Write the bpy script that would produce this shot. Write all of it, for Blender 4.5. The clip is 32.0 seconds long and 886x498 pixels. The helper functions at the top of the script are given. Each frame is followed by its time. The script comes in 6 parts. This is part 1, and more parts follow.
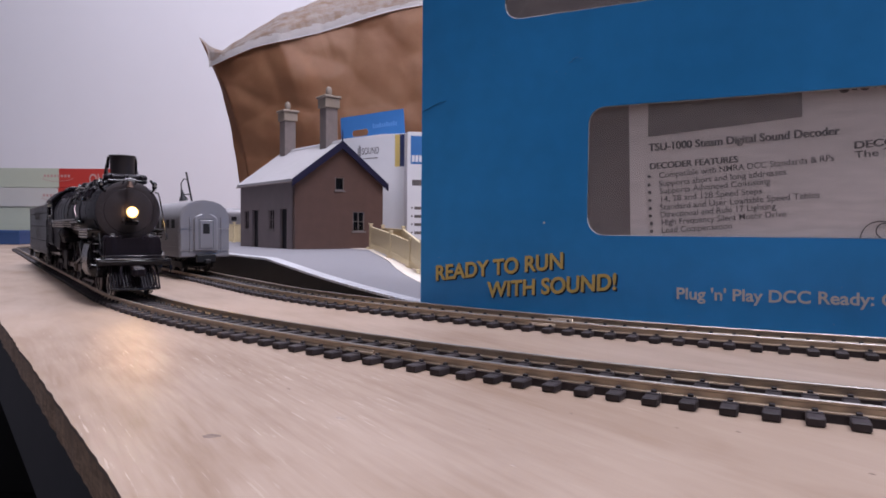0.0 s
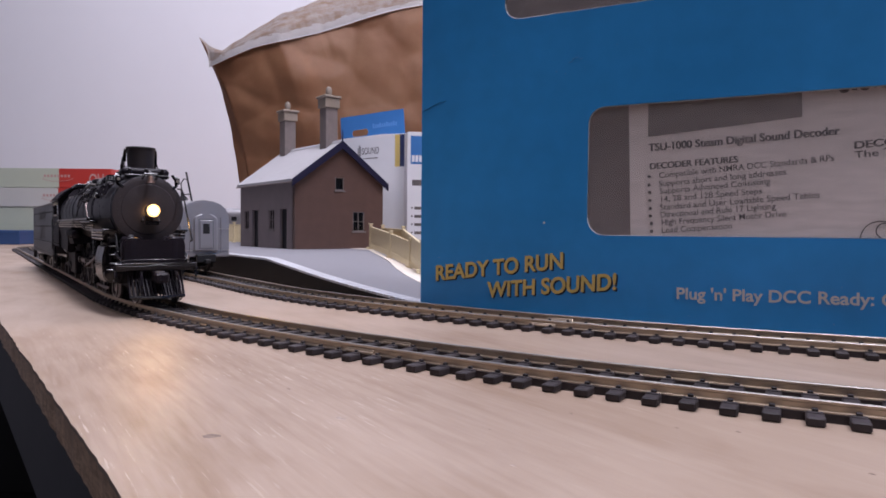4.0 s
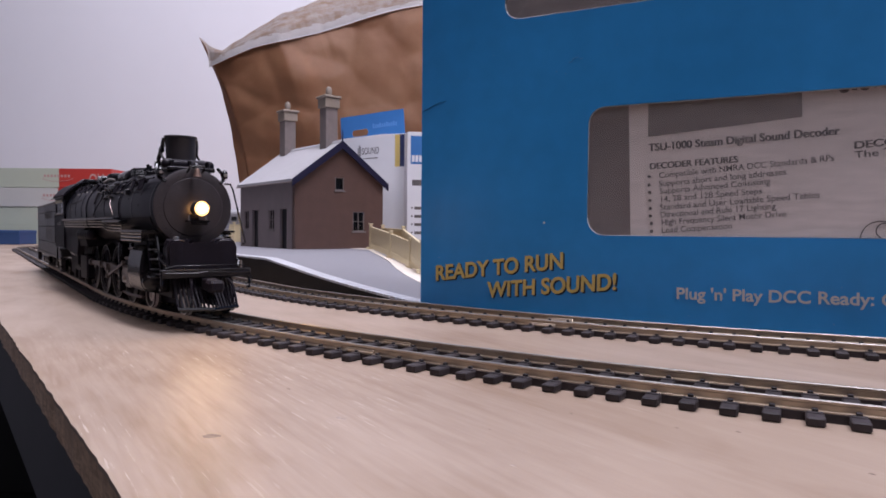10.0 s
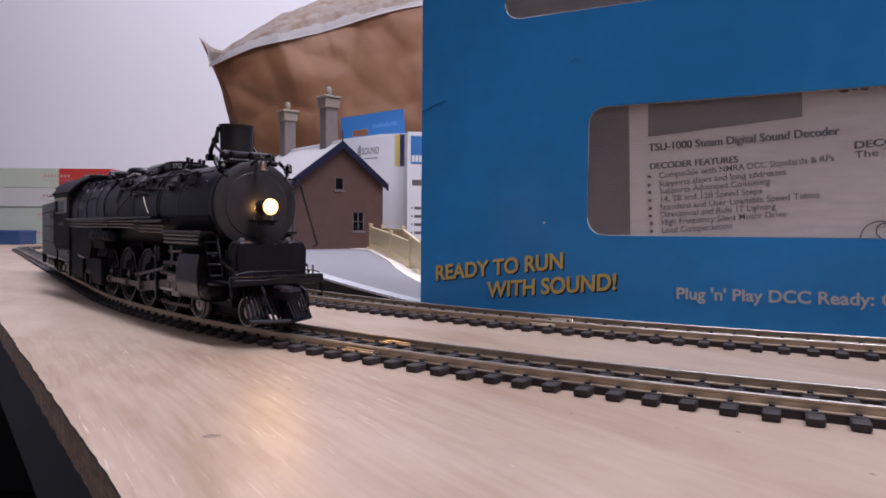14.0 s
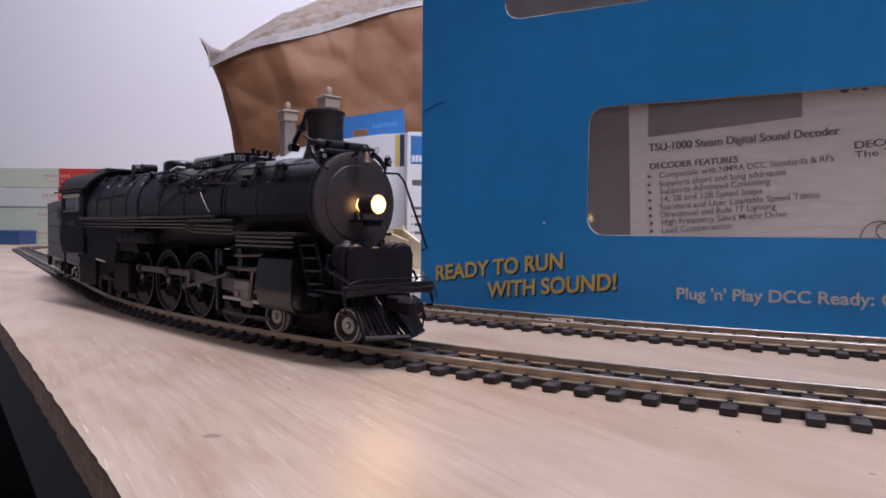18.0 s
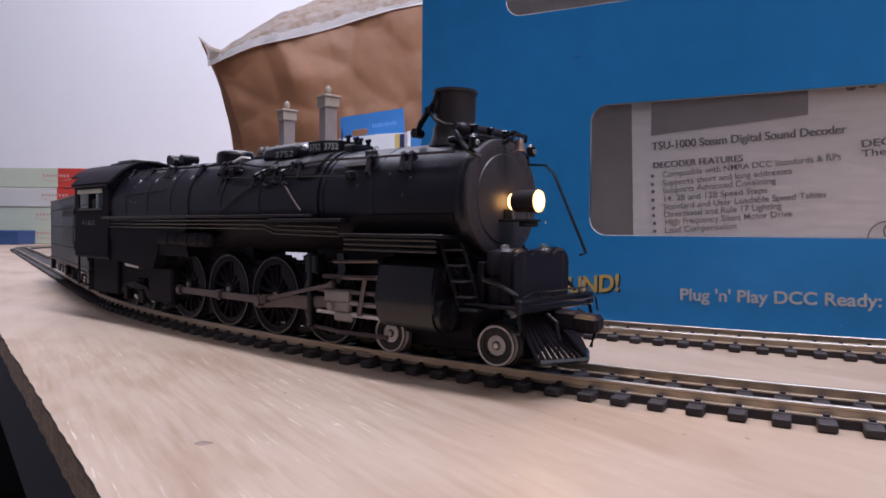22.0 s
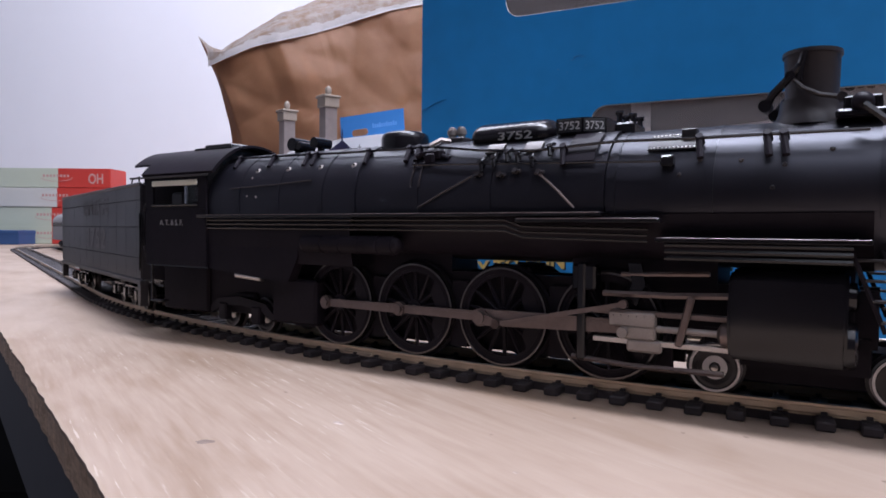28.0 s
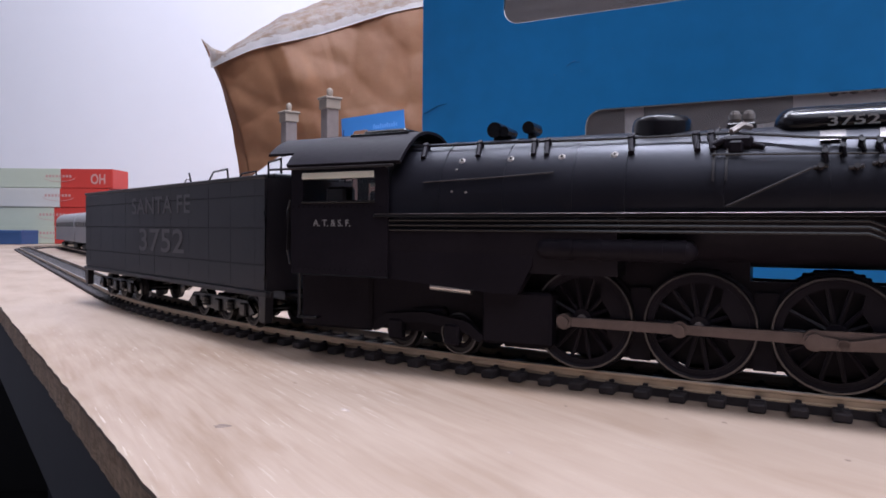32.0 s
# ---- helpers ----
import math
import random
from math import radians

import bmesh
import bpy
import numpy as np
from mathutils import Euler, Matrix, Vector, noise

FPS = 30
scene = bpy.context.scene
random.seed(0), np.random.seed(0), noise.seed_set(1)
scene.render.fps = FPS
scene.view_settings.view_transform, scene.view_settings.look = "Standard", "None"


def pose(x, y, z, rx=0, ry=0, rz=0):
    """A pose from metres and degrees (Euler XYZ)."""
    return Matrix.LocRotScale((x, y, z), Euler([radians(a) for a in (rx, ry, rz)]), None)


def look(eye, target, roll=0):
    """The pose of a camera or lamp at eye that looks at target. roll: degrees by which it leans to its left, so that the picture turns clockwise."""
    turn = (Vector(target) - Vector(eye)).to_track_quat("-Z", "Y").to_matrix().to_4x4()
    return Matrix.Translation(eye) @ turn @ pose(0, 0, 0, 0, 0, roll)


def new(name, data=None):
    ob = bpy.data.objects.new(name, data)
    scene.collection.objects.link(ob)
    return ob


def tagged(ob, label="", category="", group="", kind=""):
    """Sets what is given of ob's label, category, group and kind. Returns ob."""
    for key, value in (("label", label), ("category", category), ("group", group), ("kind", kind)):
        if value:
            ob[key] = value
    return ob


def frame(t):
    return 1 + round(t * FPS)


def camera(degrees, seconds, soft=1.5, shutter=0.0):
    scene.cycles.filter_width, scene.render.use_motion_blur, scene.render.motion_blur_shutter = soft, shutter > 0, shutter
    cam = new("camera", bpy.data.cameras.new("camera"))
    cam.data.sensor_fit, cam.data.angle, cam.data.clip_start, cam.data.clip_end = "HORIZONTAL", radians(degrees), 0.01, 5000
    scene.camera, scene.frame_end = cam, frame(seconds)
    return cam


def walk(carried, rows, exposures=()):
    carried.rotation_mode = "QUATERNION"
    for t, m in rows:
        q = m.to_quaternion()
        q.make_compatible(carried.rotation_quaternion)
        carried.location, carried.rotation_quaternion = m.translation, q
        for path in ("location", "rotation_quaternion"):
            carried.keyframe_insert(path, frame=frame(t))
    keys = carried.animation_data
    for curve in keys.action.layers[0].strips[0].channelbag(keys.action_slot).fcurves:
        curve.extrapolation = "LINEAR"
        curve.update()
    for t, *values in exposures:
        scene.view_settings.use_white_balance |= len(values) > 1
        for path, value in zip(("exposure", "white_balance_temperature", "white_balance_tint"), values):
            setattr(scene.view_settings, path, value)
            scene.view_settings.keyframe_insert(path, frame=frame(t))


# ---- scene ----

# ------------------------------------------------------------ camera
EYE = 0.03925
TILT = -0.029
cam = camera(66.31, 32.0, soft=1.7)


def eye_pose(forward):
    return look((0, forward, EYE), (0, forward + 1, EYE + math.tan(TILT)), 0.5)


# the lens breathes a little as it refocuses: a slight slide stands in for it
SLIDE = ((0, 0), (19.1, 0), (19.6, 3.0), (21.0, 3.0), (21.6, 4.2), (22.6, 4.2), (23.0, 2.4), (23.5, 4.0), (25.0, 3.4),
         (28.6, 3.4), (29.0, 4.0), (29.5, 1.9), (31.1, 1.8), (31.5, -0.9), (32.0, -6.5))
walk(cam, [(t, eye_pose(d * 0.001)) for t, d in SLIDE],
     exposures=[(0, 0.0, 6500, 10), (9, 0.03, 6500, 10), (14, 0.06, 6480, 10), (19, 0.17, 6420, 8), (23, 0.31, 6300, 7), (28, 0.43, 6150, 5), (32, 0.44, 6150, 5)])

# ------------------------------------------------------------ world and light
world = bpy.data.worlds.new("room_air")
scene.world = world
world.use_nodes = True
world.node_tree.nodes["Background"].inputs[0].default_value = (0.78, 0.80, 0.90, 1)
world.node_tree.nodes["Background"].inputs[1].default_value = 0.28


def area_lamp(name, at, target, sx, sy, watts, colour, roll=0):
    data = bpy.data.lights.new(name, "AREA")
    data.shape, data.size, data.size_y, data.energy, data.color = "RECTANGLE", sx, sy, watts, colour
    ob = new(name, data)
    ob.matrix_world = look(at, target, roll)
    return ob


LAMP_TINT = (0.91, 0.893, 1.05)
area_lamp("ceiling_lamp", (0.25, 0.13, 1.62), (0.25, 0.13, 0), 1.45, 0.14, 35, LAMP_TINT, -39)
# unseen lamp added to brighten the far wall
area_lamp("ceiling_lamp", (0.0, 1.32, 1.62), (0.0, 1.32, 0), 2.2, 0.5, 24, LAMP_TINT)
# unseen broad fill, added to light the blue box's front
area_lamp("ceiling_lamp", (0.95, -0.95, 1.62), (0.95, -0.95, 0), 3.2, 1.6, 21, LAMP_TINT)

# ------------------------------------------------------------ materials
def nodes_of(mat):
    mat.use_nodes = True
    nt = mat.node_tree
    return nt, nt.nodes, nt.links, nt.nodes["Principled BSDF"]


def material(name, colour, rough=0.5, metal=0.0, vary=0.12, scale=60.0, bump=0.0, bump_scale=400.0, spread=0.0, coat=0.0,
             speckle=0.0, stretch=(1, 1, 1), island=False, spec=0.5):
    """A painted, moulded or printed surface: colour with drift at two scales, gloss that wanders and a fine relief."""
    mat = bpy.data.materials.new(name)
    nt, N, L, b = nodes_of(mat)
    co = N.new("ShaderNodeTexCoord")
    mp = N.new("ShaderNodeMapping")
    mp.inputs["Scale"].default_value = stretch
    L.new(co.outputs["Object"], mp.inputs[0])
    n1, n2 = N.new("ShaderNodeTexNoise"), N.new("ShaderNodeTexNoise")
    n1.inputs["Scale"].default_value, n1.inputs["Detail"].default_value = scale, 4
    n2.inputs["Scale"].default_value, n2.inputs["Detail"].default_value = scale * 9, 3
    for n in (n1, n2):
        L.new(mp.outputs[0], n.inputs["Vector"])
    mix = N.new("ShaderNodeMath")
    mix.operation = "MULTIPLY_ADD"
    mix.inputs[1].default_value = 0.4
    L.new(n2.outputs[0], mix.inputs[0])
    L.new(n1.outputs[0], mix.inputs[2])
    ramp = N.new("ShaderNodeMapRange")
    ramp.inputs[1].default_value, ramp.inputs[2].default_value = 0.35, 1.05
    ramp.inputs[3].default_value, ramp.inputs[4].default_value = 1 - vary, 1 + vary
    L.new(mix.outputs[0], ramp.inputs[0])
    val = ramp.outputs[0]
    if spread:
        info = N.new("ShaderNodeObjectInfo")
        r2 = N.new("ShaderNodeMapRange")
        r2.inputs[3].default_value, r2.inputs[4].default_value = 1 - spread, 1 + spread
        L.new(info.outputs["Random"], r2.inputs[0])
        m = N.new("ShaderNodeMath")
        m.operation = "MULTIPLY"
        L.new(val, m.inputs[0])
        L.new(r2.outputs[0], m.inputs[1])
        val = m.outputs[0]
    sc = N.new("ShaderNodeVectorMath")
    sc.operation = "SCALE"
    sc.inputs[0].default_value = colour
    L.new(val, sc.inputs["Scale"])
    L.new(sc.outputs[0], b.inputs["Base Color"])
    rr = N.new("ShaderNodeMapRange")
    rr.inputs[3].default_value, rr.inputs[4].default_value = max(rough - 0.08, 0.03), min(rough + 0.1, 1)
    L.new(n1.outputs[0], rr.inputs[0])
    L.new(rr.outputs[0], b.inputs["Roughness"])
    b.inputs["Metallic"].default_value = metal
    b.inputs["Specular IOR Level"].default_value = spec
    b.inputs["Coat Weight"].default_value = coat
    if bump:
        n3 = N.new("ShaderNodeTexNoise")
        n3.inputs["Scale"].default_value, n3.inputs["Detail"].default_value = bump_scale, 3
        L.new(mp.outputs[0], n3.inputs["Vector"])
        bp = N.new("ShaderNodeBump")
        bp.inputs["Strength"].default_value, bp.inputs["Distance"].default_value = bump, 0.0004
        L.new(n3.outputs[0], bp.inputs["Height"])
        L.new(bp.outputs[0], b.inputs["Normal"])
    return mat


def glow(name, colour, strength):
    mat = bpy.data.materials.new(name)
    nt, N, L, b = nodes_of(mat)
    b.inputs["Base Color"].default_value = (*colour, 1)
    b.inputs["Emission Color"].default_value = (*colour, 1)
    b.inputs["Emission Strength"].default_value = strength
    return mat


def clear(name, rough=0.03, tint=(1, 1, 1), haze=0.0):
    mat = bpy.data.materials.new(name)
    nt, N, L, b = nodes_of(mat)
    N.remove(b)
    tr, gl, mx = N.new("ShaderNodeBsdfTransparent"), N.new("ShaderNodeBsdfGlossy"), N.new("ShaderNodeMixShader")
    fr = N.new("ShaderNodeFresnel")
    fr.inputs[0].default_value = 1.45
    tr.inputs[0].default_value = (*tint, 1)
    gl.inputs["Roughness"].default_value = rough
    L.new(fr.outputs[0], mx.inputs[0])
    L.new(tr.outputs[0], mx.inputs[1])
    L.new(gl.outputs[0], mx.inputs[2])
    last = mx
    if haze:
        # a patchy pale veil painting in the haze of reflections on the plastic
        df, m3 = N.new("ShaderNodeBsdfDiffuse"), N.new("ShaderNodeMixShader")
        n, r = N.new("ShaderNodeTexNoise"), N.new("ShaderNodeMapRange")
        n.inputs["Scale"].default_value, n.inputs["Detail"].default_value = 22, 5
        r.inputs[1].default_value, r.inputs[2].default_value, r.inputs[3].default_value, r.inputs[4].default_value = 0.3, 0.7, haze * 0.6, haze * 1.4
        df.inputs[0].default_value = (0.8, 0.74, 0.74, 1)
        L.new(n.outputs[0], r.inputs[0])
        L.new(r.outputs[0], m3.inputs[0])
        L.new(mx.outputs[0], m3.inputs[1])
        L.new(df.outputs[0], m3.inputs[2])
        last = m3
    L.new(last.outputs[0], N["Material Output"].inputs[0])
    return mat


def plywood(name, base, dark, edge=False):
    """Pale sanded plywood: long grain, fine pores and scratches along it, a few stains."""
    mat = bpy.data.materials.new(name)
    nt, N, L, b = nodes_of(mat)
    co, mp = N.new("ShaderNodeTexCoord"), N.new("ShaderNodeMapping")
    mp.inputs["Rotation"].default_value = (0, 0, radians(56 if not edge else 0))
    L.new(co.outputs["Object"], mp.inputs[0])

    def noise_at(sx, sy, sz, detail=4, scale=1.0, dist=0.0):
        m2, n = N.new("ShaderNodeMapping"), N.new("ShaderNodeTexNoise")
        m2.inputs["Scale"].default_value = (sx, sy, sz)
        L.new(mp.outputs[0], m2.inputs[0])
        L.new(m2.outputs[0], n.inputs["Vector"])
        n.inputs["Scale"].default_value, n.inputs["Detail"].default_value, n.inputs["Distortion"].default_value = scale, detail, dist
        return n.outputs[0]

    grain = noise_at(14, 120, 60, 6, 1.0, 0.9) if not edge else noise_at(170, 170, 700, 5, 1.0, 1.2)
    fine = noise_at(70, 800, 300, 4, 1.0, 0.4)
    streak = noise_at(26, 420, 90, 5, 1.0, 0.5)
    blotch = noise_at(9, 24, 11, 5, 1.0, 0.3)
    stain = noise_at(22, 58, 20, 6, 1.0, 0.5)
    scratch = noise_at(85, 1250, 70, 3)
    worn = noise_at(16, 26, 14, 2)

    def rng(v, a, c, lo, hi):
        r = N.new("ShaderNodeMapRange")
        r.inputs[1].default_value, r.inputs[2].default_value, r.inputs[3].default_value, r.inputs[4].default_value = a, c, lo, hi
        L.new(v, r.inputs[0])
        return r.outputs[0]

    # the patch near the open edge where tools have rubbed the veneer
    zone, ball = N.new("ShaderNodeMapping"), N.new("ShaderNodeTexGradient")
    ball.gradient_type = "SPHERICAL"
    zone.inputs["Location"].default_value, zone.inputs["Scale"].default_value = (0.5, -1.45, 0), (8, 8, 8)
    L.new(co.outputs["Object"], zone.inputs[0])
    L.new(zone.outputs[0], ball.inputs[0])
    rubbed = rng(ball.outputs["Fac"], 0.0, 0.55, 0.12, 1.0)

    def mul(a, c, op="MULTIPLY"):
        m = N.new("ShaderNodeMath")
        m.operation = op
        L.new(a, m.inputs[0])
        L.new(c, m.inputs[1])
        return m.outputs[0]

    lines = mul(mul(rng(fine, 0.35, 0.7, 0.0, 0.24), rng(streak, 0.45, 0.66, 0.0, 0.28), "ADD"), rubbed)
    patches = mul(rng(blotch, 0.36, 0.64, 0.0, 0.34), rng(stain, 0.48, 0.66, 0.0, 0.30), "ADD")
    f = mul(mul(rng(grain, 0.38, 0.62, 0.0, 0.16 if not edge else 0.6), lines, "ADD"), patches, "ADD")
    mix = N.new("ShaderNodeMix")
    mix.data_type = "RGBA"
    mix.inputs[6].default_value, mix.inputs[7].default_value = (*base, 1), (*dark, 1)
    L.new(f, mix.inputs[0])
    mix2 = N.new("ShaderNodeMix")
    mix2.data_type = "RGBA"
    mix2.inputs[7].default_value = (0.70, 0.62, 0.55, 1)
    L.new(mix.outputs[2], mix2.inputs[6])
    L.new(mul(mul(rng(scratch, 0.62, 0.69, 0.0, 0.44), rng(worn, 0.47, 0.60, 0.05, 1.0)), rubbed), mix2.inputs[0])
    L.new(mix2.outputs[2], b.inputs["Base Color"])
    L.new(rng(blotch, 0.3, 0.7, 0.36, 0.52), b.inputs["Roughness"])
    b.inputs["Specular IOR Level"].default_value = 0.4
    bp = N.new("ShaderNodeBump")
    bp.inputs["Strength"].default_value, bp.inputs["Distance"].default_value = 0.16, 0.0005
    L.new(mul(grain, fine, "ADD"), bp.inputs["Height"])
    L.new(bp.outputs[0], b.inputs["Normal"])
    return mat


def two_tone(name, c1, c2, scale, lo, hi, rough, bump, bump_scale):
    """A surface with stains: one colour breaks through another in patches with their own outline."""
    mat = material(name, c1, rough, 0.0, 0.12, scale, bump, bump_scale)
    nt, N, L, b = nodes_of(mat)
    old = b.inputs["Base Color"].links[0].from_socket
    co, n, r, mix = N.new("ShaderNodeTexCoord"), N.new("ShaderNodeTexNoise"), N.new("ShaderNodeMapRange"), N.new("ShaderNodeMix")
    n.inputs["Scale"].default_value, n.inputs["Detail"].default_value, n.inputs["Roughness"].default_value = scale, 6, 0.62
    L.new(co.outputs["Object"], n.inputs["Vector"])
    r.inputs[1].default_value, r.inputs[2].default_value = lo, hi
    L.new(n.outputs[0], r.inputs[0])
    mix.data_type = "RGBA"
    mix.inputs[7].default_value = (*c2, 1)
    L.new(r.outputs[0], mix.inputs[0])
    L.new(old, mix.inputs[6])
    L.new(mix.outputs[2], b.inputs["Base Color"])
    return mat


M = {}
M["board"] = plywood("sanded_plywood", (0.405, 0.312, 0.248), (0.250, 0.168, 0.114))
M["board_edge"] = plywood("raw_plywood_edge", (0.84, 0.62, 0.44), (0.44, 0.28, 0.17), True)
M["pale_red"] = material("pale_red_print", (0.50, 0.29, 0.27), 0.55, vary=0.08)
M["liner"] = material("white_paper_liner", (0.56, 0.52, 0.51), 0.7, vary=0.14, scale=40, bump=0.4, bump_scale=200)
M["pale_fleck"] = material("chipped_veneer", (0.42, 0.345, 0.30), 0.8, vary=0.3, scale=900, spec=0.1)
M["knot"] = material("wood_knot", (0.205, 0.155, 0.13), 0.6, vary=0.5, scale=500, spec=0.2)
M["frame_grey"] = material("grey_painted_frame", (0.055, 0.057, 0.07), 0.55, vary=0.2, scale=8)
# unseen west wall, greyed to hold down reflections on the engine
M["side_wall"] = material("greyed_unseen_wall", (0.42, 0.415, 0.445), 0.85, vary=0.04, scale=2.0)
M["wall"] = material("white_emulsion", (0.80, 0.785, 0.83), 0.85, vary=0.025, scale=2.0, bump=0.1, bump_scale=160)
# unseen south and east walls, darkened so black paint reflects little
M["back_wall"] = material("dark_unseen_wall", (0.07, 0.067, 0.075), 0.85, vary=0.1, scale=2)
M["ceiling"] = material("ceiling_paint", (0.62, 0.61, 0.63), 0.9, vary=0.02, scale=2)
M["floor"] = material("dark_floor", (0.010, 0.009, 0.010), 0.7, vary=0.3, scale=5)
M["sleeper"] = material("black_sleeper_plastic", (0.034, 0.0275, 0.030), 0.6, vary=0.35, scale=120, bump=0.5, bump_scale=900, spread=0.25,
                        stretch=(1, 0.2, 1), spec=0.3)
M["rail_side"] = material("nickel_silver_rail", (0.52, 0.43, 0.335), 0.36, metal=0.85, vary=0.25, scale=40)
M["rail_head"] = material("polished_railhead", (0.33, 0.305, 0.285), 0.42, metal=0.8, vary=0.25, scale=60)
M["black"] = material("satin_black_paint", (0.0090, 0.0078, 0.0100), 0.21, spec=0.46, vary=0.25, scale=60, bump=0.05, bump_scale=800)
M["jacket"] = material("boiler_jacket_black", (0.0075, 0.0068, 0.0102), 0.37, vary=0.2, scale=40, bump=0.05, bump_scale=500, spec=0.55)
M["jacket"].node_tree.nodes["Principled BSDF"].inputs["Specular Tint"].default_value = (0.86, 0.87, 1.0, 1)
M["soot"] = material("graphite_smokebox", (0.024, 0.019, 0.021), 0.40, vary=0.3, scale=120, bump=0.1, bump_scale=900)
M["tender_black"] = material("weathered_tender_black", (0.0200, 0.0170, 0.0208), 0.36, vary=0.25, scale=30, bump=0.05, bump_scale=500, spec=0.5)
M["matte"] = material("matte_black_paint", (0.0160, 0.0132, 0.0178), 0.45, spec=0.08, vary=0.3, scale=60, bump=0.1, bump_scale=600)
M["rod"] = material("grey_rod_metal", (0.185, 0.145, 0.135), 0.36, metal=0.7, vary=0.3, scale=100)
M["rim_dim"] = material("dim_rim_and_sheen_metal", (0.13, 0.12, 0.118), 0.3, metal=0.9, vary=0.3, scale=80)
M["pipe"] = material("glossy_black_pipe", (0.0080, 0.0072, 0.0092), 0.20, vary=0.2, scale=80, spec=0.42)
M["pit"] = material("unlit_black_iron", (0.0165, 0.0135, 0.0182), 0.34, vary=0.3, scale=60, spec=0.12)
M["steel"] = material("bright_steel", (0.62, 0.58, 0.55), 0.28, metal=0.9, vary=0.15, scale=100)
M["pale_metal"] = material("pale_valve_metal", (0.34, 0.30, 0.28), 0.45, metal=0.5, vary=0.2, scale=200)
M["brass"] = material("dull_brass", (0.17, 0.11, 0.088), 0.5, metal=0.7, vary=0.2, scale=200)
M["white"] = material("white_print", (0.55, 0.54, 0.54), 0.6, vary=0.08, scale=200)
M["dim_white"] = material("faded_white_print", (0.30, 0.29, 0.29), 0.6, vary=0.15, scale=300)
M["front_plate"] = material("worn_graphite_front", (0.040, 0.032, 0.035), 0.42, vary=0.3, scale=120, bump=0.1, bump_scale=900)
M["wheel_white"] = material("white_wheel_trim", (0.74, 0.70, 0.69), 0.5, vary=0.1, scale=300)
M["lamp"] = glow("headlamp_glow", (1.0, 0.56, 0.20), 3.4)
M["lamp_hot"] = glow("headlamp_core", (1.0, 0.58, 0.22), 600)
M["lamp_leak"] = glow("headlamp_leak", (1.0, 0.52, 0.18), 7)
M["shade"] = material("cream_sun_blind", (0.85, 0.80, 0.66), 0.6, vary=0.05)
M["box_blue"] = material("blue_printed_card", (0.024, 0.245, 0.61), 0.34, vary=0.2, scale=11, bump=0.10, bump_scale=40)
M["crease"] = material("crease_shade_blue", (0.004, 0.07, 0.20), 0.5, vary=0.1)
M["card_edge"] = material("cut_card_edge", (0.45, 0.44, 0.44), 0.7, vary=0.1)
M["paper"] = material("leaflet_paper", (0.88, 0.81, 0.79), 0.6, vary=0.06, scale=20)
M["print"] = material("black_print", (0.05, 0.042, 0.048), 0.6, vary=0.1)
M["print_grey"] = material("grey_photo_print", (0.115, 0.10, 0.10), 0.5, vary=0.6, scale=30)
M["tray"] = material("grey_foam_tray", (0.18, 0.14, 0.13), 0.7, vary=0.35, scale=25)
M["yellow"] = material("yellow_print", (0.60, 0.445, 0.14), 0.5, vary=0.1)
M["print_shadow"] = material("dark_print", (0.006, 0.012, 0.03), 0.5, vary=0.05)
M["film"] = clear("window_film", 0.06, (0.985, 0.985, 0.99), 0.12)
M["glass"] = clear("model_glazing", 0.03, (0.85, 0.87, 0.9))
M["kraft"] = two_tone("kraft_paper", (0.47, 0.243, 0.130), (0.37, 0.170, 0.084), 11, 0.33, 0.66, 0.55, 0.5, 38)
M["torn"] = two_tone("torn_paper_liner", (0.47, 0.405, 0.375), (0.34, 0.232, 0.165), 60, 0.40, 0.64, 0.75, 0.9, 220)
M["brick"] = material("moulded_brown_brick", (0.104, 0.055, 0.043), 0.65, vary=0.18, scale=90, bump=0.6, bump_scale=900)
# grey of the house front, lightened to stand in for side light
M["stone_grey"] = material("side_lit_grey_wall", (0.20, 0.162, 0.162), 0.7, vary=0.12, scale=90, bump=0.4, bump_scale=800)
M["roof"] = material("pale_grey_slate", (0.42, 0.405, 0.42), 0.6, vary=0.07, scale=60, bump=0.15, bump_scale=500)
M["navy"] = material("navy_bargeboard", (0.0065, 0.0065, 0.034), 0.45, vary=0.1)
M["chimney"] = material("grey_chimney", (0.215, 0.175, 0.165), 0.7, vary=0.15, scale=150, bump=0.4, bump_scale=900)
M["cap_tan"] = material("tan_chimney_cap", (0.30, 0.245, 0.20), 0.7, vary=0.12, scale=150, bump=0.4, bump_scale=900)
# for black parts, and as painted shade inside the house
M["dark"] = material("black_parts_and_shade", (0.01, 0.01, 0.013), 0.6, vary=0.1)
M["sash"] = material("dull_window_frame", (0.16, 0.135, 0.13), 0.6, vary=0.08)
M["platform"] = material("grey_platform_asphalt", (0.215, 0.21, 0.23), 0.6, vary=0.10, scale=40, bump=0.2, bump_scale=700)
M["edging"] = material("white_edging", (0.54, 0.54, 0.57), 0.55, vary=0.06, scale=60, spread=0.05)
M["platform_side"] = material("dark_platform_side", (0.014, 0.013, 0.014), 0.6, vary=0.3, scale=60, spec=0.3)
M["cream"] = material("cream_fence_plastic", (0.64, 0.53, 0.33), 0.5, vary=0.06, scale=90)
M["path"] = material("pale_sand_path", (0.68, 0.62, 0.54), 0.7, vary=0.08, scale=60)
M["silver"] = material("silver_coach_paint", (0.36, 0.35, 0.37), 0.36, metal=0.35, vary=0.06, scale=40)
M["silver_dark"] = material("shade_toned_silver", (0.25, 0.25, 0.27), 0.4, metal=0.3, vary=0.1)
M["box_green"] = material("pale_green_card", (0.50, 0.54, 0.44), 0.6, vary=0.04, scale=8)
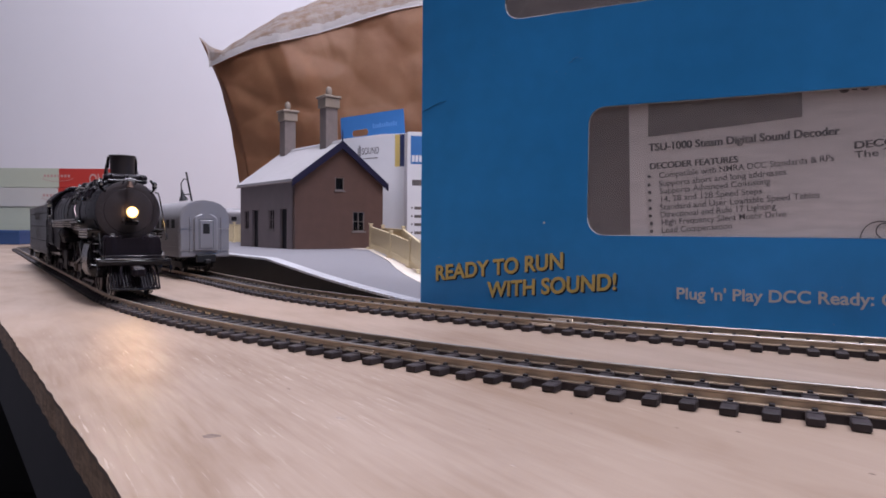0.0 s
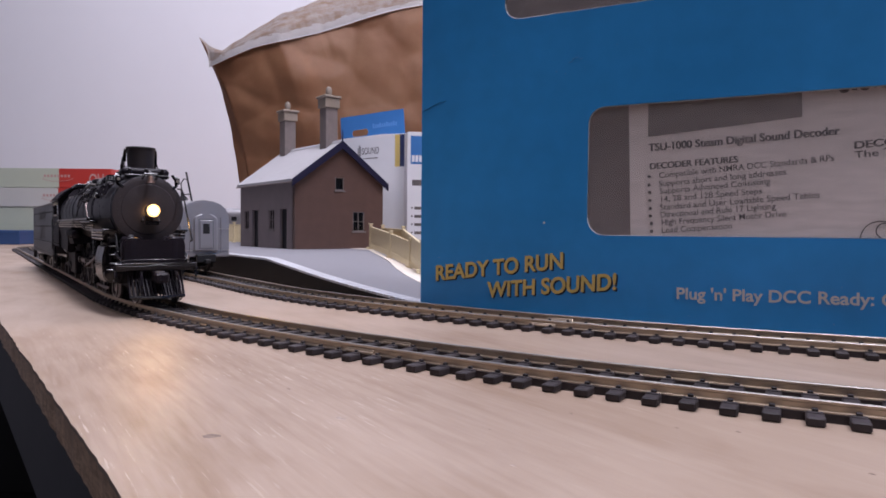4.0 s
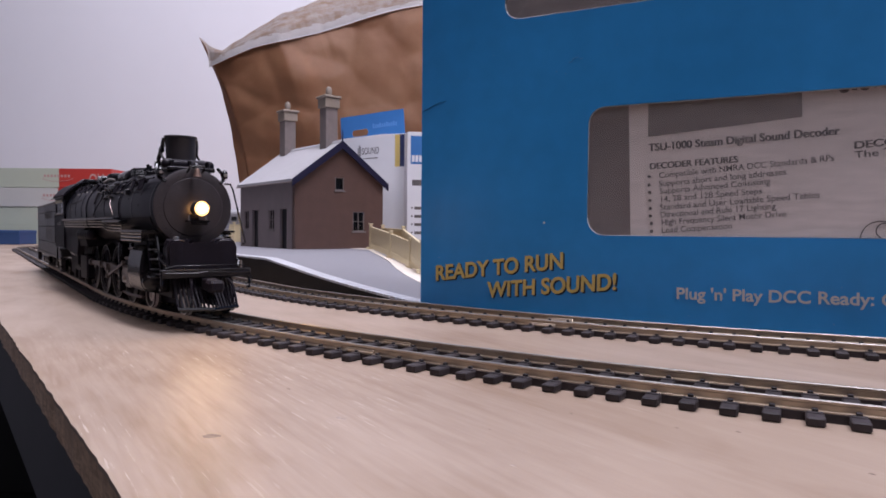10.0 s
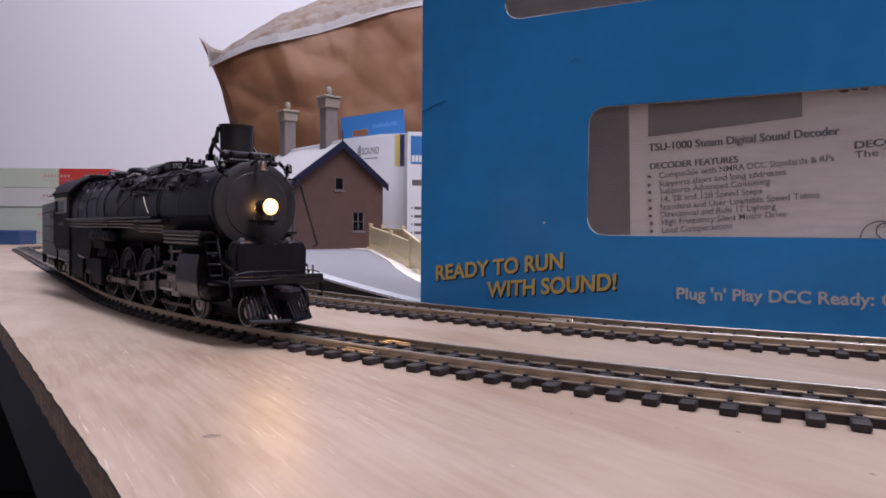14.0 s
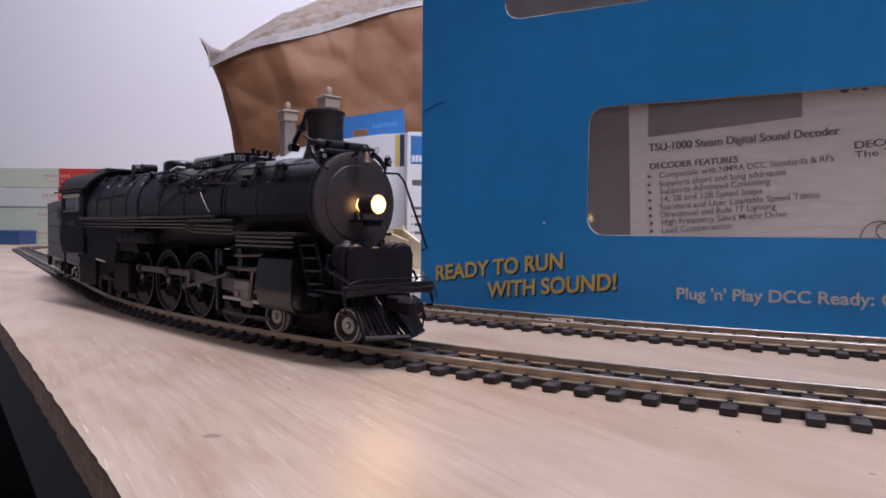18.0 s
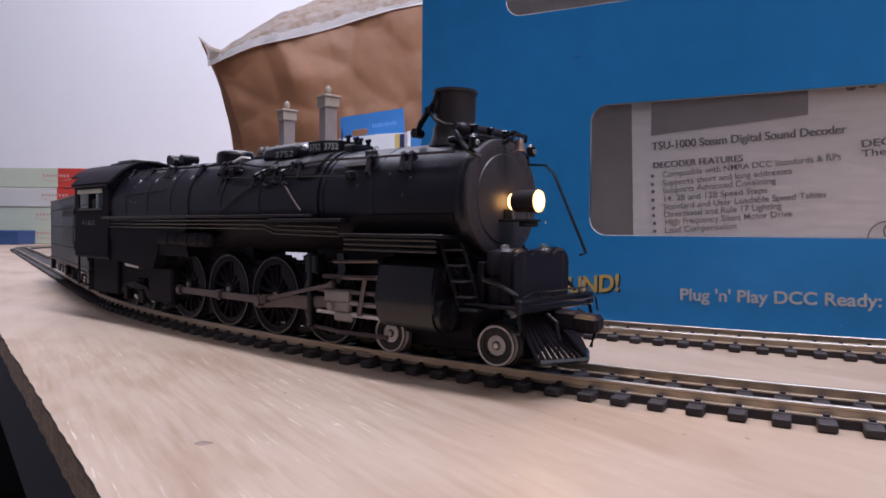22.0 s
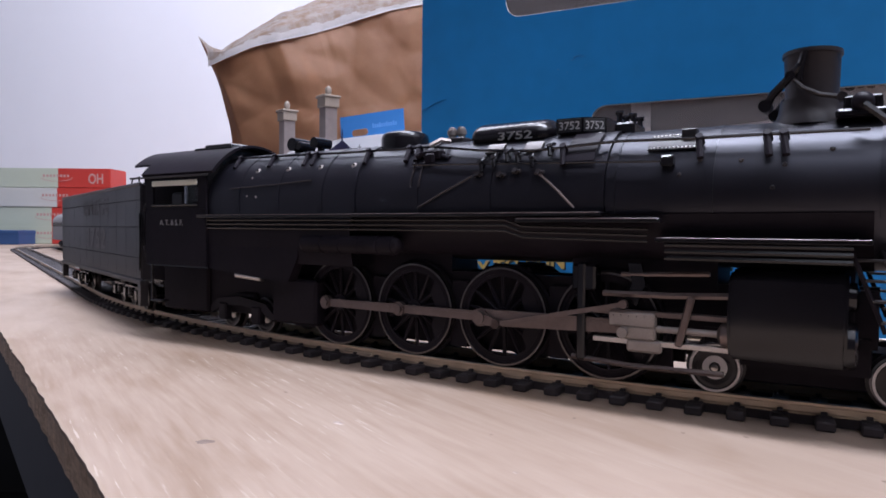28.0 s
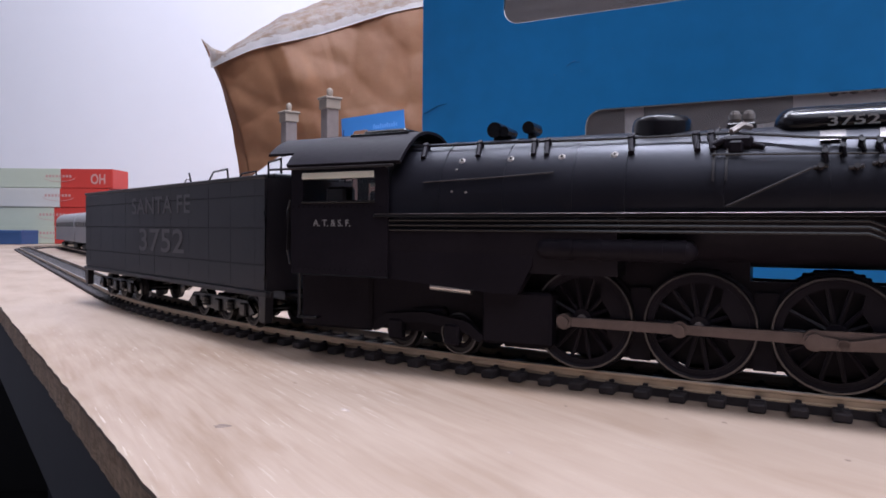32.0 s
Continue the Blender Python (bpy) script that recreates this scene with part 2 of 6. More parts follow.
M["box_grey"] = material("pale_grey_card", (0.56, 0.555, 0.53), 0.6, vary=0.04, scale=8)
M["box_red"] = material("red_card", (0.50, 0.045, 0.035), 0.5, vary=0.08, scale=12)
M["box_navy"] = material("blue_card", (0.030, 0.075, 0.20), 0.5, vary=0.1, scale=12)
M["carton"] = material("white_carton", (0.70, 0.70, 0.73), 0.5, vary=0.04, scale=10)
M["carton_blue"] = material("bright_blue_card", (0.04, 0.17, 0.44), 0.45, vary=0.12, scale=12)
M["carton_navy"] = material("navy_stripe", (0.02, 0.03, 0.10), 0.5)
M["pale_blue"] = material("pale_blue_print", (0.10, 0.25, 0.56), 0.5)

# ------------------------------------------------------------ mesh helpers; lengths in millimetres
MM = 0.001


def mesh_from(bm, name, mat, smooth=35, mats=()):
    for v in bm.verts:
        v.co *= MM
    bmesh.ops.recalc_face_normals(bm, faces=bm.faces)
    for e in bm.edges:
        e.smooth = not (len(e.link_faces) == 2 and e.calc_face_angle(0) > radians(smooth))
    for f in bm.faces:
        f.smooth = True
    me = bpy.data.meshes.new(name)
    bm.to_mesh(me)
    bm.free()
    me.materials.append(mat)
    for m in mats:
        me.materials.append(m)
    return me


def part(name, bm, mat, parent=None, label="", at=None, smooth=35, mats=()):
    ob = new(name, mesh_from(bm, name, mat, smooth, mats) if isinstance(bm, bmesh.types.BMesh) else bm)
    if parent:
        ob.parent = parent
    if at is not None:
        ob.matrix_basis = at
    if label:
        ob["label"] = label
    return ob


def thing(name, label, category, at=None, group="", kind=""):
    ob = new(name)
    ob.empty_display_size = 0.01
    if at is not None:
        ob.matrix_basis = at
    return tagged(ob, label, category, group, kind)


def B():
    return bmesh.new()


def block(bm, x0, x1, y0, y1, z0, z1, bevel=0.0, seg=1):
    r = bmesh.ops.create_cube(bm, size=1, matrix=Matrix.LocRotScale(((x0 + x1) / 2, (y0 + y1) / 2, (z0 + z1) / 2), None,
                                                                  (abs(x1 - x0), abs(y1 - y0), abs(z1 - z0))))
    if bevel:
        es = list({e for v in r["verts"] for e in v.link_edges})
        bmesh.ops.bevel(bm, geom=es, offset=bevel, segments=seg, affect="EDGES", clamp_overlap=True)
    return bm


def rod(bm, p, q, r, r2=None, seg=10, caps=True):
    p, q = Vector(p), Vector(q)
    d = q - p
    m = Matrix.Translation((p + q) / 2) @ d.to_track_quat("Z", "Y").to_matrix().to_4x4()
    bmesh.ops.create_cone(bm, cap_ends=caps, segments=seg, radius1=r, radius2=r if r2 is None else r2, depth=d.length, matrix=m)
    return bm


def pipe(bm, pts, r, seg=6):
    """A bent round bar through the points."""
    pts = [Vector(p) for p in pts]
    rings = []
    for i, p in enumerate(pts):
        d = (pts[min(i + 1, len(pts) - 1)] - pts[max(i - 1, 0)]).normalized()
        q = d.to_track_quat("Z", "Y")
        rings.append([bm.verts.new(p + q @ Vector((r * math.cos(a), r * math.sin(a), 0))) for a in
                      (2 * math.pi * k / seg for k in range(seg))])
    for a, c in zip(rings, rings[1:]):
        for k in range(seg):
            bm.faces.new((a[k], a[(k + 1) % seg], c[(k + 1) % seg], c[k]))
    bm.faces.new(rings[0][::-1])
    bm.faces.new(rings[-1])
    return bm


def lathe(bm, profile, axis="x", at=(0, 0, 0), seg=32, a0=0.0, a1=2 * math.pi, caps=True):
    """Turn (along, radius) pairs round an axis through at."""
    full = abs(a1 - a0 - 2 * math.pi) < 1e-6
    n = seg if full else seg + 1
    rings = []
    for u, r in profile:
        ring = []
        for k in range(n):
            a = a0 + (a1 - a0) * k / seg
            c, s = r * math.cos(a), r * math.sin(a)
            co = {"x": (u, c, s), "y": (c, u, s), "z": (c, s, u)}[axis]
            ring.append(bm.verts.new(Vector(co) + Vector(at)))
        rings.append(ring)
    for p, q in zip(rings, rings[1:]):
        for k in range(n if full else n - 1):
            j = (k + 1) % n
            bm.faces.new((p[k], p[j], q[j], q[k]))
    if full and caps and profile[0] != profile[-1]:
        for ring, (u, r) in ((rings[0], profile[0]), (rings[-1], profile[-1])):
            if r > 1e-6:
                bm.faces.new(ring)
    bmesh.ops.remove_doubles(bm, verts=bm.verts, dist=1e-5)
    return bm


def prism(bm, outline, y0, y1, plane="xz"):
    """Push a closed outline through from y0 to y1."""
    put = {"xz": lambda a, b, c: (a, c, b), "xy": lambda a, b, c: (a, b, c), "yz": lambda a, b, c: (c, a, b)}[plane]
    lo = [bm.verts.new(put(a, b, y0)) for a, b in outline]
    hi = [bm.verts.new(put(a, b, y1)) for a, b in outline]
    bm.faces.new(lo)
    bm.faces.new(hi[::-1])
    n = len(outline)
    for k in range(n):
        bm.faces.new((lo[k], lo[(k + 1) % n], hi[(k + 1) % n], hi[k]))
    return bm


def ring_outline(cx, cy, r, n=24):
    return [(cx + r * math.cos(2 * math.pi * k / n), cy + r * math.sin(2 * math.pi * k / n)) for k in range(n)]


def lettering(name, words, size, mat, parent, m, depth=0.06, align="LEFT", width=1.0, space=1.0, bold=0.0, label=""):
    """Words as flat raised print; size is the height of a capital in millimetres."""
    cu = bpy.data.curves.new(name, "FONT")
    cu.body, cu.size, cu.align_x, cu.extrude, cu.space_character, cu.offset = words, size / 0.7 * MM, align, depth * MM, space, bold * MM
    tmp = bpy.data.objects.new(name, cu)
    scene.collection.objects.link(tmp)
    me = bpy.data.meshes.new_from_object(tmp.evaluated_get(bpy.context.evaluated_depsgraph_get()))
    bpy.data.objects.remove(tmp)
    bpy.data.curves.remove(cu)
    me.materials.clear()
    me.materials.append(mat)
    ob = part(name, me, mat, parent, label, m @ Matrix.Diagonal((width, 1, 1, 1)))
    return ob


# ------------------------------------------------------------ the lines of the two tracks
REF = -2.0512


class Line:
    """A track's centre line in metres: an arc, and a straight that leaves it; s runs along it, the way the engine goes."""

    def __init__(self, cx, cy, radius, leave):
        self.c, self.r, self.leave = Vector((cx, cy)), radius, leave
        self.s0 = (leave - REF) * radius

    def at(self, s):
        a = max(REF + s / self.r, self.leave)
        p = self.c + self.r * Vector((math.cos(a), math.sin(a)))
        d = Vector((-math.sin(a), math.cos(a)))
        if s < self.s0:
            p = p + d * (s - self.s0)
        return p, d


class FarLine(Line):
    """The same, with a bend to the far side at the straight's end."""
    END, BEND = -1.18, 0.27

    def at(self, s):
        if s >= self.END:
            return super().at(s)
        p, d = super().at(self.END)
        a = (self.END - s) / self.BEND
        back = -d
        side = Vector((back.y, -back.x))
        c = p + side * self.BEND
        lim = radians(150)
        b = min(a, lim)
        q = c + (-side * math.cos(b) + back * math.sin(b)) * self.BEND
        dd = -(side * math.sin(b) + back * math.cos(b))
        if a > lim:
            q = q - dd * (a - lim) * self.BEND
        return q, dd


OUTER = FarLine(0.39146, 0.77175, 0.6959, -2.534)
INNER = Line(0.37844, 0.78234, 0.6120, -2.520)
RAIL = 4.47


def stand(line, s, z=0.0):
    p, d = line.at(s)
    return pose(p.x, p.y, z, 0, 0, math.degrees(math.atan2(d.y, d.x)))


# ------------------------------------------------------------ the room and the table
EDGE = Vector((0.6013, -0.799))


def room():
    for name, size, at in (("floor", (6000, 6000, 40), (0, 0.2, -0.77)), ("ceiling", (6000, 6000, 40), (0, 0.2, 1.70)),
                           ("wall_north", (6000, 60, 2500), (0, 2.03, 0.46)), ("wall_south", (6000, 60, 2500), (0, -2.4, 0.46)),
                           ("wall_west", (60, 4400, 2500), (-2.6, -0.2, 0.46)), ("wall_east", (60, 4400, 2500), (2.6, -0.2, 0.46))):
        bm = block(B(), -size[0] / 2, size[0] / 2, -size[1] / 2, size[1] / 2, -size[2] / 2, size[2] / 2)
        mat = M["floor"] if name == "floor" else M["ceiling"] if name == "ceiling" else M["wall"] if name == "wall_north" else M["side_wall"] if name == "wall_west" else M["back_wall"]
        tagged(part(name, bm, mat, at=pose(*at)), "dark plain floor under the table" if name == "floor" else "plain painted room surface, darkened where unseen",
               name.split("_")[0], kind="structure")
    bm = block(B(), -2560, 2560, -8, 8, -745, -60)
    tagged(part("wall_dado", bm, M["floor"], at=pose(0, 1.985, 0)), "dark panelling low on the wall", "wall", kind="structure")


def table():
    t = thing("layout_table", "pale plywood table top on a dark grey frame", "table")
    near = Vector((-0.0459, 0.097))
    a, b = near + EDGE * 0.75, near - EDGE * 2.06
    outline = [(a.x, a.y), (1.75, a.y), (1.75, 1.92), (b.x, 1.92)]
    edge = [(a.x * 1000, a.y * 1000), (1750, a.y * 1000), (1750, 1920), (b.x * 1000 - 150, 1920), (b.x * 1000, b.y * 1000)]
    # the front edge is sawn a little unevenly
    rng = random.Random(4)
    steps = 900
    for k in range(1, steps):
        p = b.lerp(a, k / steps)
        w = noise.noise((k * 0.12, 0, 0)) * 0.0005 + noise.noise((k * 0.9, 3, 0)) * 0.00025 + rng.uniform(-0.00022, 0.00022) * (3 if rng.random() < 0.06 else 1)
        edge.append(((p.x - 0.8 * w) * 1000, (p.y - 0.6 * w) * 1000))
    bm = B()
    prism(bm, edge, -0.9, 0, "xy")
    part("top_veneer", bm, M["board"], t)
    bm = B()
    inset = [(x + 0.5, y + 0.4) for x, y in edge]
    prism(bm, inset, -9.1, -0.92, "xy")
    part("plywood_core", bm, M["board_edge"], t, "rough brown sawn plywood edge")
    n = Vector((0.799, 0.6013))
    for k, (off, z0, z1) in enumerate(((3, -44, -9.2), (150, -60, -9.2))):
        bm = B()
        p, q = a + n * off * 0.001, b + n * off * 0.001
        prism(bm, [(p.x * 1000, p.y * 1000), (q.x * 1000, q.y * 1000), (q.x * 1000 + n.x * 18, q.y * 1000 + n.y * 18),
                   (p.x * 1000 + n.x * 18, p.y * 1000 + n.y * 18)], z0, z1, "xy")
        part("frame_rail", bm, M["frame_grey"], t, "dark grey painted rail")
    for x, y in ((-0.55, 1.0), (1.6, 1.8), (0.55, -0.35), (1.6, -0.3), (-0.9, 1.8)):
        part("leg", block(B(), -25, 25, -25, 25, -750, -9.2), M["frame_grey"], t, at=pose(x, y, 0))
    for x, y, r, s in ((-43.2, 126.5, 1.7, 0.7),):
        bm = B()
        prism(bm, [(u * (1 + 0.2 * math.sin(3 * k)), v * s * (1 + 0.2 * math.cos(5 * k))) for k, (u, v) in enumerate(ring_outline(0, 0, r, 14))], -0.3, 0.02, "xy")
        part("knot", bm, M["knot"], t, "small dark knot in the veneer", pose(x * MM, y * MM, 0))
    for k in range(14):
        x, y = (-20.8, 139) if k == 0 else (rng.uniform(-120, 90), rng.uniform(95, 210))
        r = 1.5 if k == 0 else rng.uniform(0.25, 0.6)
        bm = prism(B(), [(u * rng.uniform(0.7, 1.3), v * rng.uniform(0.4, 0.8)) for u, v in ring_outline(0, 0, r, 9)], -0.2, 0.03, "xy")
        part("fleck", bm, M["pale_fleck"] if k % 3 == 0 else M["knot"], t, "pale chip in the veneer" if k % 3 == 0 else "tiny dark fleck", pose(x * MM, y * MM, 0, 0, 0, -50))


def rail_profile():
    return [(-0.95, 1.95), (0.95, 1.95), (0.95, 2.2), (0.32, 2.45), (0.30, 3.5), (0.55, 3.75), (0.55, 4.30), (0.38, 4.47),
            (-0.38, 4.47), (-0.55, 4.30), (-0.55, 3.75), (-0.30, 3.5), (-0.32, 2.45), (-0.95, 2.2)]


def rail_mesh(line, s0, s1, off, step):
    bm = B()
    prof = rail_profile()
    rings = []
    n = max(int((s1 - s0) / step), 2)
    for k in range(n + 1):
        p, d = line.at(s0 + (s1 - s0) * k / n)
        side = Vector((-d.y, d.x))
        rings.append([bm.verts.new((p.x * 1000 + side.x * (off + u), p.y * 1000 + side.y * (off + u), z)) for u, z in prof])
    m = len(prof)
    for a, b in zip(rings, rings[1:]):
        for k in range(m):
            f = bm.faces.new((a[k], a[(k + 1) % m], b[(k + 1) % m], b[k]))
            f.material_index = 1 if k in (7, 8, 6) else 0
    bm.faces.new(rings[0])
    bm.faces.new(rings[-1][::-1])
    return bm


def sleeper_mesh():
    bm = B()
    block(bm, -1.8, 1.8, -14.7, 14.7, 0.0, 1.9, 0.3)
    for y in (-8.7, 8.7):
        for e in (-1, 1):
            block(bm, -1.5, 1.5, *sorted((y + e * 0.96, y + e * 2.4)), 1.8, 2.15, 0.1)
            block(bm, -0.6, 0.6, *sorted((y + e * 0.5, y + e * 1.5)), 2.1, 2.75, 0.12)
    return mesh_from(bm, "sleeper", M["sleeper"])


def web_mesh(line, s0, s1, off):
    """The thin strips that tie the sleepers together under each rail."""
    bm = B()
    n = max(int((s1 - s0) / 0.02), 2)
    last = None
    for k in range(n + 1):
        p, d = line.at(s0 + (s1 - s0) * k / n)
        side = Vector((-d.y, d.x))
        ring = [bm.verts.new((p.x * 1000 + side.x * (off + u), p.y * 1000 + side.y * (off + u), z)) for u, z in
                ((-1.25, 0.02), (1.25, 0.02), (1.25, 1.88), (-1.25, 1.88))]
        if last:
            for j in range(4):
                bm.faces.new((last[j], last[(j + 1) % 4], ring[(j + 1) % 4], ring[j]))
        last = ring
    return bm


def track(line, s0, s1, label, joints, pitch):
    t = thing("model_track", label, "railway track", group="model railway tracks")
    for off in (-8.7, 8.7):
        part("rail", rail_mesh(line, s0, s1, off, 0.012), M["rail_side"], t, "brown-sided rail with a polished top", mats=(M["rail_head"],))
        part("web", web_mesh(line, s0, s1, off), M["sleeper"], t)
        for s in joints:
            p, d = line.at(s)
            bm = B()
            block(bm, -5.5, 5.5, off - 1.25, off + 1.25, 1.95, 2.75, 0.2)
            block(bm, -5.5, 5.5, off - 0.75, off + 0.75, 2.6, 3.3, 0.2)
            part("rail_joiner", bm, M["rail_side"], t, at=stand(line, s))
    me = sleeper_mesh()
    n = int((s1 - s0) / pitch)
    rng = random.Random(2)
    for k in range(n):
        m = stand(line, s0 + (k + 0.5) * pitch)
        part("sleeper", me, None, t, at=m @ pose(rng.uniform(-.0002, .0002), rng.uniform(-.0002, .0002), 0.0001, 0, 0, rng.uniform(-.8, .8)))
    return t


# ------------------------------------------------------------ the blue box beside the track
def rounded(x0, x1, z0, z1, r, n=6):
    out = []
    for cx, cz, a in ((x1 - r, z1 - r, 0), (x0 + r, z1 - r, 90), (x0 + r, z0 + r, 180), (x1 - r, z0 + r, 270)):
        for k in range(n + 1):
            t = radians(a + 90 * k / n)
            out.append((cx + r * math.cos(t), cz + r * math.sin(t)))
    return out


def holed_sheet(bm, w, h, holes, y0, y1):
    """A card sheet in the xz plane with holes cut through it."""
    geo = []

    def loop(pts):
        vs = [bm.verts.new((x, y0, z)) for x, z in pts]
        return [bm.edges.new((vs[k], vs[(k + 1) % len(vs)])) for k in range(len(vs))]

    edges = loop([(0, 0), (w, 0), (w, h), (0, h)])
    for hole in holes:
        edges += loop(hole)
    r = bmesh.ops.triangle_fill(bm, use_beauty=True, edges=edges)
    faces = [g for g in r["geom"] if isinstance(g, bmesh.types.BMFace)]
    ex = bmesh.ops.extrude_face_region(bm, geom=faces)
    for v in (g for g in ex["geom"] if isinstance(g, bmesh.types.BMVert)):
        v.co.y = y1
    return bm


def blue_box():
    W, H, D = 400, 235, 95
    t = thing("model_box", "large blue cardboard model box with clear windows", "box", pose(-0.0106, 0.325, 0.0, 0, 0, -27.4))
    low = rounded(80.6, 330, 37.2, 91.2, 7)
    high = rounded(42, 330, 132.4, 190, 7)
    bm = holed_sheet(B(), W, H, (low, high), 0, 0.7)
    front = part("front_panel", bm, M["box_blue"], t)
    bm = B()
    block(bm, 0.02, 0.9, 0.75, D, 0, H)
    block(bm, W - 0.9, W - 0.02, 0.75, D, 0, H)
    block(bm, 0.95, W - 0.95, D - 0.9, D, 0, H)
    block(bm, 0.95, W - 0.95, 0.75, D - 0.95, H - 0.9, H)
    block(bm, 0.95, W - 0.95, 0.75, D - 0.95, 0.02, 0.9)
    part("carton_body", bm, M["box_blue"], t)
    # cut white rims round the windows
    for hole in (low, high):
        bm = B()
        pts = [(x, z) for x, z in hole]
        cx, cz = sum(p[0] for p in pts) / len(pts), sum(p[1] for p in pts) / len(pts)
        inner = [(x - 0.2 * math.copysign(1, x - cx), z - 0.3 * math.copysign(1, z - cz)) for x, z in pts]
        for k in range(len(pts)):
            j = (k + 1) % len(pts)
            a, b, c, d = pts[k], pts[j], inner[j], inner[k]
            vs = [bm.verts.new((p[0], y, p[1])) for y in (0.1, 0.9) for p in (a, b, c, d)]
            for f in ((0, 1, 2, 3), (7, 6, 5, 4), (0, 4, 5, 1), (1, 5, 6, 2), (2, 6, 7, 3), (3, 7, 4, 0)):
                bm.faces.new([vs[i] for i in f])
        bmesh.ops.remove_doubles(bm, verts=bm.verts, dist=0.001)
        part("window_rim", bm, M["card_edge"], t, "pale cut card edge")
        bm = B()
        prism(bm, [(x, z) for x, z in hole], 1.0, 1.15)
        pane = part("window_film", bm, M["film"], t, "clear plastic window film")
        pane.visible_shadow = False
    bm = B()
    block(bm, 2, W - 2, 14, 16, 2, H - 2, 0.3)
    part("inner_tray", bm, M["tray"], t, "grey-brown inner tray")
    # the leaflet behind the lower window
    part("leaflet", prism(B(), [(0, 0), (160, 0), (160, 92), (0, 92)], 0, 0.15), M["paper"], t, "printed decoder leaflet",
                pose(0.0989, 0.0024, 0.0208, 0, -1.7, 0))
    turn = Matrix.Rotation(radians(90), 4, "X")

    def line(words, x, z, size, width, bold=0.0, mat="print", name="printed_line"):
        o = lettering(name, words, size, M[mat], t, pose(x * MM, 0.00215, z * MM, 0, -dz, 0) @ turn, 0.015, bold=bold)
        now = max(v.co.x for v in o.data.vertices) * 1000
        o.matrix_basis = o.matrix_basis @ Matrix.Diagonal((width / now, 1, 1, 1))
        if name == "leaflet_heading":
            # a heading is printed bold: a second stroke beside the first
            part(name, o.data, None, t, at=pose(0.00026, -0.00002, 0) @ o.matrix_basis)
        return o

    dz = 2.6
    line("TSU-1000 Steam Digital Sound Decoder", 105.1, 71.9, 3.05, 67.6, 0.05, name="leaflet_heading")
    dz = 2.9
    line("DECODER FEATURES", 105.6, 64.5, 2.45, 33.3, 0.05, name="leaflet_heading")
    dz = 4.4
    for words, x, z, w in (("Compatible with NMRA DCC Standards & RPs", 109.5, 60.8, 61.9), ("Supports short and long addresses", 109.5, 57.4, 46.4),
                           ("Supports Advanced Consisting", 109.8, 54.4, 40.7), ("14, 28 and 128 Speed Steps", 109.9, 51.1, 37.8),
                           ("Standard and User Loadable Speed Tables", 110.1, 47.8, 57.0), ("Directional and Rule 17 Lighting", 110.2, 44.8, 42.4),
                           ("High Frequency Silent Motor Drive", 110.7, 41.7, 45.4), ("Load Compensation", 110.8, 38.5, 26.6)):
        line(words, x, z, 2.3, w, 0.03)
        part("bullet", prism(B(), ring_outline(x - 3.9, z + 0.7, 0.7, 10), 2.1, 2.35), M["print"], t)
    line("DECODER", 177.1, 69.5, 2.6, 22, 0.05, name="leaflet_heading")
    line("The TSU", 177.5, 66.2, 2.4, 17, 0.05)
    dz = 4.4
    bm = B()
    prism(bm, [(104.8, 77.8), (160.5, 82.2), (160.2, 95), (104.8, 95)], 2.15, 2.38)
    part("leaflet_photo", bm, M["print_grey"], t, "grey printed photograph")
    bm = B()
    for k in range(5):
        rod(bm, (173.8 + k * 3.2, 2.15, 91.7 + k * 0.2 + 0.5 * (k % 2)), (173.8 + k * 3.2, 2.36, 91.7 + k * 0.2 + 0.5 * (k % 2)), 1.9, seg=12)
    part("leaflet_picture", bm, M["print_grey"], t, "grey printed wheels")
    bm = B()
    for r0, r1, cx, cz in ((6.2, 5.8, 186, 37.5), (3.0, 2.6, 187.5, 40)):
        lathe(bm, [(2.15, r0), (2.36, r0), (2.36, r1), (2.15, r1), (2.15, r0)], "y", (cx, 0, cz), 24)
    part("leaflet_diagram", bm, M["print"], t, "thin black line drawing")
    # the front's own print
    def front_line(words, x, z, size, width, tilt, mat, shear=0.0, proud=0.12, bold=0.0, label=""):
        o = lettering("front_lettering", words, size, M[mat], t, pose(x * MM, -proud * MM, z * MM, 0, -tilt, 0) @ turn, 0.05, bold=bold, label=label)
        now = max(v.co.x for v in o.data.vertices) * 1000
        sh = Matrix.Identity(4)
        sh[0][1] = shear
        o.data.transform(sh @ Matrix.Diagonal((width / now, 1, 1, 1)))
        return o

    front_line("READY TO RUN", 8.6, 14.6, 6.8, 63.0, 7.2, "print_shadow", 0.12, 0.07, 0.24)
    front_line("WITH SOUND!", 35.8, 8.0, 6.8, 58.6, 6.2, "print_shadow", 0.12, 0.07, 0.24)
    front_line("READY TO RUN", 7.9, 15.1, 6.8, 63.0, 7.2, "yellow", 0.12, 0.2, 0.24, "bold yellow slanted lettering")
    front_line("WITH SOUND!", 35.1, 8.5, 6.8, 58.6, 6.2, "yellow", 0.12, 0.2, 0.24, "bold yellow slanted lettering")
    front_line("Plug 'n' Play DCC Ready: C", 117.2, 12.3, 4.5, 74.0, 1.0, "white", 0, 0.12, 0.13, "white lettering")
    # crease drawn as a darker blue line, shade put into its colour
    bm = B()
    pipe(bm, [(0.6, -0.05, 95.2), (4, -0.12, 96.4), (8, -0.12, 98.4), (13, -0.02, 99.2)], 0.13, 5)
    part("crease", bm, M["crease"], t, "crease in the card, its shade drawn as a dark line")
    bm = B()
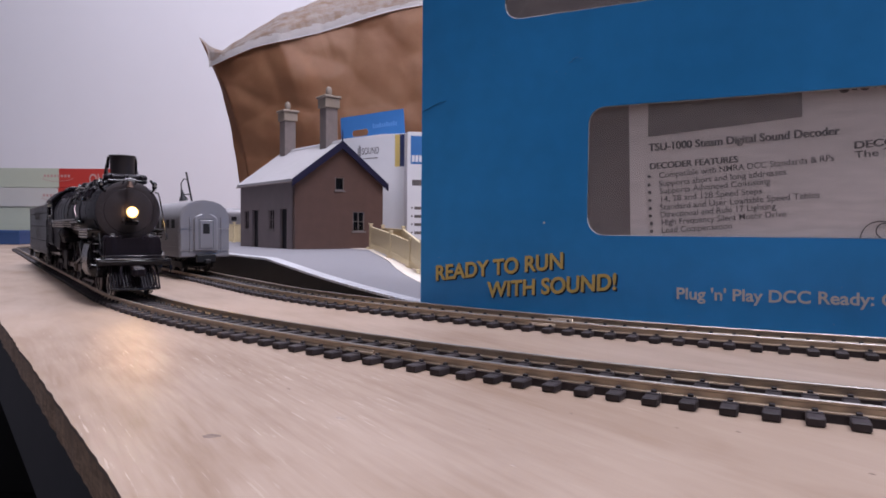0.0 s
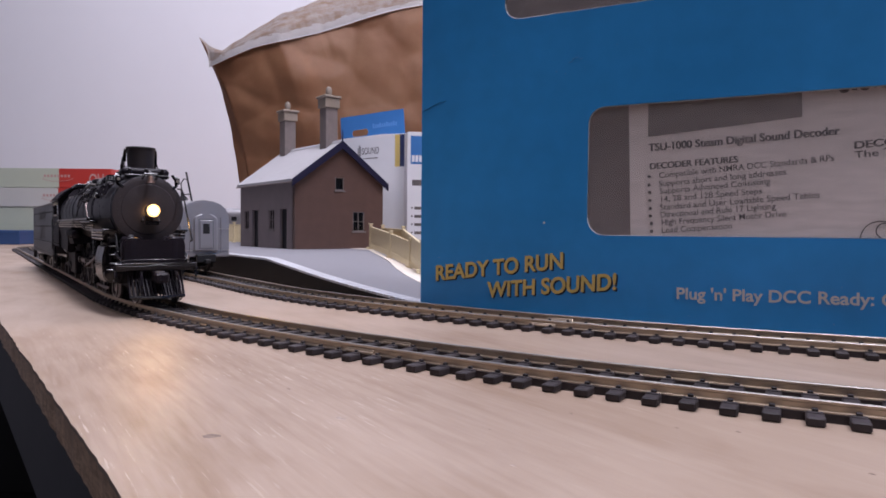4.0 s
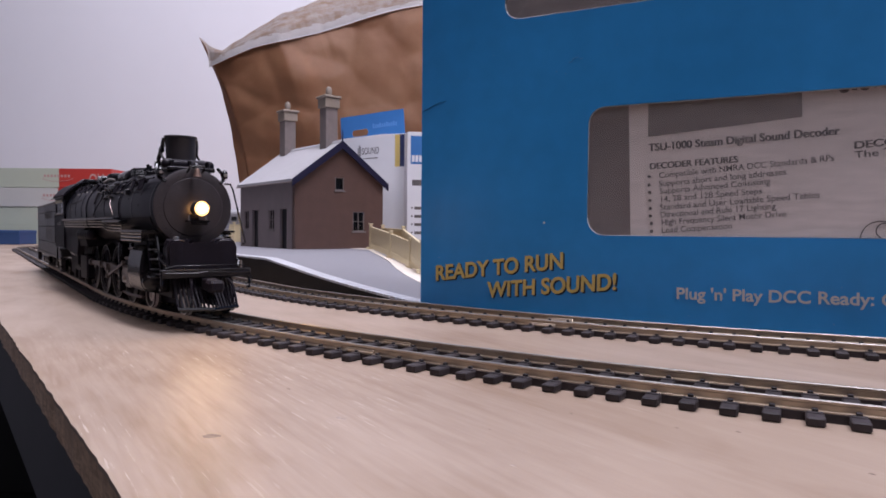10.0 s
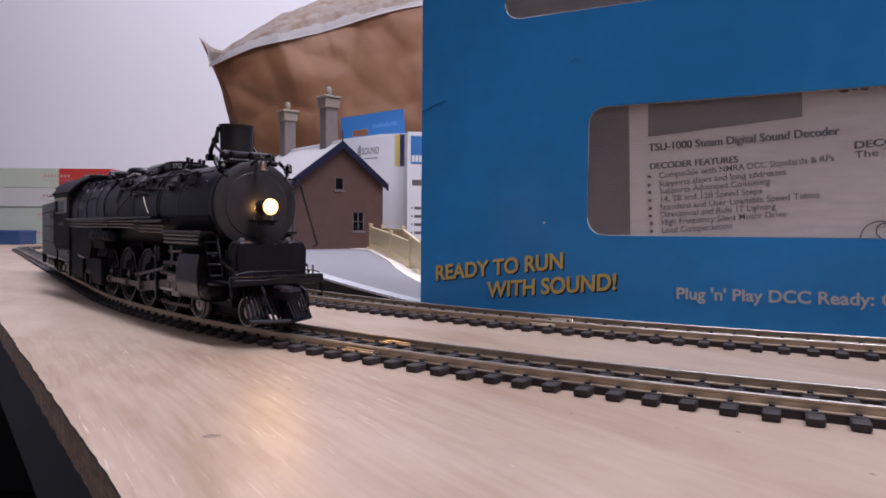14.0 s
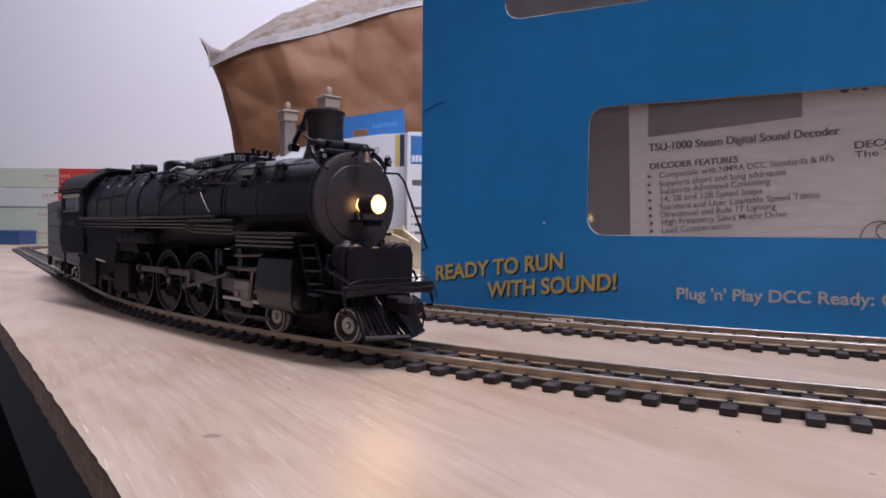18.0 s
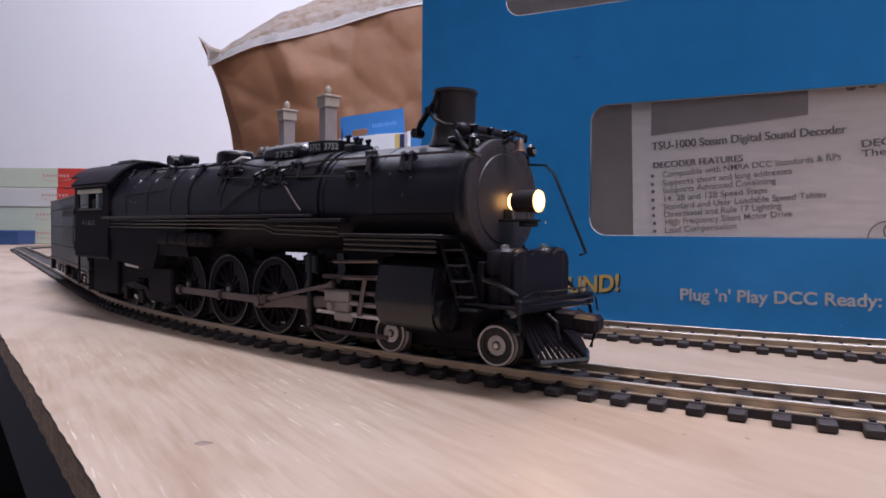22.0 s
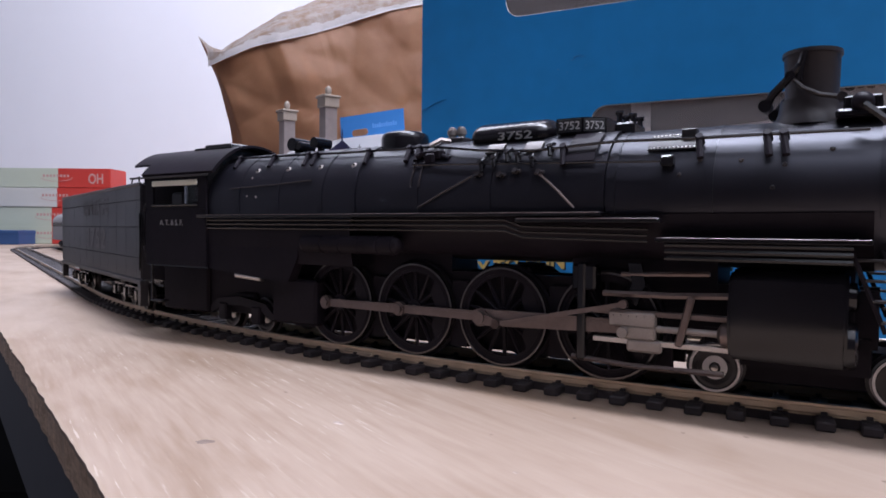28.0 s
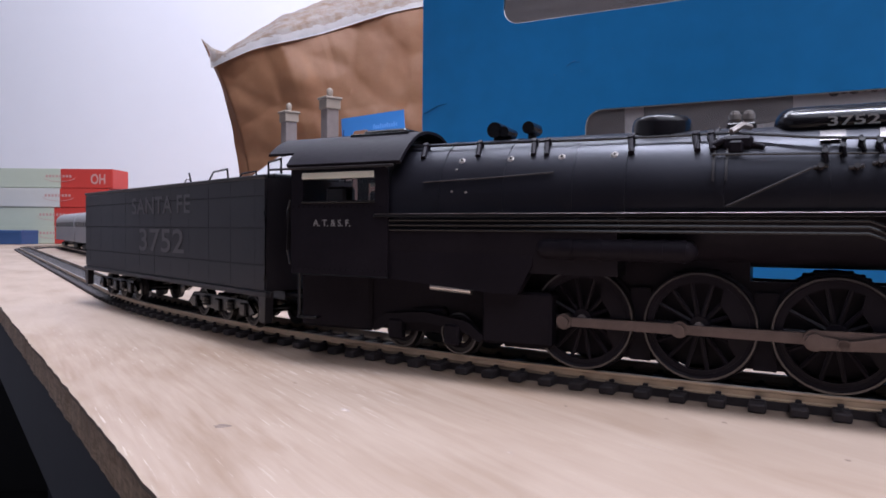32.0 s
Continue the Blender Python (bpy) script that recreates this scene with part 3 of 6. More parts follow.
    for k, (x, z) in enumerate(((72, 111.0), (73.2, 112.2), (74.8, 112.6), (76.5, 111.9))):
        rod(bm, (x, -0.05, z), (x + 1.6, -0.05, z + 0.5), 0.16, 0.05, 5)
    part("scuff", bm, M["pale_blue"], t, "pale scuff in the print")
    rng = random.Random(12)
    for k in range(16):
        x, z, r = rng.uniform(4, 190), rng.uniform(4, 34) if k % 2 else rng.uniform(94, 128), rng.uniform(0.12, 0.32)
        part("speck", rod(B(), (x, -0.03, z), (x + rng.uniform(-0.6, 0.6), -0.03, z + rng.uniform(-0.3, 0.3) + 0.2), r, r * 0.5, 6), M["pale_blue"], t)
    part("speck", rod(B(), (61.5, -0.05, 42.2), (61.7, -0.05, 43.0), 0.5, 0.3, 7), M["card_edge"], t, "small white chip in the print")


# ------------------------------------------------------------ platform, house, fence, coaches
DECK = 17.3


def platform():
    t = thing("station_platform", "grey model platform with white edge, ramping down", "platform")
    c = INNER.c * 1000

    def edge(k, inset):
        """Points along the platform's track side, k metres before the ramp's foot."""
        s = -0.165 - k
        p, d = INNER.at(s)
        side = Vector((-d.y, d.x))
        return p * 1000 + side * (30.5 + inset)

    RAMP = 0.182
    ks = [-0.05, -0.02, 0.0, 0.03, 0.06, 0.09, 0.12, 0.15, RAMP, 0.24, 0.28, 0.34, 0.42, 0.52, 0.66, 0.82]

    def height(k):
        return 1.6 + (DECK - 1.6) * max(0, min(k / RAMP, 1))

    slabs = [0.0055 * k - 0.05 for k in range(94)] + [0.467, 0.54, 0.62, 0.72, 0.82]
    for k0, k1 in zip(slabs, slabs[1:]):
        bm = B()
        gap = 0.00045
        rows = []
        for k in (k0 + gap, k1 - gap):
            a, b, z = edge(k, 0), edge(k, 9.2), height(k)
            rows.append([bm.verts.new((p.x, p.y, zz)) for p, zz in ((a, z), (b, z), (b, z - 1.3), (a, z - 1.3))])
        for j in range(4):
            bm.faces.new((rows[0][j], rows[0][(j + 1) % 4], rows[1][(j + 1) % 4], rows[1][j]))
        bm.faces.new(rows[0][::-1])
        bm.faces.new(rows[1])
        bmesh.ops.recalc_face_normals(bm, faces=bm.faces[:])
        part("edging_slab", bm, M["edging"], t)

    def foot(k):
        """The fence's foot, level with edge(k): the ramp's inner side lies further back round the curve."""
        if k <= RAMP:
            u = k / RAMP
            a = radians(209 - 21.2 * u)
            r = 450 + 9 * u - 6 * math.sin(math.pi * u)
            return Vector((c.x + r * math.cos(a), c.y + r * math.sin(a))), 0.4 + 16.8 * max(0, u)
        return foot(RAMP)[0] + edge(k, 0) - edge(RAMP, 0), DECK

    def ruled(inset, out, drop, thick=None):
        """A sheet from the edging to the fence line, out mm past it."""
        bm = B()
        rows = []
        for k in ks:
            a, (f, zf) = edge(k, inset), foot(k)
            past = 7 if k <= RAMP else out
            b = f + (f - a).normalized() * past
            za = height(k) - drop
            zb = za + (zf - drop - za) * (1 + past / (f - a).length)
            low = (za - 1.3, zb - 1.3) if thick is None else (0.05, 0.05)
            rows.append([bm.verts.new((p.x, p.y, z)) for p, z in ((a, za), (b, max(zb, 0.3)), (b, max(min(low[1], zb - 0.2), 0.02)), (a, max(low[0], 0.02)))])
        for a, b in zip(rows, rows[1:]):
            for j in range(4):
                bm.faces.new((a[j], a[(j + 1) % 4], b[(j + 1) % 4], b[j]))
        bm.faces.new(rows[0])
        bm.faces.new(rows[-1][::-1])
        bmesh.ops.recalc_face_normals(bm, faces=bm.faces[:])
        return bm

    part("deck", ruled(9.25, 60, 0.1), M["platform"], t, "smooth grey surface")
    # pale kerb along the fence's foot, widening down the ramp
    bm = B()
    rows = []
    for k in ks[:10]:
        f, zf = foot(k)
        n = (edge(k, 9.25) - f).normalized()
        w = 10 + 85 * max(0, (0.55 - max(k, 0) / RAMP) / 0.55)
        p, q = f + n * w, f - n * 6
        slope = (height(k) - zf) / (edge(k, 9.25) - f).length
        rows.append([bm.verts.new(v) for v in ((p.x, p.y, zf + slope * w + 0.35), (q.x, q.y, zf + 0.5), (q.x, q.y, max(zf - 3, 0.05)), (p.x, p.y, max(zf - 3, 0.05)))])
    for p, q in zip(rows, rows[1:]):
        for j in range(4):
            bm.faces.new((p[j], p[(j + 1) % 4], q[(j + 1) % 4], q[j]))
    bm.faces.new(rows[0])
    bm.faces.new(rows[-1][::-1])
    bmesh.ops.recalc_face_normals(bm, faces=bm.faces[:])
    part("fence_kerb", bm, M["path"], t, "pale kerb at the fence foot")
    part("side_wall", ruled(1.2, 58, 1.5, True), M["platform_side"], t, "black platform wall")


HOUSE = pose(-0.155, 0.700, DECK * MM, 0, 0, 38.2)


def house():
    """Near corner at the origin; x along the gable, y along the front wall going back."""
    W, D, EV, AP = 110.0, 141.0, 72.0, 113.0
    t = thing("station_house", "brown brick model station house with pale roof", "model house", HOUSE)
    wall = 2.5

    def face(bm, pts, holes, u, v, inward):
        geo = []

        def loop(q):
            vs = [bm.verts.new(Vector(u) * a + Vector((0, 0, 1)) * b + Vector(v)) for a, b in q]
            return [bm.edges.new((vs[k], vs[(k + 1) % len(vs)])) for k in range(len(vs))]

        es = loop(pts)
        for h in holes:
            es += loop(h)
        r = bmesh.ops.triangle_fill(bm, use_beauty=True, edges=es)
        ex = bmesh.ops.extrude_face_region(bm, geom=[g for g in r["geom"] if isinstance(g, bmesh.types.BMFace)])
        for q in (g for g in ex["geom"] if isinstance(g, bmesh.types.BMVert)):
            q.co += Vector(inward) * wall
        return bm

    def rect(x0, x1, z0, z1):
        return [(x0, z0), (x1, z0), (x1, z1), (x0, z1)]

    gable = [(0, 0), (W, 0), (W, EV - 2), (W / 2, AP - 2), (0, EV - 2)]
    part("gable_wall", face(B(), gable, [rect(71, 86, 19, 40.5), rect(49, 60, 63, 77)], (1, 0, 0), (0, 0, 0), (0, 1, 0)), M["brick"], t, "brown moulded brick gable wall")
    front = [(0, 0), (D, 0), (D, EV - 1), (0, EV - 1)]
    part("front_wall", face(B(), front, [rect(14, 31, 0.0001, 42), rect(46, 60, 20, 42), rect(88, 105, 0.0001, 42), rect(116, 129, 20, 42)],
                            (0, 1, 0), (0, 0, 0), (1, 0, 0)), M["stone_grey"], t, "grey-brown front wall")
    part("rear_wall", block(B(), W - wall, W, wall, D, 0, EV - 3), M["brick"], t)
    part("far_gable", prism(B(), [(wall, 0), (W - wall, 0), (W - wall, EV - 4), (W / 2, AP - 4), (wall, EV - 4)], D - wall, D), M["brick"], t)
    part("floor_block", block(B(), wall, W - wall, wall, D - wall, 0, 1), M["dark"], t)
    # roof slopes
    run = W / 2 + 2.5
    rise = AP - EV
    for sgn, name in ((-1, "roof_slope"), (1, "roof_slope")):
        bm = B()
        lo = (W / 2 + sgn * run, EV - rise * 2.5 / (W / 2))
        out = [(W / 2, AP), lo, (lo[0], lo[1] + 2.4), (W / 2, AP + 2.6)]
        prism(bm, out, -4.5, D + 4.5)
        part(name, bm, M["roof"], t, "pale grey roof sheet")
        bm = B()
        d = Vector((lo[0] - W / 2, lo[1] - AP)).normalized()
        # bargeboard along the gable
        pts = [(W / 2, AP + 3.0), (lo[0] + d.x * 1.5, lo[1] + d.y * 1.5 + 3.0), (lo[0] + d.x * 1.5, lo[1] - 4.6 + d.y * 1.5), (W / 2, AP - 5.4)]
        prism(bm, pts, -6.2, -4.55)
        part("bargeboard", bm, M["navy"], t, "navy blue bargeboard")
        n = 9
        for k in range(n):
            u0, u1 = k / n, (k + 1) / n
            bm = B()
            a = Vector((W / 2, AP + 2.62)).lerp(Vector((lo[0], lo[1] + 2.42)), u0)
            b = Vector((W / 2, AP + 2.62)).lerp(Vector((lo[0], lo[1] + 2.42)), u1)
            prism(bm, [(a.x, a.y), (b.x, b.y), (b.x, b.y + 0.06), (a.x, a.y + 0.03)], -4.4, D + 4.4)
            part("slate_course", bm, M["roof"], t)
    part("finial", rod(B(), (W / 2, -5.4, AP), (W / 2, -5.4, AP + 15), 1.1, 0.35, 8), M["navy"], t, "navy finial spike")
    part("ridge", prism(B(), [(W / 2 - 2.4, AP + 1.6), (W / 2, AP + 4.4), (W / 2 + 2.4, AP + 1.6)], -4, D + 4), M["roof"], t)
    part("gutter", block(B(), -3.6, -2.0, -4.5, D + 4.5, EV - 3.2, EV - 1.9, 0.4), M["chimney"], t)
    # openings
    ident = Matrix.Identity(4)

    def casement(x0, x1, z0, z1, m, sash):
        w = part("window", prism(B(), rect(x0, x1, z0, z1), 1.7, 1.8), M["glass"], t, "small glazed window", m)
        bm = B()
        f = 1.1
        for a in (rect(x0, x0 + f, z0, z1), rect(x1 - f, x1, z0, z1), rect(x0 + f, x1 - f, z0, z0 + f), rect(x0 + f, x1 - f, z1 - f, z1)):
            prism(bm, a, 0.5, 1.6)
        if sash:
            prism(bm, rect(x0 + f, x1 - f, (z0 + z1) / 2 - 0.5, (z0 + z1) / 2 + 0.5), 0.7, 1.6)
            prism(bm, rect((x0 + x1) / 2 - 0.45, (x0 + x1) / 2 + 0.45, z0 + f, z1 - f), 0.75, 1.55)
        part("window_frame", bm, M["sash"] if m == ident else M["stone_grey"], w)
        part("sill", block(B(), x0 - 1.2, x1 + 1.2, -1.2, 1.0, z0 - 1.8, z0 - 0.1, 0.2), M["sash"], w)
        # near-black block stands in for the shade behind the pane
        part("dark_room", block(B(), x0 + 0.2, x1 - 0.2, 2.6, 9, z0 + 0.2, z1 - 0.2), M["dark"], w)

    casement(71, 86, 19, 40.5, ident, True)
    casement(49, 60, 63, 77, ident, False)
    side = Matrix.Rotation(radians(90), 4, "Z") @ Matrix.Diagonal((1, -1, 1, 1))
    casement(46, 60, 20, 42, side, True)
    casement(116, 129, 20, 42, side, True)
    for y in (14, 88):
        # near-black block fills the opening in place of indoor shade
        d = part("door", block(B(), 3.0, 4.2, y, y + 17, 0.2, 42), M["dark"], t, "doorway filled with a near-black block for its shade")
        part("door_frame", prism(B(), [(y - 1, 0.1), (y, 0.1), (y, 42), (y + 17, 42), (y + 17, 0.1), (y + 18, 0.1), (y + 18, 43.2), (y - 1, 43.2)], -0.5, 0.4, "yz"), M["stone_grey"], d)
    # chimneys
    for y, z0, z1, w in ((22, 100, 165.5, 14.5), (125, 100, 163.5, 14.5)):
        x = W / 2 - 2
        ch = part("chimney", block(B(), x - w / 2, x + w / 2, y - w / 2, y + w / 2, z0, z1, 0.4), M["chimney"], t, "tall grey chimney stack")
        part("chimney_cap", block(B(), x - w / 2 - 1.6, x + w / 2 + 1.6, y - w / 2 - 1.6, y + w / 2 + 1.6, z1 - 12, z1 - 1.5, 0.5), M["cap_tan"], ch)
        part("chimney_crown", block(B(), x - w / 2 - 3, x + w / 2 + 3, y - w / 2 - 3, y + w / 2 + 3, z1 - 1.4, z1 + 1.2, 0.5), M["cap_tan"], ch)
        part("chimney_pot", lathe(B(), [(z1 + 1.2, 2.5), (z1 + 3.5, 3.1), (z1 + 7, 3.6), (z1 + 10, 3.0), (z1 + 11.8, 1.6), (z1 + 12.2, 0)], "z", (x, y, 0), 12), M["cap_tan"], ch)


def fence(name, pts, h, label):
    """A cream moulded fence: posts with caps, an upper and a lower board."""
    t = thing(name, label, "fence")
    for k, (x, y, z) in enumerate(pts):
        bm = B()
        block(bm, -1.5, 1.5, -1.5, 1.5, -1, h + 2, 0.2)
        block(bm, -2.0, 2.0, -2.0, 2.0, h + 2, h + 3.2, 0.3)
        block(bm, -1.0, 1.0, -4.5, -1.5, -1, 2.2, 0.2)
        a = math.atan2(pts[min(k + 1, len(pts) - 1)][1] - pts[max(k - 1, 0)][1], pts[min(k + 1, len(pts) - 1)][0] - pts[max(k - 1, 0)][0])
        part("post", bm, M["cream"], t, at=pose(x * MM, y * MM, z * MM, 0, 0, math.degrees(a)))
    for (x, y, z), (x2, y2, z2) in zip(pts, pts[1:]):
        for z0, z1, d in ((1.5, 6.5, 0.9), (h - 1.8, h, 1.0)):
            bm = B()
            dx, dy = x2 - x, y2 - y
            n = Vector((-dy, dx)).normalized() * d
            for base, top in ((z0, z1),):
                vs = [bm.verts.new(p) for p in ((x - n.x, y - n.y, z + base), (x2 - n.x, y2 - n.y, z2 + base), (x2 + n.x, y2 + n.y, z2 + base), (x + n.x, y + n.y, z + base),
                                                (x - n.x, y - n.y, z + top), (x2 - n.x, y2 - n.y, z2 + top), (x2 + n.x, y2 + n.y, z2 + top), (x + n.x, y + n.y, z + top))]
                for f in ((3, 2, 1, 0), (4, 5, 6, 7), (0, 1, 5, 4), (1, 2, 6, 5), (2, 3, 7, 6), (3, 0, 4, 7)):
                    bm.faces.new([vs[i] for i in f])
            part("board", bm, M["cream"], t)
        n_p = max(int(math.hypot(x2 - x, y2 - y) / 3.2), 2)
        for k in range(n_p):
            u = (k + 0.5) / n_p
            a = math.degrees(math.atan2(y2 - y, x2 - x))
            bm = block(B(), -1.5, 1.5, -0.4, 0.4, 5.5, h - 0.6)
            part("paling", bm, M["cream"], t, at=pose((x + (x2 - x) * u) * MM, (y + (y2 - y) * u) * MM, (z + (z2 - z) * u) * MM, 0, 0, a))
    return t


def coach(s_end, length, label, at=None):
    """A silver streamlined coach; x runs along it to the visible end."""
    p1, _ = INNER.at(s_end - 0.030)
    p2, _ = INNER.at(s_end - length + 0.030)
    d = (p1 - p2).normalized()
    p = p1 + d * 0.030
    t = thing("passenger_coach", label, "model coach", at or pose(p.x, p.y, RAIL * MM, 0, 0, math.degrees(math.atan2(d.y, d.x))), "silver coaches")
    Lm = length * 1000
    w, z0, z1, crown = 18.4, 12.4, 46.0, 55.2

    def section(inset):
        out = [(-w + inset, z0), (w - inset, z0), (w - inset, z1 - 6)]
        for k in range(9):
            a = radians(8 + k * 20.5)
            out.append(((w - inset) * math.cos(a) ** 1 * (1 if abs(math.cos(a)) < 0.99 else 1), z1 - 6 + (crown - inset - z1 + 6) * math.sin(a) ** 0.75))
        out.append((-w + inset, z1 - 6))
        return out

    part("body", prism(B(), section(0), -Lm, -2.2, "yz"), M["silver"], t, "silver ribbed body")
    bm = B()
    sec = section(0.3)
    prism(bm, sec, -2.2, 0, "yz")
    bmesh.ops.bevel(bm, geom=[e for e in bm.edges if all(v.co.x > -0.01 for v in e.verts)], offset=0.8, segments=2, affect="EDGES")
    end = part("end_wall", bm, M["silver"], t)
    arch = [(-8.5, 17)] + [(8.5, 17), (8.5, 40)] + [(8.5 * math.cos(radians(a)), 40 + 5 * math.sin(radians(a))) for a in range(15, 180, 15)] + [(-8.5, 40)]
    bm = prism(B(), arch, 0.02, 2.4, "yz")
    bmesh.ops.bevel(bm, geom=[e for e in bm.edges if all(v.co.x > 2.3 for v in e.verts)], offset=0.6, segments=1, affect="EDGES")
    part("vestibule", bm, M["silver"], end, "raised door surround")
    # flat plate in darker silver paints the shade round the end door
    part("door_recess", block(B(), 2.35, 2.5, -5.6, 5.6, 18.5, 41), M["silver_dark"], end)
    door = part("end_door", block(B(), 2.4, 3.0, -4.6, 4.6, 19, 40, 0.3), M["silver"], end)
    part("door_window", block(B(), 3.01, 3.12, -2.4, 2.4, 30, 37.5, 0.6), M["dark"], end, "small dark window")
    for y in (-1, 1):
        part("grab_rail", pipe(B(), [(0.6, y * 11.5, 16), (1.0, y * 11.5, 20), (1.0, y * 11.5, 40), (0.6, y * 11.5, 42)], 0.35), M["silver"], end)
        part("trim_strip", block(B(), 0.02, 0.35, *sorted((y * 10.0, y * 17.9)), 33.4, 34.0), M["steel"], end)
        part("trim_strip", block(B(), 0.02, 0.35, *sorted((y * 10.0, y * 17.9)), 17.2, 17.8), M["steel"], end)
        for z in (15, 19, 23, 27.5, 32):
            part("side_rib", block(B(), -Lm + 4, -3, *sorted((y * 18.4, y * 18.8)), z, z + 1.1), M["silver"], t)
        for k in range(int(Lm / 16)):
            part("side_window", block(B(), -14 - k * 16 - 9, -14 - k * 16, *sorted((y * 18.42, y * 18.6)), 33.8, 40.5, 0.5), M["dark"], t, "dark window")
    bm = B()
    block(bm, -0.5, 3.5, -7, 7, 8.5, 14.4, 0.5)
    block(bm, 1, 8, -2, 2, 7.5, 11, 0.5)
    part("coupler", bm, M["dark"], t, "black coupler pocket")
    for x in (-38, -Lm + 38):
        bm = B()
        block(bm, x - 19, x + 19, -12, -10, 3.2, 8.5, 0.5)
        block(bm, x - 19, x + 19, 10, 12, 3.2, 8.5, 0.5)
        block(bm, x - 3, x + 3, -10, 10, 5, 14, 0.5)
        truck = part("truck", bm, M["dark"], t, "black wheel truck")
        for dx in (-13, 13):
            bm = B()
            for y in (-1, 1):
                lathe(bm, [(y * 7.4, 0), (y * 7.4, 5.6), (y * 8.0, 5.6), (y * 8.2, 5.0), (y * 10, 4.9), (y * 10, 0)], "y", (x + dx, 0, 4.9), 20)
            rod(bm, (x + dx, -8, 4.9), (x + dx, 8, 4.9), 1)
            part("wheelset", bm, M["soot"], truck)
    bm = B()
    block(bm, -Lm + 80, -80, -10, 10, 6.5, 14.4, 1)
    part("underframe_box", bm, M["dark"], t)


def yard_lamp():
    t = thing("yard_lamp", "leaning black model lamp post with hooded shade", "lamp post", pose(-0.199, 0.560, DECK * MM, 0, -11, 0))
    part("post", rod(B(), (0, 0, 0), (0, 0, 68.5), 0.9, 0.7, 10), M["dark"], t)
    part("bracket", pipe(B(), [(0, 0, 62), (-3, 0, 63.5), (-6, 0, 60), (-6.5, 0, 55)], 0.5), M["dark"], t)
    part("brace", pipe(B(), [(0, 0, 50), (-6, 0, 51)], 0.5), M["dark"], t)
    part("shade", lathe(B(), [(46, 3.7), (48, 3.0), (50, 1.7), (52.5, 1.2), (55, 0.9), (55, 0)], "z", (-6.5, 0, 0), 16), M["dark"], t, "black bell-shaped shade")


# ------------------------------------------------------------ cartons, bag and boxes at the back
def bag():
    """A standing kraft paper bag, its torn mouth folded over; it leans and flares towards the top."""
    t = thing("paper_bag", "large creased brown kraft paper bag with torn pale rim", "paper bag")

    def surface(u, v):
        # u 0..1 across the broad front, v 0..1 upwards
        left = -262 - 24 * v - 40 * v ** 3.2
        top = 272 + 178 * u - 50 * u * u + 2.5 * math.sin(u * 17)
        x = left + (230 - left) * u
        z = top * v
        y = 950 - 26 * math.sin(math.pi * min(u * 1.6, 1)) * v + 40 * u + 110 * max(0, 0.21 - u) + 44 * v * v * min(1, max(0, (u - 0.17) * 9))
        c = noise.noise((u * 5.1, v * 4.2, 1.3)) * 4 - 5 * abs(noise.noise((u * 3.3 + 2, v * 2.6, 4.1)))
        c += 15 * noise.voronoi((u * 9 + 0.8 * v, v * 4.6 + 0.5 * u, 0.4))[0][0] - 3 * noise.voronoi((u * 19, v * 9 + u * 3, 2.4))[0][0]
        fold = -2.5 * max(0, 1 - abs(u - 0.31 + 0.04 * v) * 30) + 4 * max(0, 1 - abs(u - 0.62 + 0.2 * (v - 0.5)) * 12)
        y += c + fold
        k = y / 950
        return Vector((x * k, y, 39 + (z - 39) * k if z > 39 else z))

    nu, nv = 150, 100

    def skin(f, u0, u1, v0, v1, thick, mat, name, label, margin=0.0):
        bm = B()
        a = [[bm.verts.new(f(u0 + (u1 - u0) * i / nu, v0 + (v1 - v0) * j / nv)) for j in range(nv + 1)] for i in range(nu + 1)]
        for i in range(nu):
            for j in range(nv):
                q = bm.faces.new((a[i][j], a[i + 1][j], a[i + 1][j + 1], a[i][j + 1]))
                q.material_index = 1 if j < nv * (margin + 0.9 * margin * noise.noise((i * 0.11, j * 0.05, 2)) + 0.5 * margin * noise.noise((i * 0.4, j * 0.2, 7))) * (1 - 1.6 * i / nu) else 0
        bmesh.ops.solidify(bm, geom=bm.faces[:], thickness=thick)
        return part(name, bm, mat, t, label, smooth=70, mats=(M["liner"],) if margin else ())

    skin(surface, 0, 1, 0, 1, -0.6, M["kraft"], "front_sheet", "creased brown front sheet")

    RIM = ((-348, 301), (-336, 291), (-324, 286), (-281, 317), (-245, 337), (-176, 366), (-150, 378), (0, 402), (300, 410))

    def along(x, pts):
        for (x0, z0), (x1, z1) in zip(pts, pts[1:]):
            if x <= x1:
                return z0 + (z1 - z0) * (x - x0) / (x1 - x0)
        return pts[-1][1]

    def back(u, v):
        p = surface(u, 1)
        left = surface(0, v)
        z = (along(p.x - 20 * max(0, 1 - u * 7), RIM) + 3 * noise.noise((u * 14, 3, 0))) * v
        y = p.y + 14 + 90 * math.sin(math.pi * min(u, 0.5)) + 8 * noise.noise((u * 6, v * 6, 2))
        return Vector((p.x - 20 * max(0, 1 - u * 7) + 4 * (1 - v) + (left.x - surface(0, 1).x) * (1 - u), y, 39 + (z - 39) * y / 968 if z > 39 else z))

    skin(back, 0, 1, 0, 1, 0.6, M["kraft"], "back_sheet", "brown back sheet")

    def lining(u, v):
        q0 = surface(u, 1.0)
        q1 = back(u, 1.0)
        p = q0.lerp(q1, v)
        p.z = q0.z + (q1.z - q0.z) * (v ** 0.7) + 3.0 * v * noise.noise((u * 22, v * 8, 4)) + 1.5 * v * noise.noise((u * 60, v * 20, 1))
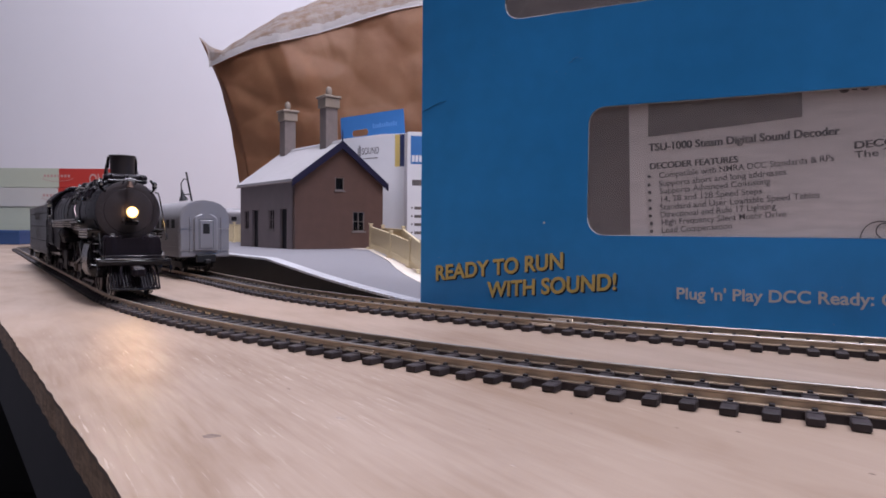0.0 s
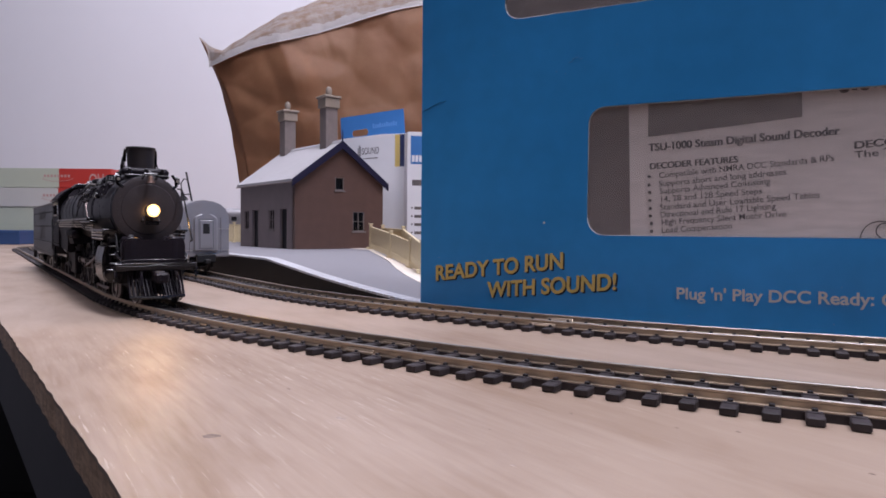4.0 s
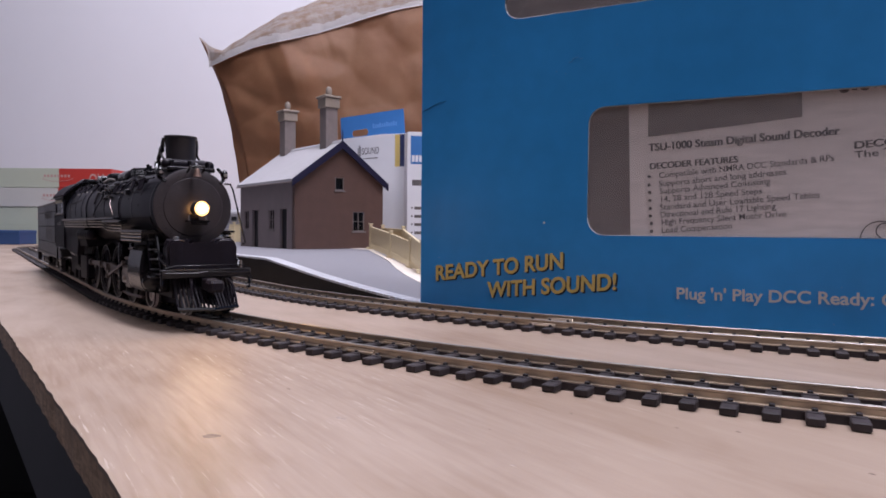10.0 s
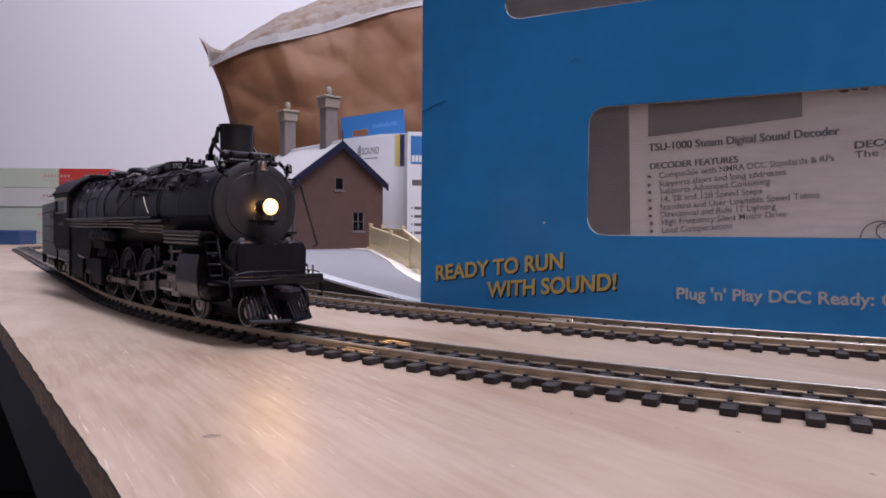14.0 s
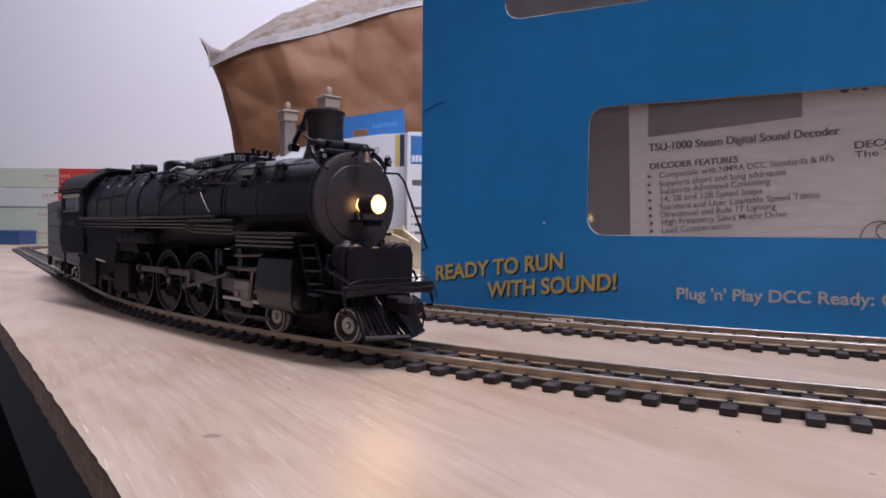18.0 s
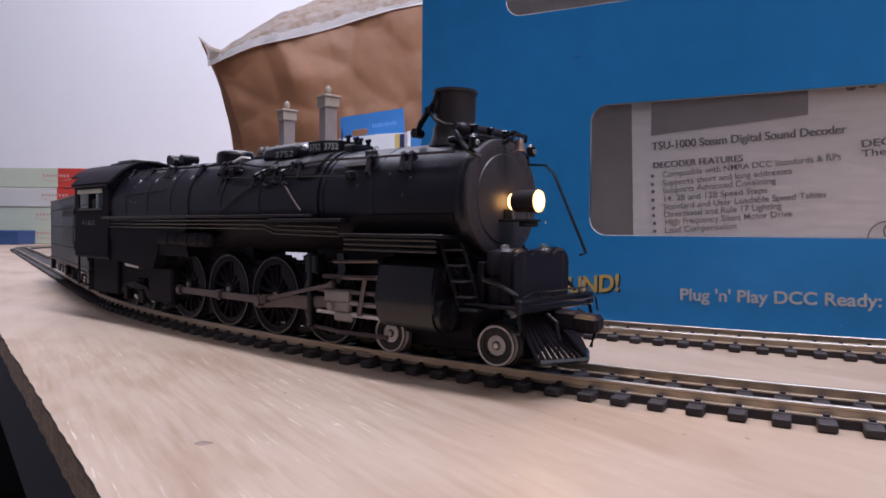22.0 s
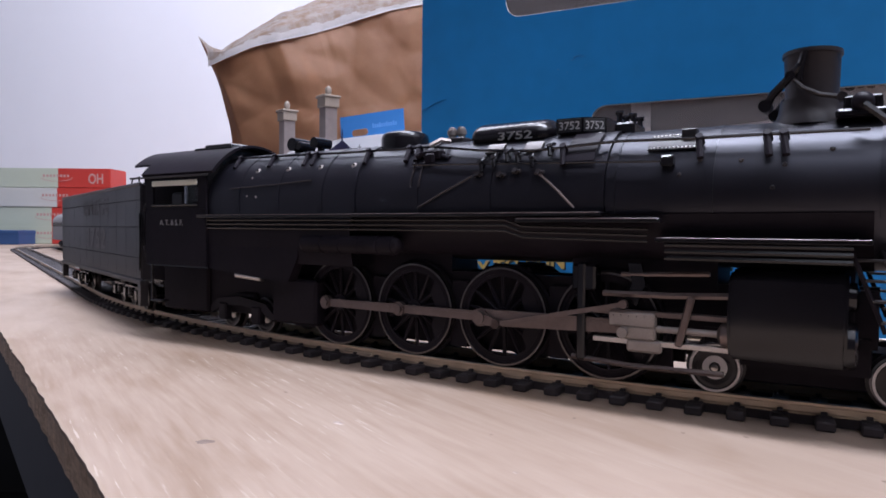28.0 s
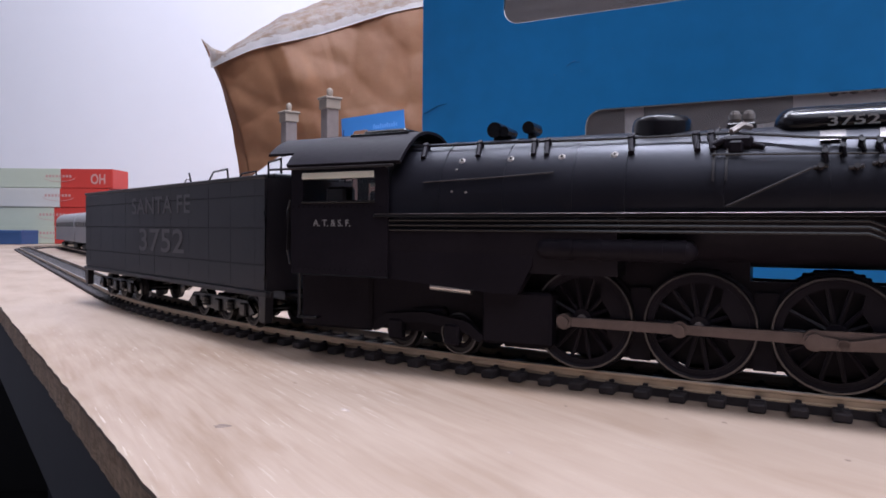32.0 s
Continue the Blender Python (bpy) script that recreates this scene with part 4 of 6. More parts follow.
        return p + Vector((0, -2.5 - 2.0 * max(0, 1 - v * 6), 1.0 - 6.5 * max(0, 1 - v * 6) * (1 + max(0, 1 - u * 9))))

    skin(lining, 0, 1, 0, 1, 0.5, M["torn"], "torn_lining", "pale torn inner lining at the mouth", 0.11)

    def side(u, v):
        return surface(0, v).lerp(back(0, v), u)

    skin(side, 0, 1, 0, 1, 0.5, M["kraft"], "side_gusset", "brown side gusset")


def carton(name, label, x, y, w, d, h, rz):
    t = thing(name, label, "carton", pose(x * MM, y * MM, 0, 0, 0, rz), "decoder cartons")
    bm = block(B(), 0, w, 0, d, 0, h, 0.8, 2)
    part("carton_body", bm, M["carton"], t)
    return t


def cartons():
    t = thing("decoder_carton", "white carton with blue header card and printed stripes", "carton", group="decoder cartons")
    left, fold, right = Vector((-137.5, 905)), Vector((-77.7, 855)), Vector((-46.5, 845))
    outline = [(left.x, left.y), (fold.x, fold.y), (right.x, right.y), (-40, 905), (-100, 950)]
    bm = prism(B(), outline, 0, 158, "xy")
    bmesh.ops.bevel(bm, geom=bm.edges[:], offset=0.8, segments=2, affect="EDGES")
    part("carton_body", bm, M["carton"], t)

    def facing(a, b, z, off=0.05):
        d = (b - a).normalized()
        return pose((a.x + d.y * off) * MM, (a.y - d.x * off) * MM, z * MM, 0, 0, math.degrees(math.atan2(d.y, d.x)))

    face = facing(left, fold, 0, 0.15)
    up = Matrix.Rotation(radians(90), 4, "X")
    o = lettering("front_lettering", "SOUND", 8.6, M["print"], t, face @ pose(0.0415, 0, 0.1345) @ up, 0.03, label="thin dark lettering")
    o.matrix_basis = o.matrix_basis @ Matrix.Diagonal((31.0 / (max(v.co.x for v in o.data.vertices) * 1000), 1, 1, 1))
    bm = B()
    for x, h in ((34.0, 5.5), (35.6, 9.0), (37.2, 11.5), (38.8, 8.0)):
        block(bm, x, x + 0.9, -0.05, 0.04, 139 - h * 0.75, 139 + h * 0.75)
    part("logo_mark", bm, M["print"], t, "dark upright wave mark", face)
    part("printed_bar", block(B(), 44, 70, -0.05, 0.04, 128.5, 129.6), M["print_grey"], t, "fine grey line of print", face)
    face = facing(fold, right, 0, 0.12)
    part("stripe", block(B(), 17.5, 24.0, -0.05, 0.04, 117, 157), M["yellow"], t, "yellow stripe", face)
    part("stripe", block(B(), 24.1, 31.6, -0.05, 0.04, 117, 157), M["carton_navy"], t, "navy stripe", face)
    bm = holed_sheet(B(), 96, 36, [rounded(17, 42, 8, 17, 4.4)], 0, 0.8)
    o = part("header_card", bm, M["carton_blue"], t, "blue hanging header card", pose(-0.138, 0.921, 0.1525, 0, -4, -24))
    for k in range(11):
        part("printed_bar", block(B(), 49 + k * 3.4, 51.4 + k * 3.4, -0.12, -0.02, 16, 20.5 + (k % 3 == 0) * 1.6), M["pale_blue"], o, "pale unreadable print")
    t = carton("decoder_carton", "white carton with a blue square mark", -44, 822, 70, 60, 157, 12)
    sq = part("logo_square", block(B(), 4, 40, -0.12, -0.02, 118, 152), M["carton_blue"], t, "blue square mark")
    for k in range(3):
        part("logo_shape", block(B(), 5.5 + 4.4 * k, 8.9 + 4.4 * k, -0.24, -0.13, 120.5, 128.5), M["carton"], sq, "white logo shapes")
    part("printed_bar", block(B(), 6, 40, -0.12, -0.02, 92, 99), M["print_grey"], t, "grey line of print")
    for k in range(4):
        part("printed_bar", block(B(), 9, 40, -0.12, -0.02, 33 + 10 * k, 36.5 + 10 * k), M["print_grey"], t, "small grey line of print")
        part("printed_bar", block(B(), 5, 7, -0.12, -0.02, 34 + 10 * k, 36 + 10 * k), M["print_grey"], t)


def coach_boxes():
    for k, (z0, z1, x1, cut, mat, rz) in enumerate(((0.2, 38, -735, -852, "box_green", 0.3), (38.2, 80, -738, -853, "box_green", -0.3), (80.2, 122, -733, -840, "box_grey", 0.3),
                                                   (122.2, 164.5, -724, -838, "box_green", 0.0))):
        t = thing("coach_box", "long pale card model box with a red end", "box", pose(x1 * MM, 1.48, z0 * MM, 0, 0, rz), "stacked coach boxes")
        w = x1 - cut
        part("box_sleeve", block(B(), -1055 - x1, -w - 0.02, 0, 75, 0, z1 - z0, 1.2, 2), M[mat], t, "pale card sleeve")
        part("box_end", block(B(), -w, 0, 0, 75, 0, z1 - z0, 1.2, 2), M["box_red"], t, "red printed end")
        # a faint oval mark crosses the join
        bm = B()
        pts = [(-w - 30 + 34 * math.cos(radians(a)), -0.25, (z1 - z0) * 0.55 - 9 * math.sin(radians(a))) for a in range(10, 171, 10)]
        if w > 20:
            pts = [(p[0] + 28, p[1], p[2]) for p in pts]
        pipe(bm, pts, 0.5, 5)
        c = -w - 30 + (28 if w > 20 else 0)
        for j in range(8):
            block(bm, c - 30 + j * 7.4, c - 25.5 + j * 7.4, -0.3, -0.02, (z1 - z0) * 0.55, (z1 - z0) * 0.55 + 5.5)
        part("logo_shape", bm, M["pale_red"], t, "thin printed oval mark")
        if k == 3:
            lettering("front_lettering", "OH", 21, M["pale_red"], t, pose(-0.048, -0.0002, 0.010) @ Matrix.Rotation(radians(90), 4, "X"), 0.08, width=0.72, bold=0.6, label="large pale letters")
    t = thing("blue_card_box", "low dark blue card box", "box", pose(-0.875, 1.40, 0))
    part("box_body", block(B(), -130, 0, 0, 60, 0, 29, 1.2, 2), M["box_navy"], t)
    part("box_lid", block(B(), -130, 0.6, -0.6, 60, 22, 29.6, 0.8, 1), M["box_navy"], t)


room()
table()
blue_box()
platform()
house()
fence("platform_fence", [(-77, 722, 17.6), (-51, 661, 10.8), (-29, 604, 4.2), (-12, 558, 0.8)], 24, "cream moulded fence along the platform ramp")
fence("return_fence", [(-66, 742, 17.4), (-38, 650, 16.0), (-17, 548, 4.5)], 23, "cream moulded fence returning behind the ramp fence")
fence("far_fence", [(-345, 1000, 17.0), (-305, 990, 17.0), (-265, 980, 17.0)], 27, "cream moulded fence beyond the coach")
coach(-0.389, 0.29, "silver ribbed passenger coach standing by the platform")
coach(-0.698, 0.26, "silver ribbed passenger coach coupled behind")
coach(-0.968, 0.22, "silver ribbed passenger coach at the far end of the train")
coach(0, 0.26, "silver passenger coach standing far behind the house", pose(-0.23, 1.19, DECK * MM, 0, 0, 2))
yard_lamp()
bag()
cartons()
coach_boxes()


# ------------------------------------------------------------ the engine and its tender
# place of the engine's middle along the outer track, in millimetres, at these seconds
KNOTS = ((0, -402.6), (1, -390.1), (2, -378.4), (3, -367.0), (5.5, -343.3), (7, -331.0), (9, -313.5), (11, -293.6), (13, -270.4),
         (14.5, -252.4), (16.5, -227.0), (18, -208.8), (20, -183.2), (22, -158.0), (24, -132.2), (25.5, -111.8), (27.5, -81.6),
         (29, -53.4), (30.5, -24.0), (31, -14.6), (31.5, -4.6), (32, 5.2))
DRIVER, CRANK = 12.7, 4.2
M["cap_grey"] = material("pale_grey_axle_cap", (0.33, 0.29, 0.28), 0.4, metal=0.4, vary=0.1)
AXLES = (42.8, 15.2, -12.4, -40.0)
CROSSHEAD, MAIN_ROD, AXIS_Z = 54.5, 39.3, 13.4


def run(t):
    """Where the engine is at t, by a smooth curve through the knots."""
    ks = KNOTS
    i = max(0, min(len(ks) - 2, sum(1 for k in ks if k[0] <= t) - 1))

    def slope(j):
        a, b = ks[max(j - 1, 0)], ks[min(j + 1, len(ks) - 1)]
        return (b[1] - a[1]) / (b[0] - a[0])

    (t0, s0), (t1, s1) = ks[i], ks[i + 1]
    h = t1 - t0
    u = (t - t0) / h
    return ((1 + 2 * u) * (1 - u) ** 2 * s0 + u * (1 - u) ** 2 * h * slope(i) + u * u * (3 - 2 * u) * s1 + u * u * (u - 1) * h * slope(i + 1)) * MM


def on_track(s, front, rear):
    p1, _ = OUTER.at(s + front)
    p2, _ = OUTER.at(s + rear)
    d = (p1 - p2).normalized()
    p = p2 + d * -rear
    return pose(p.x, p.y, RAIL * MM, 0, 0, math.degrees(math.atan2(d.y, d.x)))


def engine_pose(t):
    return on_track(run(t), 0.041, -0.041)


def tender_pose(t):
    return on_track(run(t) - 0.152, -0.030, -0.140)


MOVERS = []
SPOKE = []


def wheelset(name, x, r, parent, spokes=0, rim="steel", label="", face="black", phase=0.0):
    """An axle with two wheels; its origin is the axle's middle."""
    ob = part(name, lathe(B(), [(-8.0, 0), (-8.0, 1.3), (8.0, 1.3), (8.0, 0)], "y", (0, 0, 0), 12), M["black"], parent, label, pose(x * MM, 0, r * MM))
    for y in (-1, 1):
        # tyre: flange inside, tread, bright outer edge
        bm = B()
        lathe(bm, [(y * 7.3, r - 1.7), (y * 7.3, r + 0.75), (y * 7.75, r + 0.75), (y * 8.1, r + 0.05), (y * 10.0, r - 0.1), (y * 10.05, r - 0.55),
                   (y * 9.7, r - 1.0), (y * 9.7, r - 1.7), (y * 7.3, r - 1.7)], "y", (0, 0, 0), 40)
        part("tyre", bm, M["matte"] if spokes else M["soot"], ob, "dark tyre")
        part("rim", lathe(B(), [(y * 9.9, r - (0.70 if rim == "steel_white" else 0.62)), (y * 10.14, r - (0.66 if rim == "steel_white" else 0.58)), (y * 10.14, r - 0.16), (y * 8.3, r + 0.12), (y * 8.3, r)], "y", (0, 0, 0), 40, caps=False), M["rim_dim"] if spokes or rim == "steel" else M["wheel_white"], ob, "thin bright rim")
        bm = B()
        if spokes:
            lathe(bm, [(y * 8.0, r - 1.65), (y * 9.5, r - 1.65), (y * 9.5, r - 2.5), (y * 8.0, r - 2.5), (y * 8.0, r - 1.65)], "y", (0, 0, 0), 40)
            lathe(bm, [(y * 7.8, 0), (y * 7.8, 2.6), (y * 9.9, 2.4), (y * 9.9, 0)], "y", (0, 0, 0), 20)
            if not SPOKE:
                SPOKE.append(mesh_from(rod(B(), (0, 0, 2), (0, 0, r - 2.2), 0.62, 0.5, 6, False), "spoke", M["pit"]))
            for k in range(spokes):
                part("spoke", SPOKE[0], None, ob, at=Matrix.Translation((0, y * 8.75 * MM, 0)) @ Matrix.Rotation(2 * math.pi * (k + 0.5) / spokes, 4, "Y"))
            # crank boss and, across from it, the balance weight
            pin = phase if y < 0 else phase + math.pi / 2
            c = Vector((math.sin(pin), 0, math.cos(pin)))
            rod(bm, c * CRANK + Vector((0, y * 8.2, 0)), c * CRANK + Vector((0, y * 10.2, 0)), 2.0, seg=14)
            arc = [(pin + math.pi + radians(a)) for a in range(-50, 51, 10)]
            out = [((r - 2.0) * math.sin(a), (r - 2.0) * math.cos(a)) for a in arc]
            inn = [((r - 5.6) * math.sin(a), (r - 5.6) * math.cos(a)) for a in (arc[-2], arc[5], arc[1])]
            prism(bm, out + inn, y * 8.1, y * 9.6)
        else:
            lathe(bm, [(y * 8.0, r - 1.68), (y * 9.3, r - 1.68), (y * 9.0, r * 0.45), (y * 9.0, 0)], "y", (0, 0, 0), 32)
        part("wheel_centre", bm, M["pit"] if face == "black" else M[face], ob, "black wheel centre")
        if not spokes:
            part("hub_ring", lathe(B(), [(y * 9.0, r * 0.48), (y * 9.5, r * 0.48), (y * 9.6, r * 0.22), (y * 9.2, r * 0.22)], "y", (0, 0, 0), 24, caps=False), M["wheel_white"] if rim == "steel_white" else M["steel"], ob, "pale hub ring")
            part("axle_end", lathe(B(), [(y * 9.0, r * 0.15), (y * 10.0, r * 0.14), (y * 10.1, 0)], "y", (0, 0, 0), 12), M["steel"], ob)
        else:
            part("axle_end", lathe(B(), [(y * 9.9, 1.15), (y * 10.3, 1.1), (y * 10.35, 0)], "y", (0, 0, 0), 16), M["cap_grey"], ob, "pale grey axle cap")
    MOVERS.append((ob, "swivel" if name in ("pilot_wheelset", "trailing_wheelset") else "roll", x, r))
    return ob


def swivel_frame(ob, x):
    """Let a truck's frame follow the track under the engine; x is its middle."""
    ob.data.transform(Matrix.Translation((-x * MM, 0, 0)))
    MOVERS.append((ob, "truck", x, 0))


def capsule(bm, x0, x1, y, z, r, seg=20, squash=1.0):
    n = 6
    prof = [(x0 + r - r * math.cos(radians(90 * k / n)), r * math.sin(radians(90 * k / n))) for k in range(n + 1)]
    prof += [(x1 - r + r * math.sin(radians(90 * k / n)), r * math.cos(radians(90 * k / n))) for k in range(n + 1)]
    return lathe(bm, prof, "x", (0, y, z), seg)


def rivets(bm, pts, r=0.28):
    for p, n in pts:
        p, n = Vector(p), Vector(n).normalized()
        rod(bm, p - n * 0.1, p + n * 0.22, r, r * 0.6, 6)
    return bm


BC = 43.0      # height of the boiler's centre line


def hull(a, r, x):
    """A point on the boiler's skin; a in degrees from the crown, towards the near side when negative."""
    t = radians(a)
    return Vector((x, r * math.sin(t), BC + r * math.cos(t)))


def build_engine():
    e = thing("steam_locomotive", "black model steam locomotive with a lit headlamp", "locomotive", engine_pose(0))
    # ---------------- boiler, in its plates
    part("smokebox", lathe(B(), [(44, 0), (44, 15.7), (97.6, 15.5), (98.4, 15.2), (98.4, 0)], "x", (0, 0, BC - 0.3), 64), M["jacket"], e, "satin black smokebox")
    part("boiler_barrel", lathe(B(), [(-30, 0), (-30, 16.3), (43.9, 15.9), (43.9, 0)], "x", (0, 0, BC), 64), M["jacket"], e, "satin black boiler barrel")
    # added matte sheet that keeps the table's reflection off the barrel's underside
    part("boiler_underside", lathe(B(), [(-30, 15.8), (-30, 16.65), (95, 16.1), (95, 15.0)], "x", (0, 0, BC), 40, radians(196), radians(344)), M["matte"], e, "dull black cover added under the boiler to hide reflections")
    bm = B()
    out = []
    for k in range(25):
        a = radians(-100 + 200 * k / 24)
        out.append((16.6 * math.sin(a), BC + 16.6 * math.cos(a)))
    out += [(16.6, 31), (15.0, 24), (-15.0, 24), (-16.6, 31)]
    prism(bm, out, -96, -30.05, "yz")
    part("firebox", bm, M["jacket"], e, "satin black firebox shell")
    for x, r in ((-94.5, 16.6), (-78, 16.6), (-60, 16.6), (-42, 16.6), (-29.5, 16.5), (-8, 16.2), (14, 16.1), (43.2, 15.95), (45.6, 15.75), (66, 15.6), (96.6, 15.5)):
        bm = B()
        w = 0.9 if x not in (43.2, 45.6, 96.6) else 0.7
        lathe(bm, [(x - w, r - 0.3), (x - w, r + 0.16), (x + w, r + 0.16), (x + w, r - 0.3)], "x", (0, 0, BC - (0.3 if x > 44 else 0)), 48, radians(-20), radians(200))
        part("boiler_band", bm, M["jacket"], e)
    # added matte panels darken the lower firebox where it would mirror the board
    for sgn in (-1, 1):
        out = [(sgn * y, z) for y, z in ((16.62, 37), (17.0, 37), (17.0, 31), (15.5, 23.9), (15.05, 23.9), (16.64, 31))]
        part("firebox_skirt", prism(B(), out, -96, -30, "yz"), M["matte"], e, "dull black panel added over the lower firebox to hide reflections")
    # ---------------- smokebox front
    front = part("smokebox_front", lathe(B(), [(98.3, 15.3), (99.3, 15.3), (99.6, 14.6), (99.6, 11.6), (99.9, 11.4), (100.2, 9.0), (100.5, 5.0), (100.6, 0)], "x", (0, 0, BC - 0.3), 56),
                 M["front_plate"], e, "sooty graphite front plate with a round door")
    bm = B()
    for k in range(28):
        a = 2 * math.pi * k / 28
        rivets(bm, [((99.6, 13.2 * math.sin(a), BC - 0.3 + 13.2 * math.cos(a)), (1, 0, 0))], 0.3)
    part("door_bolt", bm, M["soot"], front)
    # ---------------- headlamp
    lamp = part("headlamp", lathe(B(), [(103.0, 0), (103.0, 2.5), (104, 2.8), (109.4, 2.9), (110.1, 3.1), (110.1, 2.85), (109.4, 2.8), (109.0, 0)], "x", (0, 0, 42.0), 28), M["soot"], e, "dark round headlamp casing")
    part("lens", lathe(B(), [(109.4, 2.82), (110.1, 2.7), (110.35, 1.6), (110.4, 0)], "x", (0, 0, 42.0), 24), M["lamp"], lamp, "glowing warm lens")
    part("lens_core", lathe(B(), [(110.36, 1.6), (110.5, 1.0), (110.6, 0)], "x", (0, 0, 42.0), 16), M["lamp_hot"], lamp, "white-hot core of the lens")
    part("rear_glow", lathe(B(), [(102.1, 2.1), (102.95, 2.1), (102.95, 0)], "x", (0, 0, 42.0), 20), M["lamp_leak"], lamp, "light leaking behind the casing")
    bm = B()
    block(bm, 99.5, 108.5, -3.6, 3.6, 36.8, 37.5, 0.2)
    block(bm, 100, 101, -1.6, 1.6, 37.4, 40, 0.1)
    block(bm, 106, 108.2, -3, 3, 35.6, 36.9, 0.3)
    part("lamp_bracket", bm, M["black"], lamp)
    for y in (-3.2, 3.2):
        part("bracket_stay", pipe(B(), [(104.5, y, 39.6), (104.8, y, 37.4)], 0.35), M["steel"], lamp)
    # ---------------- bell, whistle pipe, heater on the smokebox
    bell = part("bell", lathe(B(), [(54.6, 1.75), (55.1, 1.5), (56.3, 1.15), (57.4, 0.9), (57.9, 0.4), (58.0, 0)], "z", (104.2, 0, 0), 18), M["brass"], e, "dull brass bell")
    bm = B()
    pipe(bm, [(101, -2.9, 56.5), (104, -2.9, 57.5), (104.2, -2.7, 58.6), (104.2, 2.7, 58.6), (104, 2.9, 57.5), (101, 2.9, 56.5)], 0.5)
    pipe(bm, [(99, 0, 58.5), (102.5, 0, 59.6), (104.2, 0, 58.6)], 0.6)
    part("bell_yoke", bm, M["black"], bell)
    heater = part("feedwater_heater", capsule(B(), -10.5, 10.5, 0, 0, 2.0), M["pit"], e, "black feedwater heater drum across the smokebox top", pose(0.0925, 0, 0.0600, 0, 0, 90))
    bm = B()
    for y in (-7, 0, 7):
        block(bm, 89.2, 95.8, y - 0.7, y + 0.7, 57.2, 61.5, 0.3)
    block(bm, 88, 97.5, -9.5, 9.5, 57.0, 58.8, 0.5)
    part("heater_saddle", bm, M["black"], heater).matrix_basis = heater.matrix_basis.inverted()
    for y in (-1, 1):
        bm = B()
        pipe(bm, [(93, y * 12, 59), (95, y * 13, 57), (98, y * 12.6, 54), (99.6, y * 10.5, 52.5)], 0.75)
        part("heater_pipe", bm, M["black"], e)
        lampm = part("marker_lamp", lathe(B(), [(54.6, 0), (54.6, 1.2), (57.2, 1.2), (57.8, 0.7), (58.4, 0)], "z", (99.2, y * 12.6, 0), 12), M["black"], e, "small black marker lamp")
        part("marker_lens", lathe(B(), [(1.1, 0.7), (1.5, 0.6), (1.6, 0)], "x", (99.2, y * 12.6, 56), 10), M["steel"], lampm)
    # ---------------- chimney with its raised extension and lifting links
    st = part("chimney_extension", lathe(B(), [(60.5, 5.9), (63.5, 5.9), (66, 6.0), (71.4, 6.2), (72.0, 6.4), (72.2, 6.3), (72.2, 5.7), (64, 5.4), (64, 0)], "z", (83, 0, 0), 36), M["soot"], e, "black raised chimney extension")
    part("chimney_base", lathe(B(), [(57.0, 7.2), (58.8, 6.6), (59.6, 6.3), (60.6, 6.1), (61.6, 6.0), (62.4, 5.95)], "z", (83, 0, 0), 36), M["soot"], e, "flared black chimney base")
    part("top_rim", lathe(B(), [(71.3, 6.25), (71.5, 6.6), (72.3, 6.6), (72.3, 6.0)], "z", (83, 0, 0), 36, caps=False), M["soot"], st)
    # the extension is oblong, narrower along the engine
    for ob in (st, st.children[0]):
        for v in ob.data.vertices:
            v.co.x = 0.083 + (v.co.x - 0.083) * 0.86
    for y in (-1, 1):
        bm = B()
        pipe(bm, [(75.2, y * 6.6, 60.8), (76.6, y * 7.2, 63.2), (79.6, y * 7.0, 66.4), (81.4, y * 6.7, 68.6)], 0.85, 8)
        rod(bm, (75.2, y * 5.2, 60.8), (75.2, y * 8.2, 60.8), 1.3, seg=12)
        rod(bm, (79.7, y * 6.1, 66.6), (79.7, y * 7.8, 66.6), 1.0, seg=10)
        pipe(bm, [(81.4, y * 6.8, 65.6), (81.6, y * 6.9, 69), (82.2, y * 6.5, 71.4)], 0.75, 8)
        part("lifting_link", bm, M["black"], st, "black lifting link")
        bm = B()
        pipe(bm, [(79.8, y * 7.0, 66.4), (82.0, y * 7.4, 64.0), (85.0, y * 7.2, 62.4), (89.0, y * 6.4, 61.6)], 0.5, 8)
        rod(bm, (89, y * 5.5, 61.6), (89, y * 7.4, 61.6), 0.95, seg=10)
        part("link_bar", bm, M["soot"] if y < 0 else M["black"], st, "worn grey link bar")
    # ---------------- domes and fittings along the crown
    part("steam_dome", lathe(B(), [(57.5, 7.1), (61.2, 7.1), (62.3, 6.8), (62.9, 6.1), (63.3, 4.6), (63.4, 0)], "z", (-23.2, 0, 0), 36), M["black"], e, "low round black steam dome")
    bm = capsule(B(), 2.0, 27.5, 0, 0, 4.3, 32)
    for v in bm.verts:
        v.co.y *= 1.9
        v.co.z += 59.0
    sand = part("sand_dome", bm, M["black"], e, "long black capsule-shaped sand dome")
    turn = Matrix.Rotation(radians(90), 4, "X")
    for y in (-1, 1):
        m = pose(0.0124, -0.0083, 0.0578) @ turn if y < 0 else pose(0.0225, 0.0083, 0.0578) @ Matrix.Rotation(radians(180), 4, "Z") @ turn
        lettering("dome_number", "3752", 2.0, M["dim_white"], sand, m, 0.05, width=1.75, bold=0.03, label="white numerals")

    def strap(x0, x1, a0, a1, r, thick):
        """A curved sheet that hugs the boiler from angle a0 to a1."""
        bm = B()
        n = 6
        rows = [[bm.verts.new(hull(a0 + (a1 - a0) * k / n, q, x)) for x, q in ((x0, r), (x1, r), (x1, r + thick), (x0, r + thick))] for k in range(n + 1)]
